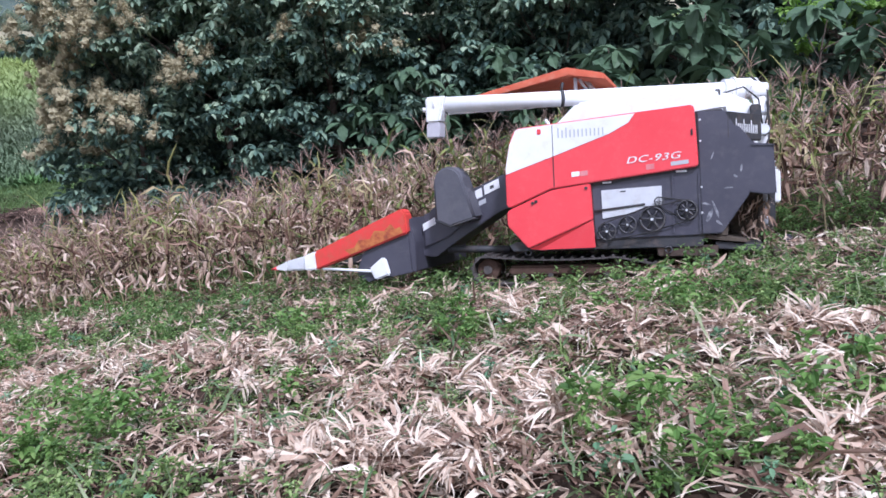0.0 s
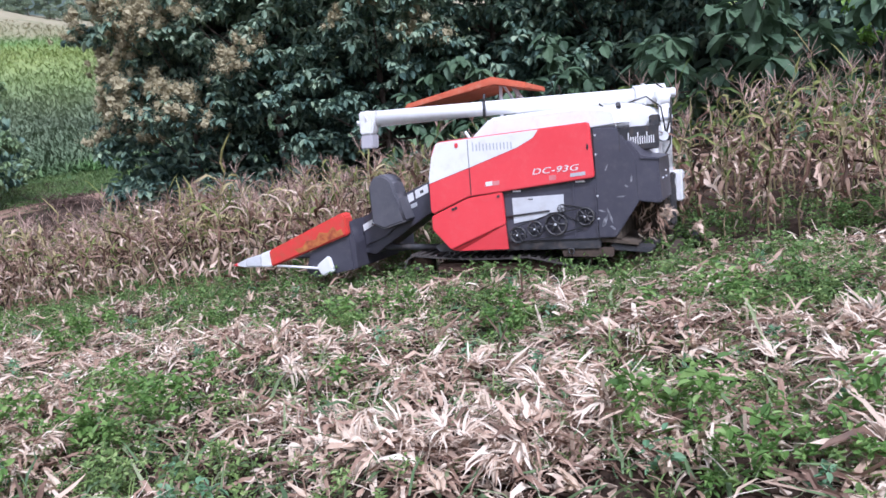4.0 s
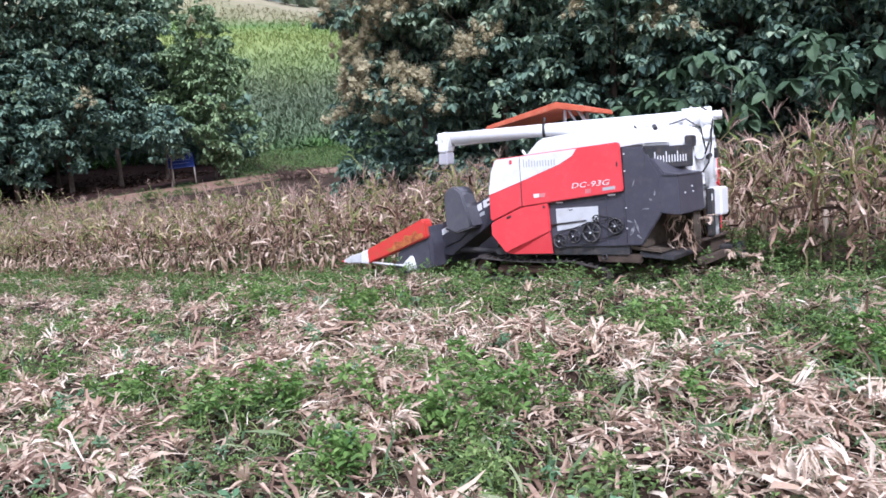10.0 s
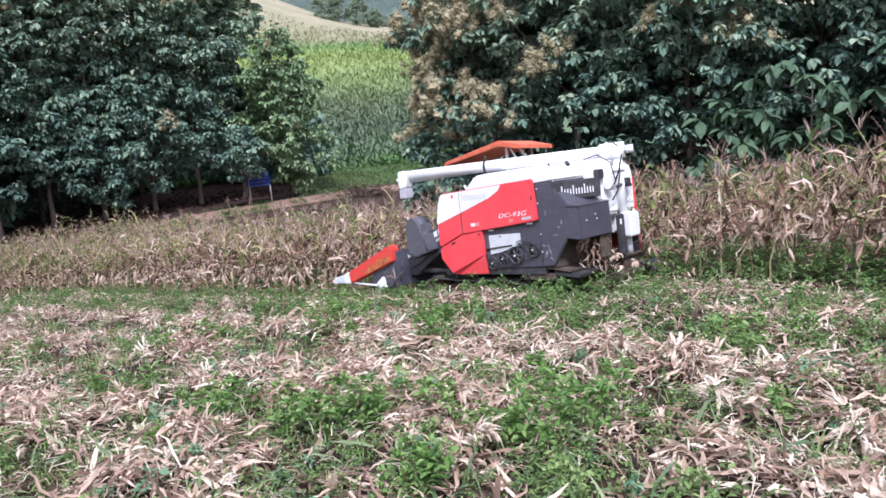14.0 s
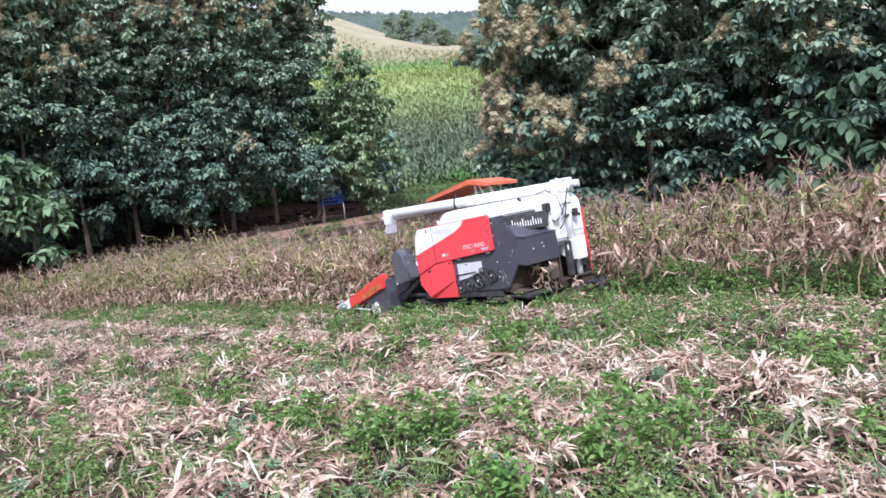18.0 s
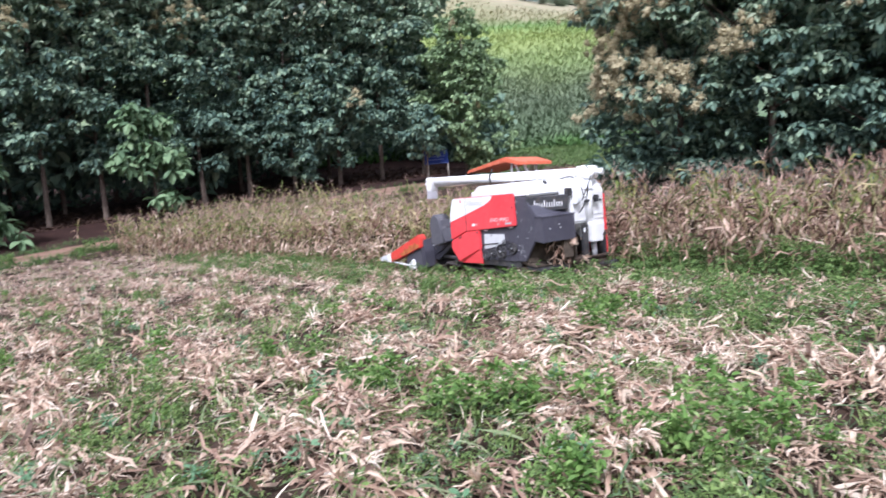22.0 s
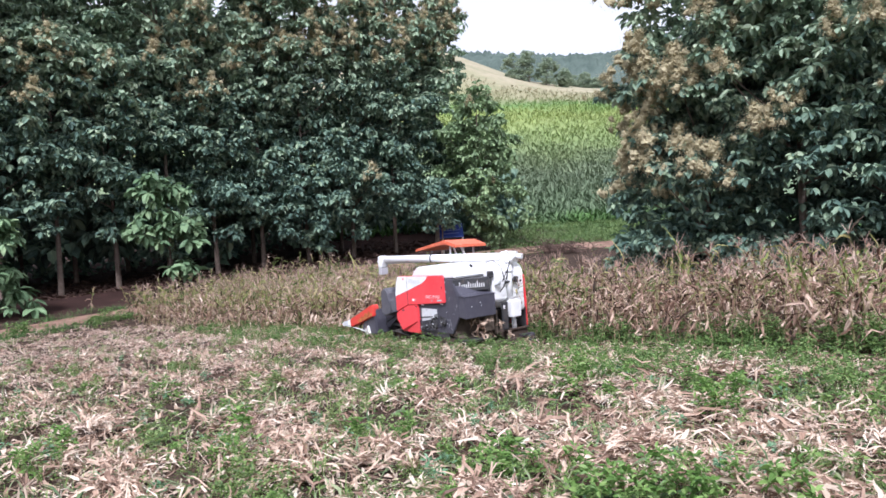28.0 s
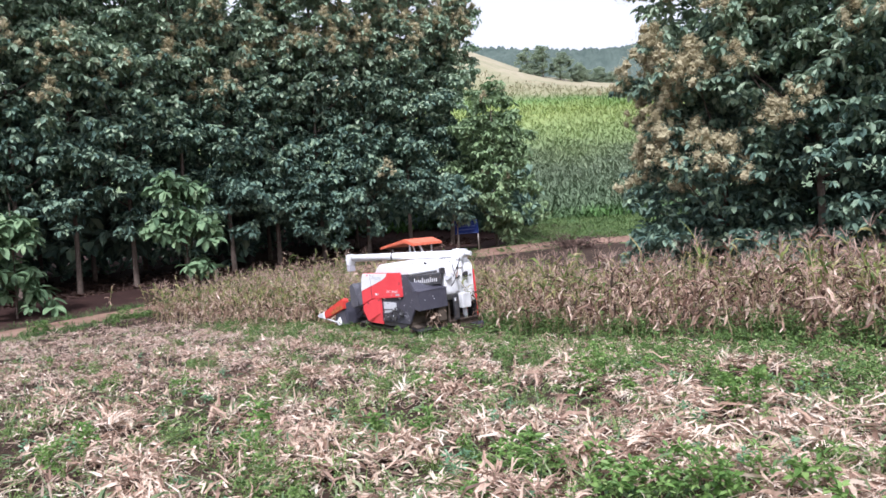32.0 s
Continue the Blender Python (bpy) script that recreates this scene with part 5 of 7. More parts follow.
# ---- harvester ----
def dusty(name, stops, rough, dust, amount, scale=2.0, metal=0.0, spec=0.5, dent=0.15):
    """Paint with scuffs, dust and fine scratches."""
    m, n, l, b = material(name, rough[0], metal, spec)
    t = tex_noise(n, l, scale, 6, 0.65)
    r = ramp(n, stops)
    l.new(t.outputs[0], r.inputs[0])
    t2 = tex_noise(n, l, 9.0, 8, 0.75)
    r2 = ramp(n, [(0.50, (0, 0, 0)), (0.75, (amount, amount, amount))])
    l.new(t2.outputs[0], r2.inputs[0])
    mx = n.new("ShaderNodeMix")
    mx.data_type = "RGBA"
    l.new(r2.outputs[0], mx.inputs[0])
    l.new(r.outputs[0], mx.inputs[6])
    mx.inputs[7].default_value = (*dust, 1)
    l.new(mx.outputs[2], b.inputs["Base Color"])
    mr = n.new("ShaderNodeMapRange")
    mr.inputs["To Min"].default_value, mr.inputs["To Max"].default_value = rough
    l.new(t2.outputs[0], mr.inputs[0])
    l.new(mr.outputs[0], b.inputs["Roughness"])
    bp = n.new("ShaderNodeBump")
    bp.inputs["Strength"].default_value, bp.inputs["Distance"].default_value = dent, 0.02
    t3 = tex_noise(n, l, 2.2, 3, 0.5)
    l.new(t3.outputs[0], bp.inputs["Height"])
    l.new(bp.outputs[0], b.inputs["Normal"])
    return m


RED = dusty("red_paint", [(0.3, (0.78, 0.058, 0.070)), (0.7, (0.83, 0.080, 0.092))], (0.25, 0.45), (0.80, 0.25, 0.24), 0.16)
WHITE = dusty("white_paint", [(0.3, (0.78, 0.78, 0.79)), (0.7, (0.85, 0.85, 0.84))], (0.3, 0.55), (0.62, 0.57, 0.50), 0.45, 2.5)
GREY = dusty("grey_paint", [(0.3, (0.056, 0.054, 0.072)), (0.7, (0.080, 0.077, 0.098))], (0.25, 0.5), (0.20, 0.19, 0.19), 0.22, 1.5, 0, 0.5, 0.5)
PLASTIC = dusty("scuffed_grey_plastic", [(0.3, (0.078, 0.077, 0.092)), (0.7, (0.108, 0.106, 0.122))], (0.5, 0.7), (0.22, 0.20, 0.19), 0.25, 3.0, 0, 0.4, 0.3)
DARK = dusty("dark_steel", [(0.3, (0.025, 0.026, 0.03)), (0.7, (0.055, 0.054, 0.058))], (0.4, 0.8), (0.16, 0.12, 0.09), 0.7, 4.0)
RUST = dusty("muddy_steel", [(0.3, (0.045, 0.030, 0.023)), (0.7, (0.09, 0.062, 0.046))], (0.7, 0.95), (0.15, 0.11, 0.08), 0.7, 5.0)
MUD = dusty("caked_mud", [(0.3, (0.058, 0.034, 0.025)), (0.7, (0.105, 0.065, 0.048))], (0.85, 0.98), (0.16, 0.11, 0.08), 0.6, 6.0, 0, 0.2, 0.6)
TRACK = dusty("muddy_track", [(0.3, (0.05, 0.045, 0.045)), (0.7, (0.10, 0.085, 0.075))], (0.5, 0.85), (0.20, 0.145, 0.10), 0.75, 8.0)
RUBBER = dusty("track_rubber", [(0.3, (0.018, 0.018, 0.018)), (0.7, (0.045, 0.042, 0.04))], (0.7, 0.95), (0.10, 0.075, 0.055), 0.6, 8.0)
ORANGE = dusty("orange_canvas", [(0.3, (0.50, 0.095, 0.042)), (0.7, (0.60, 0.15, 0.075))], (0.6, 0.85), (0.60, 0.33, 0.22), 0.55, 4.0)
PLATE = dusty("pale_plate", [(0.3, (0.55, 0.56, 0.58)), (0.7, (0.66, 0.67, 0.69))], (0.4, 0.6), (0.40, 0.36, 0.32), 0.5, 4.0)
STICKER = dusty("sticker", [(0.3, (0.74, 0.74, 0.74)), (0.7, (0.82, 0.82, 0.82))], (0.4, 0.6), (0.5, 0.5, 0.5), 0.3, 4.0)
INK = dusty("grey_ink", [(0.3, (0.42, 0.43, 0.45)), (0.7, (0.50, 0.51, 0.53))], (0.4, 0.6), (0.5, 0.5, 0.5), 0.2, 4.0)
DIRT_RED = dusty("worn_red_paint", [(0.4, (0.70, 0.050, 0.045)), (0.6, (0.62, 0.060, 0.042))], (0.35, 0.65), (0.36, 0.16, 0.08), 0.6, 6.0)
CHAFF_DUST = dusty("chaff_dusted_steel", [(0.3, (0.045, 0.034, 0.026)), (0.6, (0.095, 0.072, 0.052))], (0.8, 0.95), (0.20, 0.155, 0.11), 0.7, 5.0)
SCUFF = dusty("scuffed_metal", [(0.35, (0.09, 0.09, 0.11)), (0.6, (0.36, 0.36, 0.38))], (0.3, 0.5), (0.5, 0.5, 0.52), 0.6, 14.0, 0.2)
PULLEY = dusty("worn_pulley", [(0.3, (0.05, 0.05, 0.055)), (0.7, (0.095, 0.092, 0.095))], (0.35, 0.6), (0.25, 0.22, 0.2), 0.5, 6.0, 0.3)
OCHRE = dusty("worn_primer", [(0.35, (0.50, 0.20, 0.05)), (0.6, (0.42, 0.08, 0.03))], (0.6, 0.8), (0.10, 0.045, 0.03), 0.9, 9.0)
PINK = dusty("faded_label", [(0.3, (0.62, 0.16, 0.17)), (0.7, (0.72, 0.28, 0.28))], (0.4, 0.6), (0.5, 0.3, 0.3), 0.3, 4.0)
SLEEVE = dusty("grey_sleeve", [(0.3, (0.42, 0.40, 0.44)), (0.7, (0.52, 0.50, 0.53))], (0.5, 0.7), (0.4, 0.38, 0.36), 0.4, 4.0)


def prism(profile, y0, y1, bevel=0.0, seg=2):
    """A plate or box with the side outline profile (x, z), from y0 to y1."""
    bm = bmesh.new()
    a = [bm.verts.new((x, y0, z)) for x, z in profile]
    b = [bm.verts.new((x, y1, z)) for x, z in profile]
    n = len(profile)
    bm.faces.new(a)
    bm.faces.new(b[::-1])
    for i in range(n):
        bm.faces.new((a[i], b[i], b[(i + 1) % n], a[(i + 1) % n])[::-1])
    bmesh.ops.recalc_face_normals(bm, faces=bm.faces)
    if bevel:
        bmesh.ops.bevel(bm, geom=list(bm.edges), offset=bevel, segments=seg, affect="EDGES", clamp_overlap=True)
    for f in bm.faces:
        f.smooth = False
    return bm


def box(x0, x1, y0, y1, z0, z1, bevel=0.008):
    return prism([(x0, z0), (x1, z0), (x1, z1), (x0, z1)], y0, y1, bevel)


def rod(a, b, radius, sides=12, r2=None):
    """A closed round bar from a to b."""
    a, b = Vector(a), Vector(b)
    bm = bmesh.new()
    bmesh.ops.create_cone(bm, cap_ends=True, segments=sides, radius1=radius, radius2=radius if r2 is None else r2, depth=(b - a).length)
    m = Matrix.Translation((a + b) / 2) @ (b - a).to_track_quat("Z", "Y").to_matrix().to_4x4()
    bmesh.ops.transform(bm, matrix=m, verts=bm.verts)
    for f in bm.faces:
        f.smooth = len(f.verts) == 4
    return bm


def pipe(points, radius, sides=10):
    v, f = tube(points, [radius] * len(points), sides)
    bm = bmesh.new()
    vs = [bm.verts.new(p) for p in v]
    for q in f:
        bm.faces.new([vs[i] for i in q]).smooth = True
    bm.faces.new(vs[:sides])
    bm.faces.new(vs[-sides:])
    bmesh.ops.recalc_face_normals(bm, faces=bm.faces)
    return bm


def add(bm, other):
    """Joins one bmesh into another."""
    me = bpy.data.meshes.new("tmp")
    other.to_mesh(me)
    other.free()
    bm.from_mesh(me)
    bpy.data.meshes.remove(me)
    return bm


harvester = new("harvester")
tagged(harvester, "red, white and grey tracked corn harvester with orange canopy at work", "harvester")
H = harvester

# body shell and panels
part("body", prism([(0.62, 0.50), (0.70, 1.72), (0.25, 1.80), (-1.52, 1.84), (-1.52, 1.0), (-1.30, 0.52)], -0.90, 0.965, 0.015), DARK, H, "dark steel body shell")
up = part("upper_panel", prism([(0.72, 1.765), (0.66, 1.80), (-1.215, 1.90), (-1.235, 1.86), (-1.262, 1.268), (-1.24, 1.255), (0.31, 1.098), (0.80, 0.900), (0.835, 0.93), (0.835, 1.34), (0.78, 1.62)], 0.965, 1.035, 0.014), RED, H, "glossy red side cover with white flash")
part("white_flash", prism([(0.70, 1.772), (0.655, 1.792), (-0.63, 1.858), (-0.56, 1.765), (-0.36, 1.665), (0.25, 1.465), (0.825, 1.285), (0.828, 1.345), (0.772, 1.615)], 1.037, 1.041, 0.002), WHITE, up, "white painted flash")
part("seam", box(0.268, 0.276, 1.036, 1.0425, 1.12, 1.80, 0), DARK, up)
part("catch", box(0.40, 0.445, 1.036, 1.05, 1.71, 1.77, 0.012), RED, up, "small red catch")
part("rear_catch", box(-1.215, -1.195, 1.036, 1.048, 1.58, 1.65, 0.006), DARK, up)


def bars(parent, name, x0, x1, z0, z1, y, mat, count=6):
    """A worn lettering mark as plain blocks."""
    w = (x1 - x0) / count
    bm = bmesh.new()
    for k in range(count):
        a, b = sorted((x0 + w * (k + 0.3), x0 + w * (k + 0.62)))
        add(bm, box(a, b, y, y + 0.003, z0, z0 + (z1 - z0) * (1.0 if k in (0, 2) else 0.75), 0))
    return part(name, bm, mat, parent)


bars(up, "maker_mark", 0.225, -0.31, 1.655, 1.765, 1.0415, INK, 12)

txt = bpy.data.curves.new("model_number", "FONT")
txt.body, txt.size, txt.extrude, txt.shear, txt.space_character = "DC-93G", 0.125, 0.0015, 0.28, 1.08
txt.align_x, txt.offset = "CENTER", 0.0
tob = bpy.data.objects.new("model_number_tmp", txt)
scene.collection.objects.link(tob)
bpy.context.view_layer.update()
tme = bpy.data.meshes.new_from_object(tob.evaluated_get(bpy.context.evaluated_depsgraph_get()))
bpy.data.objects.remove(tob)
tme.name = "model_number"
tme.transform(Matrix.Translation((-0.80, 1.041, 1.342)) @ Matrix.Rotation(radians(2.7), 4, "Y") @ Matrix.Rotation(radians(180), 4, "Z") @ Matrix.Rotation(radians(90), 4, "X") @ Matrix.Diagonal((1.22, 0.80, 1, 1)))
tme.materials.clear()
tme.materials.append(STICKER)
link("model_number", tme, up, "white model number lettering")
part("badge", prism([(-0.985, 1.278), (-1.165, 1.293), (-1.165, 1.335), (-0.985, 1.320)], 1.036, 1.039), INK, up, "small grey badge")
part("warning_label", prism([(0.075, 1.218), (-0.015, 1.226), (-0.015, 1.280), (0.075, 1.272)], 1.036, 1.0385), STICKER, up)
part("warning_label", prism([(-0.02, 1.222), (-0.105, 1.23), (-0.105, 1.283), (-0.02, 1.276)], 1.036, 1.0385), PINK, up)
part("warning_label", prism([(-0.73, 1.25), (-0.815, 1.257), (-0.815, 1.315), (-0.73, 1.308)], 1.036, 1.0385), PINK, up)

bm = prism([(0.80, 0.885), (0.31, 1.085), (-0.125, 1.14), (-0.14, 0.74), (0.60, 0.435), (0.835, 0.70), (0.835, 0.86)], 0.96, 1.030, 0.012)
low = part("lower_panel", bm, RED, H, "red lower side cover with a dented corner")
bm = bmesh.new()
pts = [(-0.142, 1.026, 0.735), (0.585, 1.026, 0.432), (0.49, 0.985, 0.415), (-0.152, 0.995, 0.43)]
back = [(x, y - 0.03, z) for x, y, z in pts]
v1, v2 = [bm.verts.new(p) for p in pts], [bm.verts.new(p) for p in back]
bm.faces.new(v1)
bm.faces.new(v2[::-1])
for i in range(4):
    bm.faces.new((v1[i], v2[i], v2[(i + 1) % 4], v1[(i + 1) % 4])[::-1])
bmesh.ops.recalc_face_normals(bm, faces=bm.faces)
part("lower_flap", bm, RED, low)
for x, z in ((-0.08, 1.09), (0.53, 0.95), (0.49, 0.965)):
    part("knob", rod((x, 1.028, z), (x, 1.045, z), 0.017, 10), DARK, low)

# grey drive side with pulleys and belts
side = part("drive_panel", prism([(-0.13, 1.10), (-1.27, 1.235), (-1.27, 0.54), (-0.16, 0.52)], 0.955, 0.972, 0.004), GREY, H, "grey sheet-metal drive side")
part("inspection_plate", prism([(-0.235, 1.055), (-0.878, 1.075), (-0.875, 0.87), (-0.70, 0.86), (-0.60, 0.80), (-0.24, 0.742)], 0.974, 0.985, 0.003), PLATE, side, "pale grey inspection plate")
part("plate_mark", box(-0.50, -0.44, 0.986, 0.988, 1.025, 1.04, 0), DARK, side)
part("white_clip", box(-0.35, -0.25, 0.973, 0.995, 1.128, 1.148, 0.004), STICKER, side)
part("white_clip", box(-1.14, -1.03, 0.973, 0.995, 1.205, 1.228, 0.004), STICKER, side)
for x in (-0.99, -1.26):
    part("rib", box(x - 0.012, x + 0.012, 0.973, 0.985, 0.56, 1.20, 0.004), GREY, side)

PULLEYS = []


def pulley(x, z, radius, spokes, rate):
    ob = part("pulley", rod((0, -0.03, 0), (0, 0.035, 0), radius * 0.28, 12), PULLEY, H, "dark spoked belt pulley")
    for w in (0.016, -0.016):
        part("rim", pipe([(radius * 0.93 * math.cos(a), w, radius * 0.93 * math.sin(a)) for a in np.linspace(0, 2 * math.pi, 25)], radius * 0.08, 6), PULLEY, ob)
    for k in range(spokes):
        a = 2 * math.pi * k / spokes
        part("spoke", rod((0, 0, 0), (radius * 0.9 * math.cos(a), 0, radius * 0.9 * math.sin(a)), radius * 0.10, 6), PULLEY, ob)
    ob.location = (x, 1.0, z)
    part("nut", rod((0, 0.036, 0), (0, 0.05, 0), radius * 0.12, 6), PLATE, ob)
    PULLEYS.append((ob, Matrix.Translation((x, 1.0, z)), rate))
    return ob


for x, z, rad, spokes, rate in ((-0.291, 0.605, 0.098, 6, 60), (-0.512, 0.672, 0.096, 5, -55), (-0.775, 0.722, 0.136, 6, 45), (-1.132, 0.805, 0.108, 8, 70), (-0.85, 0.905, 0.05, 4, 80)):
    pulley(x, z, rad, spokes, rate)


def belt(pts, r):
    """A flat belt over two wheels: (x, z, radius) each."""
    (x1, z1, r1), (x2, z2, r2) = pts
    a = math.atan2(z2 - z1, x2 - x1)
    line = [(x1 + r1 * math.cos(a + math.pi / 2 + q), r, z1 + r1 * math.sin(a + math.pi / 2 + q)) for q in np.linspace(0, math.pi, 8)]
    line += [(x2 + r2 * math.cos(a - math.pi / 2 + q), r, z2 + r2 * math.sin(a - math.pi / 2 + q)) for q in np.linspace(0, math.pi, 8)]
    line.append(line[0])
    return pipe(line, 0.006, 5)


part("belt", belt([(-0.291, 0.605, 0.10), (-0.775, 0.722, 0.138)], 1.02), RUBBER, H, "black drive belt")
part("belt", belt([(-0.775, 0.722, 0.125), (-1.132, 0.805, 0.11)], 1.0), RUBBER, H, "black drive belt")
part("belt", belt([(-0.85, 0.905, 0.05), (-1.132, 0.805, 0.10)], 0.985), RUBBER, H, "black drive belt")
part("drive_rod", rod((-0.16, 0.99, 0.83), (-0.70, 0.99, 0.885), 0.012, 8), DARK, H)

# grey rear side, straw hood, rear box
part("rear_side", prism([(-1.255, 1.83), (-1.54, 1.815), (-1.62, 1.66), (-1.75, 1.45), (-1.755, 0.95), (-1.475, 0.545), (-1.275, 0.54)], 0.93, 0.985, 0.012), GREY, H, "dented grey rear side sheet")
for k, (x, z, w, h, tilt) in enumerate(((-1.36, 0.74, 0.05, 0.16, 0.5), (-1.42, 0.80, 0.03, 0.20, -0.3), (-1.33, 0.86, 0.10, 0.025, 0.2), (-1.45, 0.66, 0.08, 0.03, 0.6), (-1.62, 1.14, 0.05, 0.03, 0.3), (-1.55, 1.02, 0.10, 0.018, -0.1), (-1.68, 1.22, 0.025, 0.08, 0.2), (-1.40, 1.36, 0.012, 0.10, 0.4))):
    c, e = math.cos(tilt), math.sin(tilt)
    ring = [(w * q * c - h * g * e, w * q * e + h * g * c) for q, g in ((-0.5, -0.2), (-0.1, -0.5), (0.3, -0.35), (0.5, 0.1), (0.2, 0.5), (-0.25, 0.3))]
    part("scuff", prism([(x + a, z + b) for a, b in ring], 0.984, 0.9865), SCUFF, H, "bright scuffed metal")
for z in (1.74, 1.52, 1.04, 0.77):
    part("bolt", rod((-1.285, 0.985, z), (-1.285, 0.995, z), 0.012, 8), PLATE, H)
hood = part("straw_hood", prism([(-1.50, 1.66), (-1.66, 1.655), (-1.80, 1.47), (-1.99, 1.44), (-2.01, 0.935), (-1.93, 0.93), (-1.50, 1.0)], 0.10, 0.975, 0.012), GREY, H, "grey straw hood at the rear")
part("hood_lip", prism([(-1.78, 1.455), (-2.0, 1.437), (-2.0, 1.425), (-1.78, 1.44)], 0.08, 0.99, 0.003), GREY, hood)
for y, z in ((0.80, 1.2), (0.55, 1.27), (0.52, 1.2)):
    part("bolt", rod((-2.0, y, z), (-2.018, y, z), 0.012, 8), PLATE, hood)
sign = part("name_box", box(-0.20, 0.06, -0.45, 0.45, 1.60, 1.885, 0.012), DARK, H, "dark box with white worn lettering")
sign.matrix_basis = pose(-1.55, 0.50, -0.08, 0, 0, -21)


def rear_bars(parent, y0, y1, z0, z1, x, mat, count=6):
    bm = bmesh.new()
    w = (y1 - y0) / count
    for k in range(count):
        a, b = sorted((y0 + w * (k + 0.28), y0 + w * (k + 0.66)))
        add(bm, box(x - 0.003, x, a, b, z0, z0 + (z1 - z0) * (1.0 if k in (0, 4, 8) else 0.66), 0))
    return part("maker_mark", bm, mat, parent)


rear_bars(sign, 0.30, -0.33, 1.675, 1.815, -0.201, STICKER, 12)
part("work_lamp", box(-1.90, -1.78, 0.02, 0.15, 1.78, 1.93, 0.015), DARK, H, "black rear work lamp")
part("lamp_arm", rod((-1.72, 0.12, 1.75), (-1.82, 0.09, 1.80), 0.02, 8), DARK, H)

# discharge opening with rusty inner sheets
part("inner_wall", box(-1.90, -1.50, -0.02, 0.02, 0.45, 1.0, 0.005), CHAFF_DUST, H, "muddy inner sheet")
part("inner_floor", prism([(-1.20, 0.50), (-1.72, 0.44), (-1.72, 0.47), (-1.20, 0.56)], 0.02, 0.93, 0.004), CHAFF_DUST, H)
part("inner_back", prism([(-1.42, 0.52), (-1.53, 0.52), (-1.53, 1.02), (-1.48, 1.02)], 0.02, 0.93, 0.004), CHAFF_DUST, H)
part("hanging_flap", box(-1.96, -1.945, 0.14, 0.40, 0.58, 0.94, 0.004), CHAFF_DUST, H)

rq = np.random.default_rng(77)
n = 50
hang = np.stack([rq.uniform(-1.95, -1.62, n), rq.uniform(0.10, 0.62, n), rq.uniform(0.50, 0.92, n)], -1)
hv, hf = blades(hang, rq.uniform(0, 6.28, n), rq.uniform(-1.5, -0.4, n), rq.uniform(0.10, 0.30, n), rq.uniform(0.012, 0.045, n), rq.uniform(-0.4, 0.6, n), rq.normal(0, 1.2, n), 4, (0.5, 1, 0.9, 0.7, 0.1), 0.5, 0.06)
link("caught_husk", npmesh("caught_husk", hv, hf, HUSK_TAN, smooth=False), H, "tan husks hanging in the discharge")["kind"] = "stuff"

# white grain tank
tank = part("grain_tank", prism([(0.34, 1.80), (0.02, 2.045), (-0.3, 2.07), (-1.55, 2.10), (-1.80, 1.98), (-1.86, 1.83), (-1.86, 1.22), (-1.45, 0.95), (-1.40, 1.80)], -0.92, 0.03, 0.03), WHITE, H, "white grain tank")
part("tank_cover", prism([(0.30, 1.79), (0.02, 2.04), (-0.28, 2.062), (-1.22, 2.09), (-1.50, 2.02), (-1.55, 1.83), (-1.2, 1.80)], 0.02, 0.90, 0.035), WHITE, tank)
part("tank_seam", box(-1.869, -1.862, -0.90, -0.60, 1.335, 1.35, 0), INK, tank)
part("tank_knob", rod((-1.86, -0.80, 1.62), (-1.89, -0.80, 1.62), 0.025, 10), DARK, tank)
part("tank_foot", prism([(-1.86, 1.23), (-1.86, 0.93), (-1.70, 0.86), (-1.55, 0.95), (-1.50, 1.2)], -0.92, -0.40, 0.02), WHITE, tank)
part("stay", rod((-1.28, 0.60, 2.10), (-1.50, 0.80, 1.90), 0.012, 8), DARK, tank)
part("lever", rod((-1.45, 0.32, 1.95), (-1.45, 0.32, 2.06), 0.012, 8), DARK, tank)
part("lever_ball", rod((-1.45, 0.30, 2.05), (-1.45, 0.36, 2.09), 0.03, 10), DARK, tank)
part("lever", rod((0.36, 0.7, 1.80), (0.42, 0.7, 1.90), 0.02, 8), WHITE, tank)

# unloading auger, laid forward across the tank
a0, a1 = Vector((-1.80, -0.72, 2.20)), Vector((1.72, 0.80, 2.17))
aug = part("auger_tube", rod(a0, a1, 0.095, 20), WHITE, H, "long white unloading auger")
d = (a1 - a0).normalized()
part("auger_band", rod(a0 + d * 2.30, a0 + d * 2.34, 0.102, 20), DARK, aug, "dark clamp band")
part("band_catch", rod(a0 + d * 2.32 + Vector((0, 0, 0.09)), a0 + d * 2.30 + Vector((0, 0, 0.19)), 0.016, 8), DARK, aug)
part("auger_end", rod(a1, a1 + d * 0.05, 0.105, 16), WHITE, aug)
part("end_stub", rod(a1 + d * 0.05 + Vector((0, 0, -0.05)), a1 + d * 0.17 + Vector((0, 0, -0.05)), 0.032, 10), WHITE, aug)
part("spout", prism([(1.58, 2.265), (1.83, 2.265), (1.83, 1.96), (1.66, 1.96), (1.62, 2.08)], 0.69, 0.90, 0.02), WHITE, aug)
part("spout_sleeve", prism([(1.655, 1.96), (1.825, 1.96), (1.835, 1.78), (1.665, 1.78)], 0.70, 0.89, 0.012), SLEEVE, aug, "grey rubber sleeve")
part("rest_bar", rod((0.66, 0.32, 2.10), (1.6, 0.74, 2.07), 0.02, 8), WHITE, aug)
part("auger_head", rod(a0 - d * 0.06, a0 + d * 0.34, 0.13, 18), WHITE, aug)
part("head_cap", rod(a0 - d * 0.20, a0 - d * 0.05, 0.065, 14), WHITE, aug)
part("head_flange", rod(a0 + d * 0.20, a0 + d * 0.23, 0.15, 18), WHITE, aug)
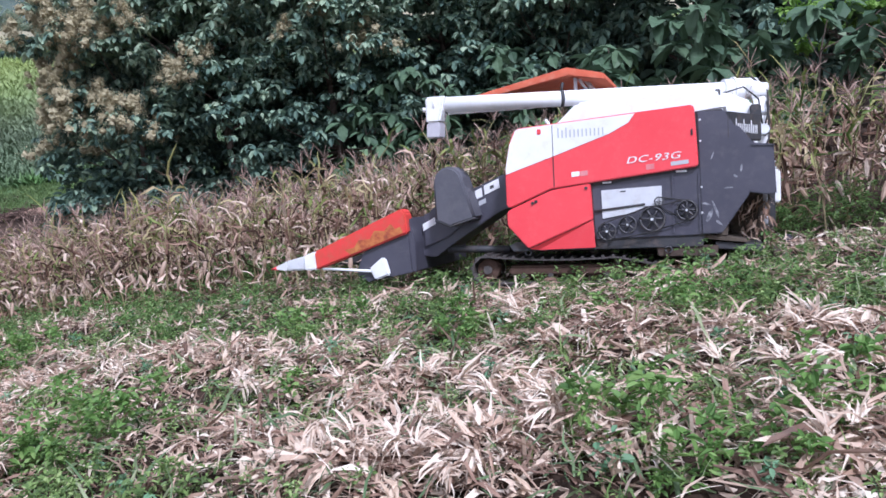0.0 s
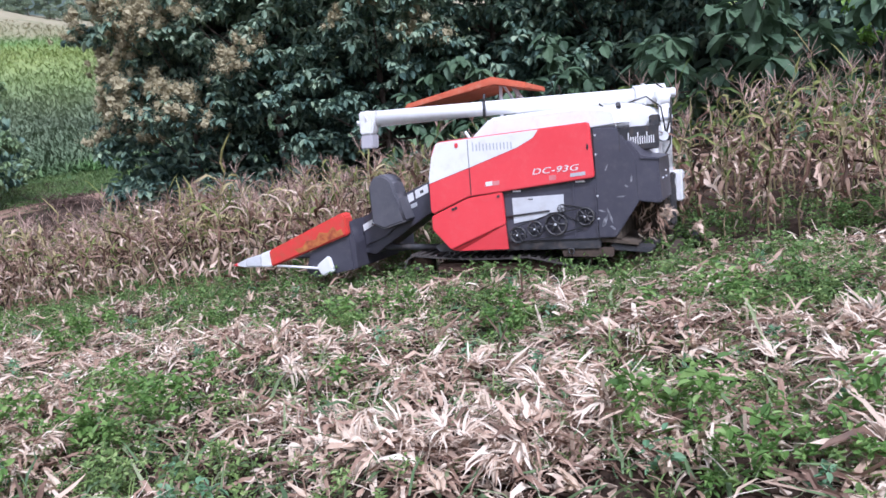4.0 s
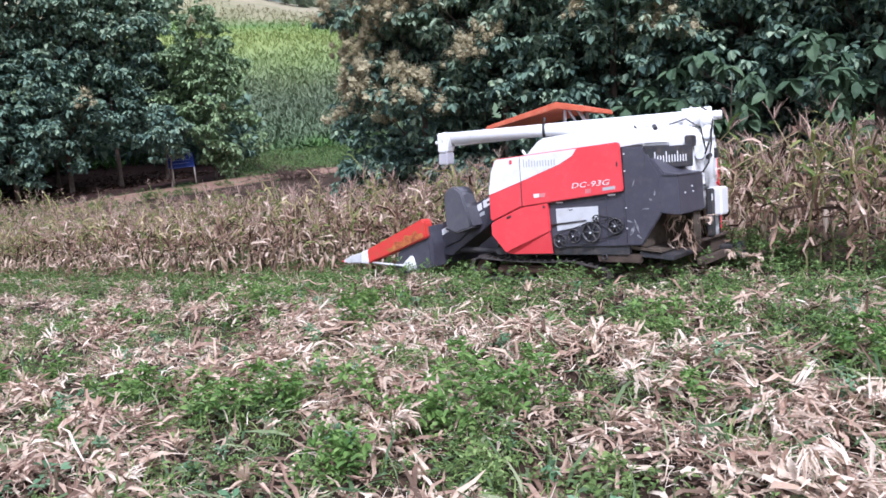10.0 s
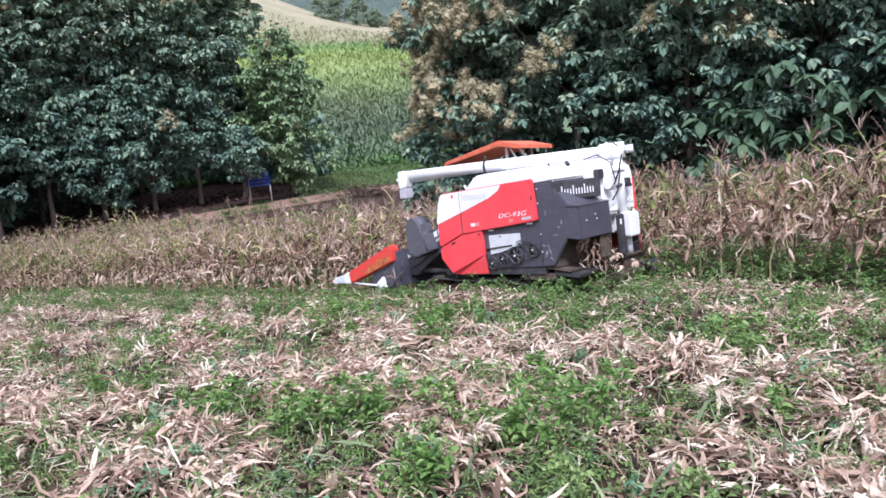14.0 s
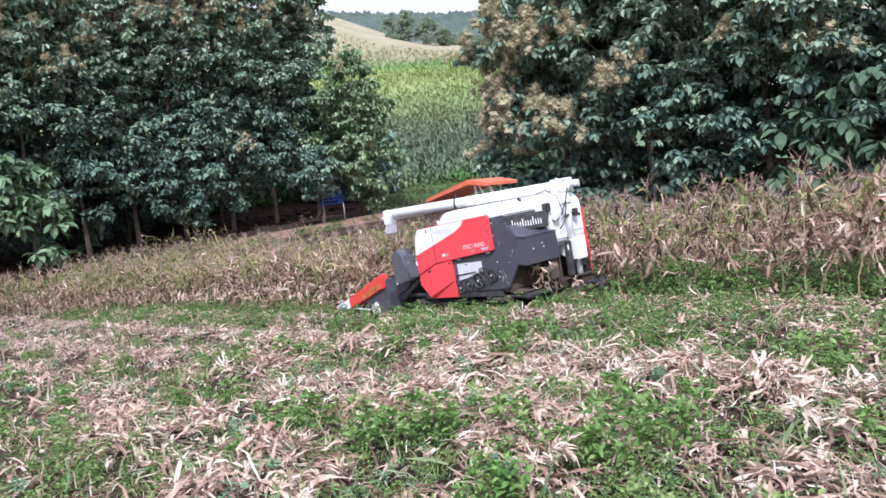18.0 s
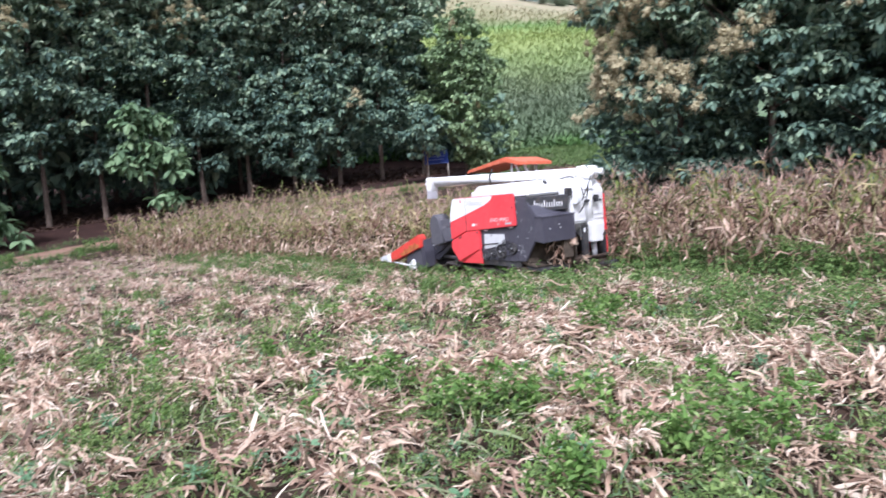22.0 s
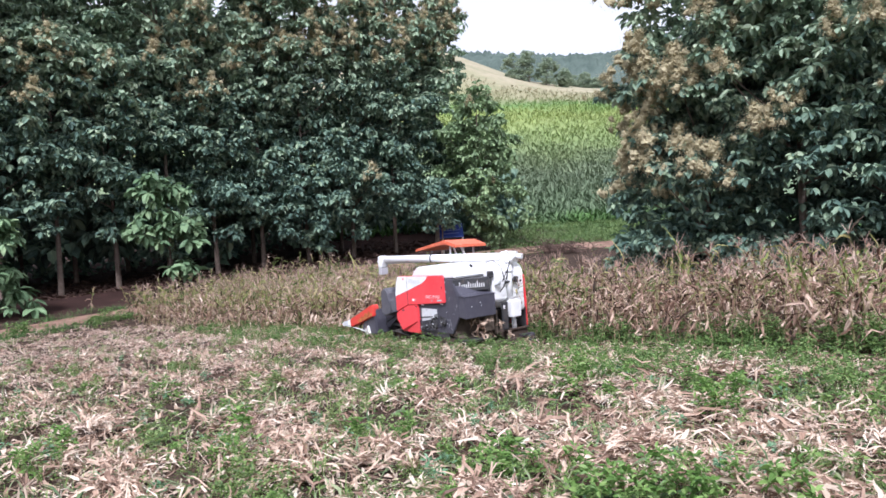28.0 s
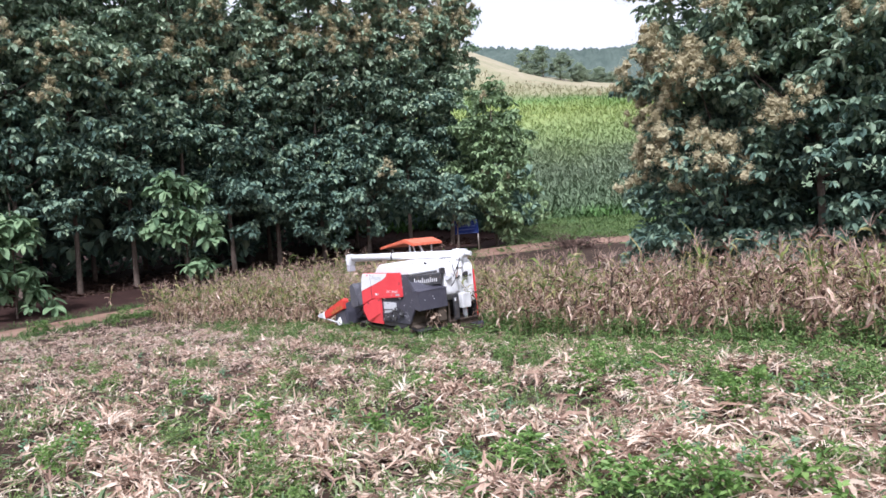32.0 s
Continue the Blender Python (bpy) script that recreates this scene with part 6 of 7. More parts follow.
part("auger_column", rod((-1.90, -0.43, 1.20), (-1.90, -0.43, 2.08), 0.075, 16), WHITE, aug)
part("column_joint", rod((-1.90, -0.43, 1.86), (-1.90, -0.43, 1.91), 0.095, 16), PLATE, aug)
part("column_elbow", pipe([(-1.90, -0.43, 2.05), (-1.89, -0.45, 2.14), (-1.85, -0.56, 2.19), (-1.80, -0.70, 2.20)], 0.09, 14), WHITE, aug)
part("ram", rod((-1.94, -0.28, 1.62), (-1.93, -0.62, 1.70), 0.032, 10), DARK, aug, "dark slewing ram")
part("ram_mount", box(-1.97, -1.90, -0.66, -0.56, 1.60, 1.74, 0.01), DARK, aug)
part("hose", pipe([(-1.93, -0.20, 1.66), (-1.99, -0.30, 1.9), (-1.98, -0.42, 2.12), (-1.90, -0.55, 2.24), (-1.8, -0.5, 2.32)], 0.012, 6), RUBBER, aug)
part("hose", pipe([(-1.92, -0.12, 1.42), (-1.98, -0.20, 1.55), (-1.99, -0.30, 1.80), (-1.97, -0.36, 2.0)], 0.012, 6), RUBBER, aug)
part("hose", pipe([(-1.5, -0.05, 2.1), (-1.72, -0.10, 2.16), (-1.88, -0.22, 2.02), (-1.92, -0.28, 1.70)], 0.010, 6), RUBBER, aug)
part("mirror_cup", rod((-1.93, 0.0, 1.66), (-1.90, -0.12, 1.64), 0.06, 12), PLATE, H)

# rear right: tail lamp post, box, bumper
part("tail_post", box(-2.03, -1.96, -0.25, -0.09, 0.54, 1.19, 0.015), DARK, H, "black tail lamp post")
part("reflector", box(-2.036, -2.031, -0.15, -0.10, 1.03, 1.12, 0.004), STICKER, H, "white reflector")
part("tool_box", box(-2.10, -1.90, -0.60, -0.31, 0.81, 1.20, 0.02), WHITE, H, "white plastic box")
part("filler_pipe", rod((-1.93, -0.50, 0.50), (-1.93, -0.48, 0.82), 0.06, 12), PLATE, H)
part("right_panel", prism([(0.6, 0.5), (0.6, 1.75), (-1.2, 1.78), (-1.84, 1.74), (-1.875, 1.0), (-1.875, 0.52)], -0.975, -0.945, 0.010), RED, H, "red right-hand side cover")
# added filler: keeps the cover's red inside dark below the tank
part("rear_filler", box(-1.87, -1.50, -0.94, -0.90, 0.46, 0.97, 0.006), DARK, H, "dark filler added inside the right-hand cover")
part("bumper", box(-2.08, -1.98, -0.92, 0.40, 0.21, 0.31, 0.01), RUST, H, "grey rear bumper bar")
part("bumper_step", box(-2.12, -1.90, -0.90, -0.60, 0.31, 0.36, 0.01), DARK, H)
part("hitch", rod((-2.08, -0.70, 0.27), (-2.26, -0.78, 0.31), 0.05, 10), RUST, H, "bent grey hitch end")
part("hitch_clamp", box(-2.24, -2.14, -0.86, -0.70, 0.19, 0.40, 0.02), GREY, H)
part("tie_plate", box(-2.0, -1.94, -0.9, 0.10, 0.50, 0.53, 0.004), RUST, H)

# chassis, header
part("chassis_rail", prism([(0.85, 0.47), (0.80, 0.40), (-1.28, 0.41), (-1.30, 0.53), (0.75, 0.51)], 0.86, 0.95, 0.008), DARK, H)
part("rear_frame", prism([(-0.80, 0.42), (-0.82, 0.31), (-1.42, 0.30), (-1.44, 0.42)], 0.82, 0.93, 0.01), RUST, H, "muddy rear frame")
part("rear_deck", prism([(-1.40, 0.46), (-1.42, 0.38), (-1.86, 0.34), (-1.88, 0.40)], 0.10, 0.90, 0.01), DARK, H)
part("chassis_rail", prism([(0.85, 0.47), (0.80, 0.30), (-1.95, 0.30), (-1.95, 0.47)], -0.90, -0.25, 0.01), RUST, H, "muddy frame")
for x in (0.62, -0.93):
    part("tow_ring", pipe([(x + 0.035 * math.cos(q), 0.955, 0.385 + 0.035 * math.sin(q)) for q in np.linspace(0, 6.283, 13)], 0.009, 6), PULLEY, H)
feed = part("feeder_house", prism([(2.16, 0.36), (2.12, 0.62), (1.93, 0.93), (1.00, 1.30), (0.75, 1.32), (0.80, 0.95), (1.05, 0.86), (1.55, 0.56), (1.90, 0.33)], 0.02, 0.62, 0.012), GREY, H, "grey feeder house")
part("feeder_plate", prism([(2.02, 0.46), (2.02, 0.86), (1.86, 0.92), (1.60, 0.98), (1.42, 0.80), (1.70, 0.58)], 0.625, 0.66, 0.008), GREY, feed)
part("data_label", prism([(2.03, 0.66), (1.86, 0.745), (1.87, 0.83), (2.04, 0.745)], 0.662, 0.666), STICKER, feed, "white label")
part("data_label", prism([(1.335, 1.02), (1.25, 1.055), (1.26, 1.16), (1.345, 1.125)], 0.624, 0.63), STICKER, feed, "white label")
part("data_label", prism([(1.22, 1.07), (1.03, 1.15), (1.04, 1.26), (1.23, 1.18)], 0.624, 0.63), STICKER, feed, "white label")
part("label_mark", prism([(1.15, 1.135), (1.10, 1.155), (1.105, 1.19), (1.155, 1.17)], 0.631, 0.633), DARK, feed)
part("data_label", prism([(1.30, 0.94), (1.21, 0.975), (1.215, 1.03), (1.305, 0.995)], 0.624, 0.63), INK, feed)
arc = [(1.765, 0.78)] + [(1.585 + 0.19 * math.cos(q), 1.23 + 0.20 * math.sin(q)) for q in np.linspace(0.05, 2.6, 9)] + [(1.36, 1.14), (1.255, 0.80), (1.58, 0.705)]
cover = prism(arc, 0.58, 0.92, 0.085, 5)
for face in cover.faces:
    face.smooth = len(face.verts) == 4 and face.calc_area() < 0.02
part("belt_cover", cover, PLASTIC, H, "rounded grey plastic belt cover")
part("cover_lip", pipe([(1.765, 0.91, 0.79), (1.58, 0.91, 0.715), (1.26, 0.91, 0.81)], 0.012, 6), DARK, H)
part("lift_ram", rod((0.95, 0.55, 0.40), (1.75, 0.55, 0.42), 0.045, 10), DARK, H)
part("header_case", prism([(2.32, 0.80), (2.12, 0.84), (2.05, 0.55), (2.05, 0.18), (2.40, 0.12), (2.42, 0.40)], -0.95, 0.90, 0.012), GREY, H, "grey corn header casing")
part("header_side", prism([(2.76, 0.42), (2.14, 0.72), (2.10, 0.17), (2.70, 0.06), (2.86, 0.15)], 0.88, 0.925, 0.008), GREY, H, "dark grey header side plate")
snout = part("snout", prism([(3.42, 0.455), (2.18, 0.955), (2.13, 0.90), (2.11, 0.655), (3.40, 0.225)], 0.78, 0.985, 0.02), DIRT_RED, H, "red gathering snout with scraped paint")
part("worn_patch", prism([(2.17, 0.665), (2.20, 0.74), (2.27, 0.71), (2.33, 0.775), (2.42, 0.69), (2.55, 0.70), (2.62, 0.60), (2.78, 0.585), (2.84, 0.50), (2.98, 0.47), (2.90, 0.415), (2.70, 0.475), (2.50, 0.545)], 0.984, 0.9875), OCHRE, snout, "ochre primer showing through scratches")
part("snout_collar", prism([(3.575, 0.41), (3.41, 0.462), (3.40, 0.222), (3.58, 0.22)], 0.785, 0.98, 0.018), WHITE, snout)
part("snout_nose", prism([(3.86, 0.34), (3.57, 0.405), (3.57, 0.222), (3.86, 0.215)], 0.80, 0.965, 0.02), PLATE, snout)
bm = bmesh.new()
ring = [bm.verts.new(p) for p in ((3.855, 0.81, 0.22), (3.855, 0.955, 0.22), (3.855, 0.955, 0.335), (3.855, 0.81, 0.335))]
tip = bm.verts.new((4.13, 0.885, 0.235))
bm.faces.new(ring)
for i in range(4):
    bm.faces.new((ring[i], ring[(i + 1) % 4], tip))
bmesh.ops.recalc_face_normals(bm, faces=bm.faces)
part("snout_tip", bm, STICKER, snout, "white pointed tip")
part("tip_cap", rod((4.04, 0.885, 0.245), (4.135, 0.885, 0.235), 0.03, 8, 0.004), RED, snout)
part("skid_rod", rod((3.32, 0.95, 0.235), (2.62, 0.965, 0.20), 0.018, 8), STICKER, H, "white skid rod")
part("skid_boot", prism([(2.66, 0.23), (2.47, 0.372), (2.43, 0.36), (2.37, 0.15), (2.58, 0.085)], 0.925, 0.985, 0.02), STICKER, H, "white plastic boot")
part("row_divider", prism([(3.55, 0.22), (2.35, 0.62), (2.3, 0.2)], 0.10, 0.26, 0.03), DARK, H)
part("row_divider", prism([(3.55, 0.22), (2.35, 0.62), (2.3, 0.2)], -0.62, -0.46, 0.03), DARK, H)

# canopy over the driver's place
bm = bmesh.new()
prof = [(1.66, 2.30), (1.65, 2.36), (0.34, 2.615), (-0.12, 2.50), (-0.13, 2.43), (0.30, 2.50)]
add(bm, prism(prof, -1.22, -0.22, 0.008))
for v in bm.verts:
    v.co.z += 0.04 * (v.co.y + 0.22)
can = part("canopy", bm, ORANGE, H, "orange sloping sun canopy")
part("canopy_edge", prism([(1.67, 2.285), (1.665, 2.33), (0.34, 2.575), (-0.13, 2.46), (-0.14, 2.42), (0.32, 2.515)], -0.235, -0.205, 0.004), ORANGE, can)
for x, y in ((0.28, -0.35), (0.28, -1.1)):
    part("canopy_post", rod((x, y, 1.70), (x - 0.02, y, 2.54 + 0.04 * (y + 0.22)), 0.025, 10), PLATE, can)
part("canopy_brace", rod((0.05, -0.40, 2.20), (0.27, -0.40, 2.55), 0.02, 8), PLATE, can)
part("canopy_brace", rod((-0.02, -0.60, 2.20), (0.20, -0.60, 2.52), 0.03, 8), PLATE, can)

# tracks: round the front sprocket, over a top roller and down to the rear idler
def loop_line():
    """The track's side view: front sprocket, flat ground run, low rear idler, sloping return, as even points."""
    pts = [(FRONT[0] + FRONT[2] * math.cos(a), FRONT[1] + FRONT[2] * math.sin(a)) for a in np.linspace(math.pi / 2, -math.pi / 2, 24)]
    pts += [(x, 0.02) for x in np.linspace(FRONT[0] - 0.1, REAR[0] + 0.05, 20)]
    pts += [(REAR[0] + REAR[2] * math.cos(a), REAR[1] + REAR[2] * math.sin(a)) for a in np.linspace(-math.pi / 2, -math.pi * 1.42, 18)]
    pts += [(ROLLER[0] - 0.03, ROLLER[1] + ROLLER[2] - 0.005), (ROLLER[0] + 0.05, ROLLER[1] + ROLLER[2])]
    q = np.linspace(0.12, 0.88, 8)
    pts += [(ROLLER[0] + (FRONT[0] - ROLLER[0]) * f, ROLLER[1] + ROLLER[2] + (FRONT[1] + FRONT[2] - ROLLER[1] - ROLLER[2]) * f - 0.03 * math.sin(math.pi * f)) for f in q]
    p = np.array(pts + pts[:1])
    d = np.concatenate([[0], np.cumsum(np.hypot(*np.diff(p, axis=0).T))])
    return p, d


FRONT, REAR, ROLLER = (1.16, 0.18, 0.16), (-0.84, 0.115, 0.095), (-0.37, 0.25, 0.06)
LOOP_P, LOOP_D = loop_line()
LOOP = LOOP_D[-1]


def track_pose(s, side):
    """Pose of a track link s metres round the loop."""
    s = (-s) % LOOP
    x, z = np.interp(s, LOOP_D, LOOP_P[:, 0]), np.interp(s, LOOP_D, LOOP_P[:, 1])
    a, b = (s - 0.04) % LOOP, (s + 0.04) % LOOP
    dx = np.interp(b, LOOP_D, LOOP_P[:, 0]) - np.interp(a, LOOP_D, LOOP_P[:, 0])
    dz = np.interp(b, LOOP_D, LOOP_P[:, 1]) - np.interp(a, LOOP_D, LOOP_P[:, 1])
    return pose(float(x), side * 0.675, float(z), 0, -math.degrees(math.atan2(dz, dx)), 0)


LINKS = []
link_bm = box(-0.058, 0.058, -0.24, 0.24, -0.012, 0.008, 0.004)
add(link_bm, box(-0.018, 0.018, -0.24, 0.24, 0.005, 0.034, 0.006))
LINK_ME = bpy.data.meshes.new("track_link")
link_bm.to_mesh(LINK_ME)
link_bm.free()
LINK_ME.materials.append(TRACK)
COUNT = int(LOOP / 0.1145)
for sd in (1, -1):
    for k in range(COUNT):
        ob = link("track_link", LINK_ME, H)
        ob["side"] = sd
        ob.matrix_basis = track_pose(k * LOOP / COUNT, sd)
        LINKS.append((ob, k * LOOP / COUNT))
    for x, z, rad in ((FRONT[0], FRONT[1], 0.13), (REAR[0], REAR[1], 0.078), (0.72, 0.11, 0.075), (0.40, 0.11, 0.075), (0.08, 0.11, 0.075), (-0.24, 0.11, 0.075), (-0.56, 0.11, 0.075), (ROLLER[0], ROLLER[1], 0.058)):
        w = part("track_wheel", rod((x, sd * 0.675 - 0.14, z), (x, sd * 0.675 + 0.14, z), rad, 18), MUD, H, "mud-caked track wheel")
        part("wheel_hub", rod((x, sd * 0.675 - 0.17, z), (x, sd * 0.675 + 0.17, z), rad * 0.4, 10), TRACK, w)
        if rad > 0.11:
            for q in np.arange(9) * 2 * math.pi / 9:
                c, e = math.cos(q), math.sin(q)
                part("sprocket_tooth", rod((x + c * 0.11, sd * 0.675, z + e * 0.11), (x + c * 0.155, sd * 0.675, z + e * 0.155), 0.022, 6, 0.012), TRACK, w)
    part("track_frame", box(-0.80, 0.90, sd * 0.675 - 0.12, sd * 0.675 + 0.17, 0.10, 0.225, 0.03), MUD, H, "frame caked with red-brown mud")

# husks thrown out at the rear
CHAFF = []
rr = np.random.default_rng(31)
chaff_kinds = []
for k in range(5):
    n = 11
    v, f = strips(np.zeros((n, 3)), rr.uniform(0, 6.28, n), rr.normal(-0.2, 0.9, n), rr.uniform(0.05, 0.17, n), rr.uniform(0.015, 0.05, n), rr.uniform(0.2, 2.4, n), rr.normal(0, 1.5, n), 4, (0.6, 1, 0.9, 0.8, 0.2), 0.3, 0.10)
    v = v.reshape(n, 10, 3)
    keep = np.concatenate([v[0, :2], v[:, 2:].reshape(-1, 3)])
    q, w = np.divmod(f, 10)
    f = np.where(w < 2, w, 2 + q * 8 + w - 2)
    chaff_kinds.append(npmesh("husk_shred", keep, f, HUSK))
for k in range(285):
    t0 = 0.2 + 31.6 * k / 285 + rr.uniform(0, 0.15)
    ob = new("husk_shred", chaff_kinds[k % 5])
    tagged(ob, "pale husk shreds thrown from the harvester's rear", "husk", "husks thrown out behind")
    y = rr.uniform(0.15, 0.8)
    start = pose(-1.0, 0.45, 0.85, 0, 0, rr.uniform(0, 80))
    out = pose(-1.80 - rr.uniform(0, 0.16), y, rr.uniform(0.72, 0.92), rr.uniform(-30, 30), rr.uniform(-30, 30), rr.uniform(0, 80))
    land = pose(-2.1 - rr.uniform(0, 0.5), y + rr.uniform(-0.2, 0.4), 0, rr.uniform(-15, 15), rr.uniform(-15, 15), rr.uniform(0, 80))
    CHAFF.append((ob, t0, start, out, land))


# ---- beyond the track: verge, hill crops, far woods, sign, brush ----
def build_verge():
    r = np.random.default_rng(51)
    c = smooth_line(ROAD_LINE, 400)
    t = np.gradient(c, axis=0)
    t /= np.linalg.norm(t, axis=1)[:, None]
    n = 5000
    k = r.integers(40, 390, n)
    side = np.where(r.random(n) < 0.5, 1, -1)
    off = side * (1.25 + 0.5 * soft_noise(c[k, 0], c[k, 1], 0.8, 1.0) + np.abs(r.normal(0, 1.1, n)))
    x, y = c[k, 0] - t[k, 1] * off, c[k, 1] + t[k, 0] * off
    keep = (soft_noise(x, y, 0.5, 3.0) + r.normal(0, 0.3, n) > -0.1)
    x, y, n = x[keep], y[keep], keep.sum()
    per = 4
    q = np.repeat(np.arange(n), per)
    m = len(q)
    base = np.stack([x[q] + r.normal(0, 0.12, m), y[q] + r.normal(0, 0.12, m), terrain(x[q], y[q])], -1)
    a = strips(base, r.uniform(0, 6.28, m), r.uniform(0.6, 1.5, m), r.uniform(0.08, 0.45, m) * (1 + 0.6 * soft_noise(x[q], y[q], 0.7, 5.0)), r.uniform(0.012, 0.03, m), r.uniform(0.2, 1.4, m), r.normal(0, 0.6, m), 3, (1, 0.9, 0.6, 0.1))
    tagged(new("verge_grass", npmesh("verge_grass", *a, GRASS)), "rank green grass along the farm track", "grass", kind="stuff")


def sector(r, n, s0, s1, y0=14, y1=46):
    """Places on the hill between two distances, as seen between the trees."""
    s = np.sqrt(r.uniform(s0**2, s1**2, n))
    a = np.radians(r.uniform(y0, y1, n))
    return -s * np.sin(a), s * np.cos(a)


def build_hill_crops():
    r = np.random.default_rng(52)
    for name, n, s0, s1, mat, size, label in (("hill_grass", 14000, 66, 84, HILL_GRASS, 0.5, "bright green grass at the foot of the hill"), ("hill_corn", 12000, 83, 140, HILL_LEAF, 1.4, "grey-green corn growing on the lower hillside"), ("hill_crop_light", 18000, 135, 310, HILL_LEAF, 1.5, "yellow-green crop higher on the hill, drying towards the crest")):
        x, y = sector(r, n, s0, s1)
        k = (road_side(x, y) > 2.2) & ((s0 > 80) | (np.arctan2(-x, y) < 0.56)) & (soft_noise(x, y, 0.05, 2.0) + r.normal(0, 0.5, n) > -0.9)
        k &= r.random(n) < np.clip((315 - np.hypot(x, y)) / 110, 0, 1)
        x, y = x[k], y[k]
        per = 5
        q = np.repeat(np.arange(len(x)), per)
        m = len(q)
        base = np.stack([x[q] + r.normal(0, 0.1, m), y[q] + r.normal(0, 0.1, m), terrain(x[q], y[q]) + r.random(m) * size * 0.3], -1)
        a = strips(base, r.uniform(0, 6.28, m), r.uniform(0.6, 1.5, m), size * r.uniform(0.5, 0.9, m), size * r.uniform(0.07, 0.16, m), r.uniform(0.3, 1.6, m), r.normal(0, 0.6, m), 2, (1, 0.8, 0.1))
        tagged(new(name, npmesh(name, *a, mat)), label, "crop", kind="stuff")


def build_far_trees():
    r = np.random.default_rng(53)
    spots = [(-179, 318, 13), (-172, 319, 15), (-165, 322, 14), (-160, 330, 9), (-172, 364, 8), (-167, 366, 9), (-161, 368, 7)]
    for k, (x, y, h) in enumerate(spots):
        make_tree("hill_tree", x, y, lumps(r, h, -1.5, h * 0.40, 12), h * 0.7, 0.3, 900, 7, 0.62, HAZED_TREE, "round grey-green tree on the crest of the hill, paled with painted haze", 8, 0, 1, 500 + k, "trees on the hill", sink=0.5)
    # wooded ridge behind: the top of the canopy, tree beside tree
    ss, aa = np.linspace(640, 900, 60), np.radians(np.linspace(6, 58, 620))
    S, A = np.meshgrid(ss, aa, indexing="ij")
    X, Y = -S * np.sin(A), S * np.cos(A)
    rise = np.clip((S - 640) / 60, 0, 1)
    tops = 4.5 * np.abs(soft_noise(X, Y, 0.13, 1.0)) + 3.0 * np.abs(soft_noise(X, Y, 0.31, 4.0)) + 3.5 * soft_noise(X, Y, 0.012, 2.0)
    Z = terrain(X, Y) + rise * ((24 + np.interp(np.degrees(A), [20, 24, 32, 40], [6, 6, 16, 20])) * np.sin(np.pi * np.clip((S - 640) / 300, 0, 1)) + 3 + tops)
    i, j = np.meshgrid(np.arange(59), np.arange(619), indexing="ij")
    k = (i * 620 + j).ravel()
    f = np.stack([k, k + 1, k + 621, k + 620], -1)
    tagged(new("far_woods", npmesh("far_woods", np.stack([X, Y, Z], -1).reshape(-1, 3), f, RIDGE)), "dark woods on the far ridge, haze mixed into the colour", "woods", kind="stuff")


def build_sign():
    root = new("sign_board")
    x, y = -37.9, 52.6
    root.matrix_basis = pose(x, y, float(terrain(x, y)) + 0.2, 0, -2, 37)
    for dx in (-0.72, 0.88):
        part("post", rod((dx, 0, -0.2), (dx + 0.02, 0, 1.9), 0.055, 10), POST, root, "weathered grey wooden post")
    board = part("board", box(-0.95, 0.95, -0.09, -0.06, 1.25, 2.35, 0.01), BLUE, root, "faded blue board")
    part("border", box(-0.93, 0.93, -0.094, -0.091, 1.29, 1.33, 0), PALE_BLUE, board)
    part("border", box(-0.93, 0.93, -0.094, -0.091, 2.27, 2.31, 0), PALE_BLUE, board)
    for k, w in enumerate((0.5, 0.7, 0.6)):
        part("text_line", box(-w, w, -0.094, -0.091, 2.08 - 0.25 * k, 2.13 - 0.25 * k, 0), PALE_BLUE, board)
    tagged(root, "faded blue notice board on two wooden posts beside the track", "sign")


def build_brush():
    r = np.random.default_rng(54)
    root = new("brush_heap")
    x, y = -29.6, 55.0
    root.location = (x, y, float(terrain(x, y)))
    out = []
    for k in range(260):
        b = np.array([r.normal(0, 1.5), r.normal(0, 0.6), abs(r.normal(0.3, 0.35))])
        d = r.normal(0, 1, 3) * np.array([1, 0.8, 0.45])
        d *= r.uniform(0.5, 1.4) / np.linalg.norm(d)
        q = np.linspace(0, 1, 4)[:, None]
        out.append(tube(b + d * q + r.normal(0, 0.05, (4, 3)), [0.03, 0.024, 0.018, 0.008], 5))
    v, f = merge(out)
    v[:, 2] = np.maximum(v[:, 2], 0.0)
    ob = link("brushwood", npmesh("brushwood", v, f, TWIG), root)
    ob["kind"] = "stuff"
    tagged(root, "heap of dead brown brushwood beside the track", "brushwood")


HILL_GRASS = foliage("hill_grass", [(0.0, (0.06, 0.10, 0.035)), (0.5, (0.12, 0.185, 0.06)), (1.0, (0.21, 0.28, 0.10))], 0.6, 0.3, 0.3)
# greyed woodland green, with the ridge's haze mixed into its base colour
RIDGE = surface("hazed_ridge_woods", [(0.3, (0.06, 0.083, 0.072)), (0.55, (0.092, 0.12, 0.103)), (0.75, (0.125, 0.157, 0.135))], 0.06, (0.95, 1.0), spec=0.05, bump=0.6, bump_scale=0.15)
POST = surface("post_wood", [(0.3, (0.32, 0.28, 0.24)), (0.7, (0.46, 0.42, 0.37))], 8, (0.8, 0.95))
BLUE = surface("blue_paint", [(0.3, (0.012, 0.025, 0.13)), (0.7, (0.022, 0.042, 0.18))], 3, (0.75, 0.9), spec=0.2)
PALE_BLUE = surface("pale_paint", [(0.3, (0.07, 0.10, 0.26)), (0.7, (0.10, 0.13, 0.30))], 3, (0.5, 0.7))
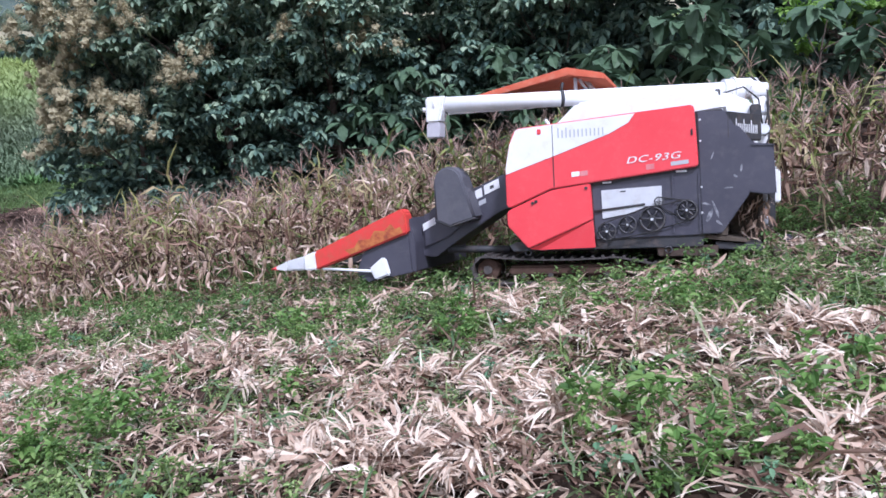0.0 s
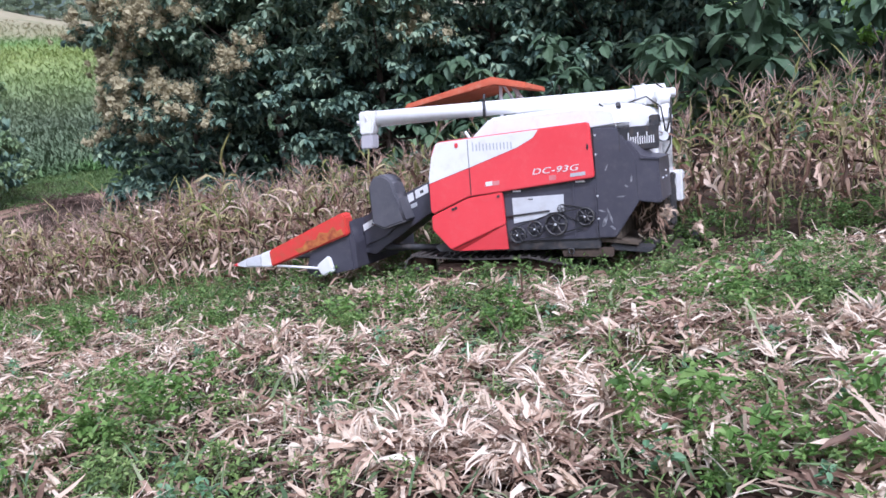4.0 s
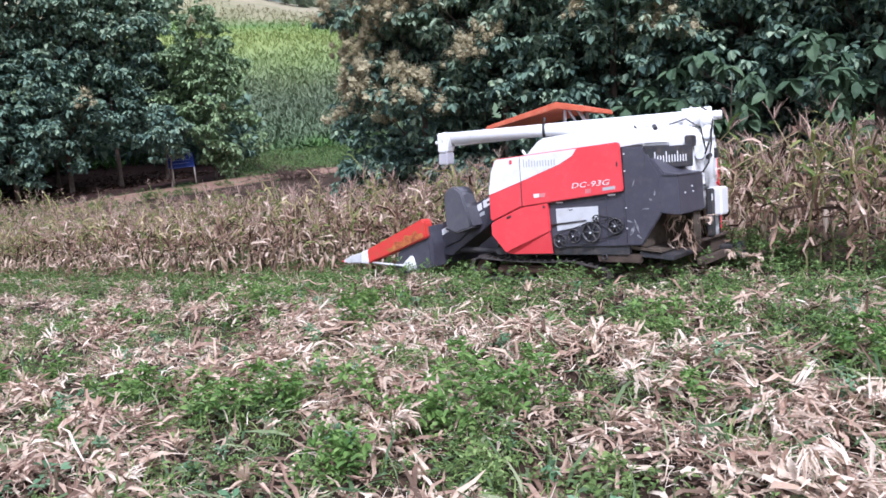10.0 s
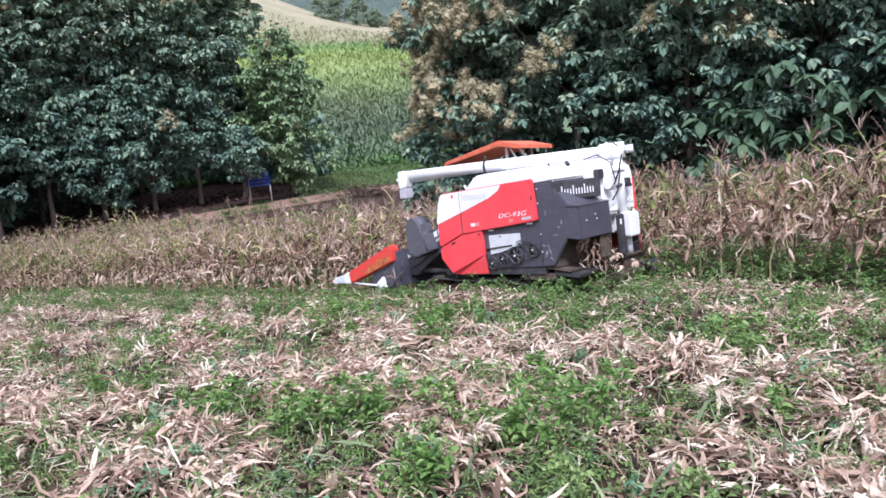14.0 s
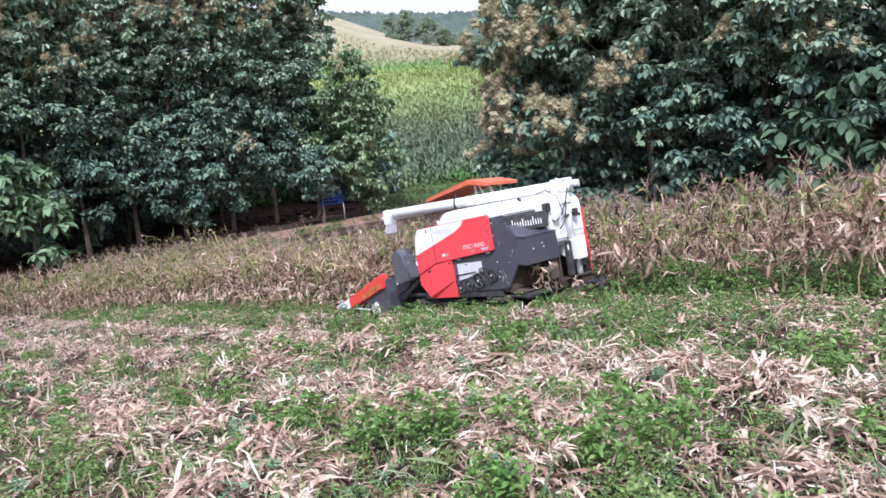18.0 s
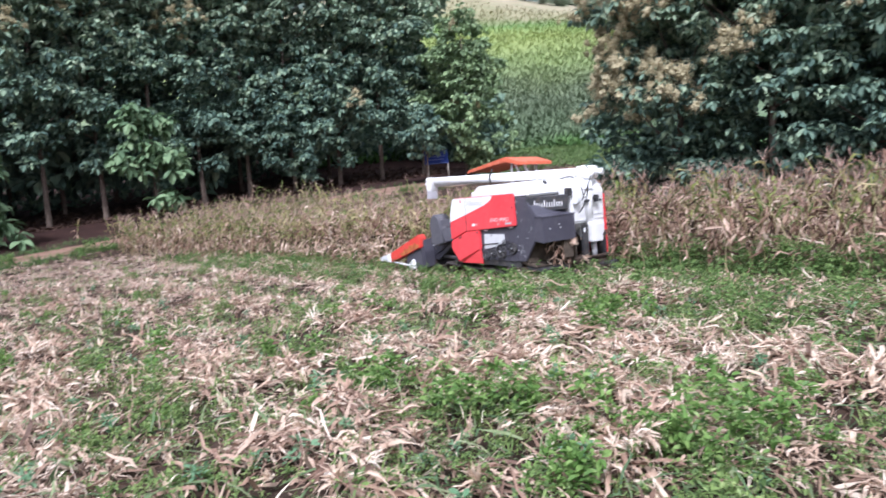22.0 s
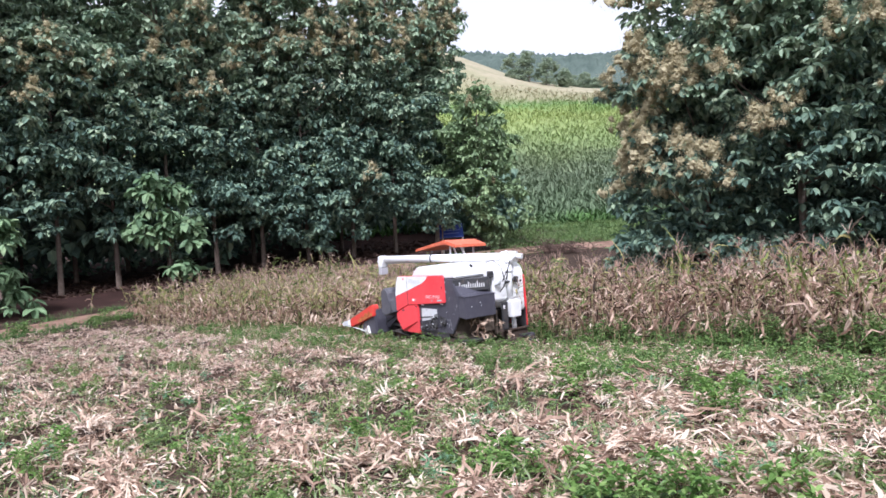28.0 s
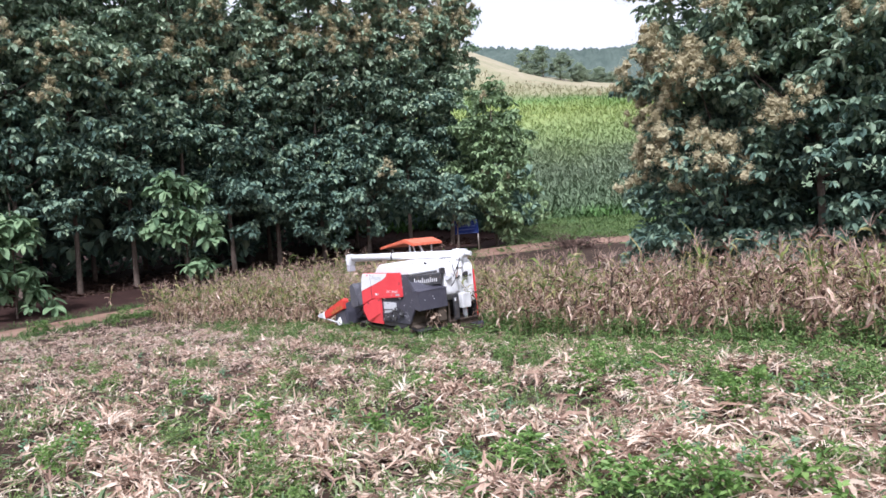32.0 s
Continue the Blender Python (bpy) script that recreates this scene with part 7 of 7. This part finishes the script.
TWIG = surface("dead_twig", [(0.3, (0.06, 0.036, 0.028)), (0.7, (0.14, 0.09, 0.07))], 5, (0.85, 0.95))
build_verge()
build_hill_crops()
build_far_trees()
build_sign()
build_brush()


# ---- motion ----
def trail_pose(t):
    i = max(0, min(len(TRAIL) - 2, sum(1 for row in TRAIL if row[0] <= t) - 1))
    a, b = TRAIL[i], TRAIL[i + 1]
    f = (t - a[0]) / (b[0] - a[0])
    x, y, z, r, p, w = (a[k] + (b[k] - a[k]) * f for k in range(1, 7))
    return pose(x, y, z, r, p, w)


def motions():
    walk(harvester, [(t, pose(x, y, z, r, p, w)) for t, x, y, z, r, p, w in TRAIL])
    # the rolls of the header pull each stalk down as they reach it
    times = np.array([row[0] for row in TRAIL])
    for ob, m, u in SWATH:
        t = float(np.interp(u - 2.75, TRAIL_UV[:, 0], times, -1, 40))
        rows = [(0.0, m)]
        if t < 31.9:
            t = max(0.1, t)
            rows += [(t, m), (t + 0.45, Matrix.Translation((0.25, -0.1, -0.7)) @ m @ pose(0, 0, 0, 12, 0, 0)), (t + 1.0, Matrix.Translation((0.4, -0.2, -2.4)) @ m @ pose(0, 0, 0, 16, 0, 0))]
        rows.append((max(33.5, rows[-1][0] + 0.5), rows[-1][1]))
        walk(ob, rows)
    # chopped husks leave the rear and fall to the ground
    for ob, t0, start, out, land in CHAFF:
        rows = [(t, trail_pose(t) @ start) for t in np.arange(0, t0 - 0.2, 1.0)] + [(t0, trail_pose(t0) @ start)]
        home = trail_pose(t0)
        mid = home @ out
        end = home @ land
        p = end.translation
        end.translation = (p.x, p.y, float(ground_z(p.x, p.y)) + 0.05)
        rows += [(t0 + 0.15, mid), (t0 + 0.65, end), (33.5, end)]
        walk(ob, rows)
    for ob, base, rate in PULLEYS:
        walk(ob, [(k * 0.25, base @ pose(0, 0, 0, 0, rate * k, 0)) for k in range(0, 131)])
    for ob, phase in LINKS:
        rows = []
        for k in range(0, 82):
            t = k * 0.4
            rows.append((t, track_pose(phase - float(np.interp(t, times, TRAIL_UV[:, 0])), ob["side"])))
        walk(ob, rows)


motions()
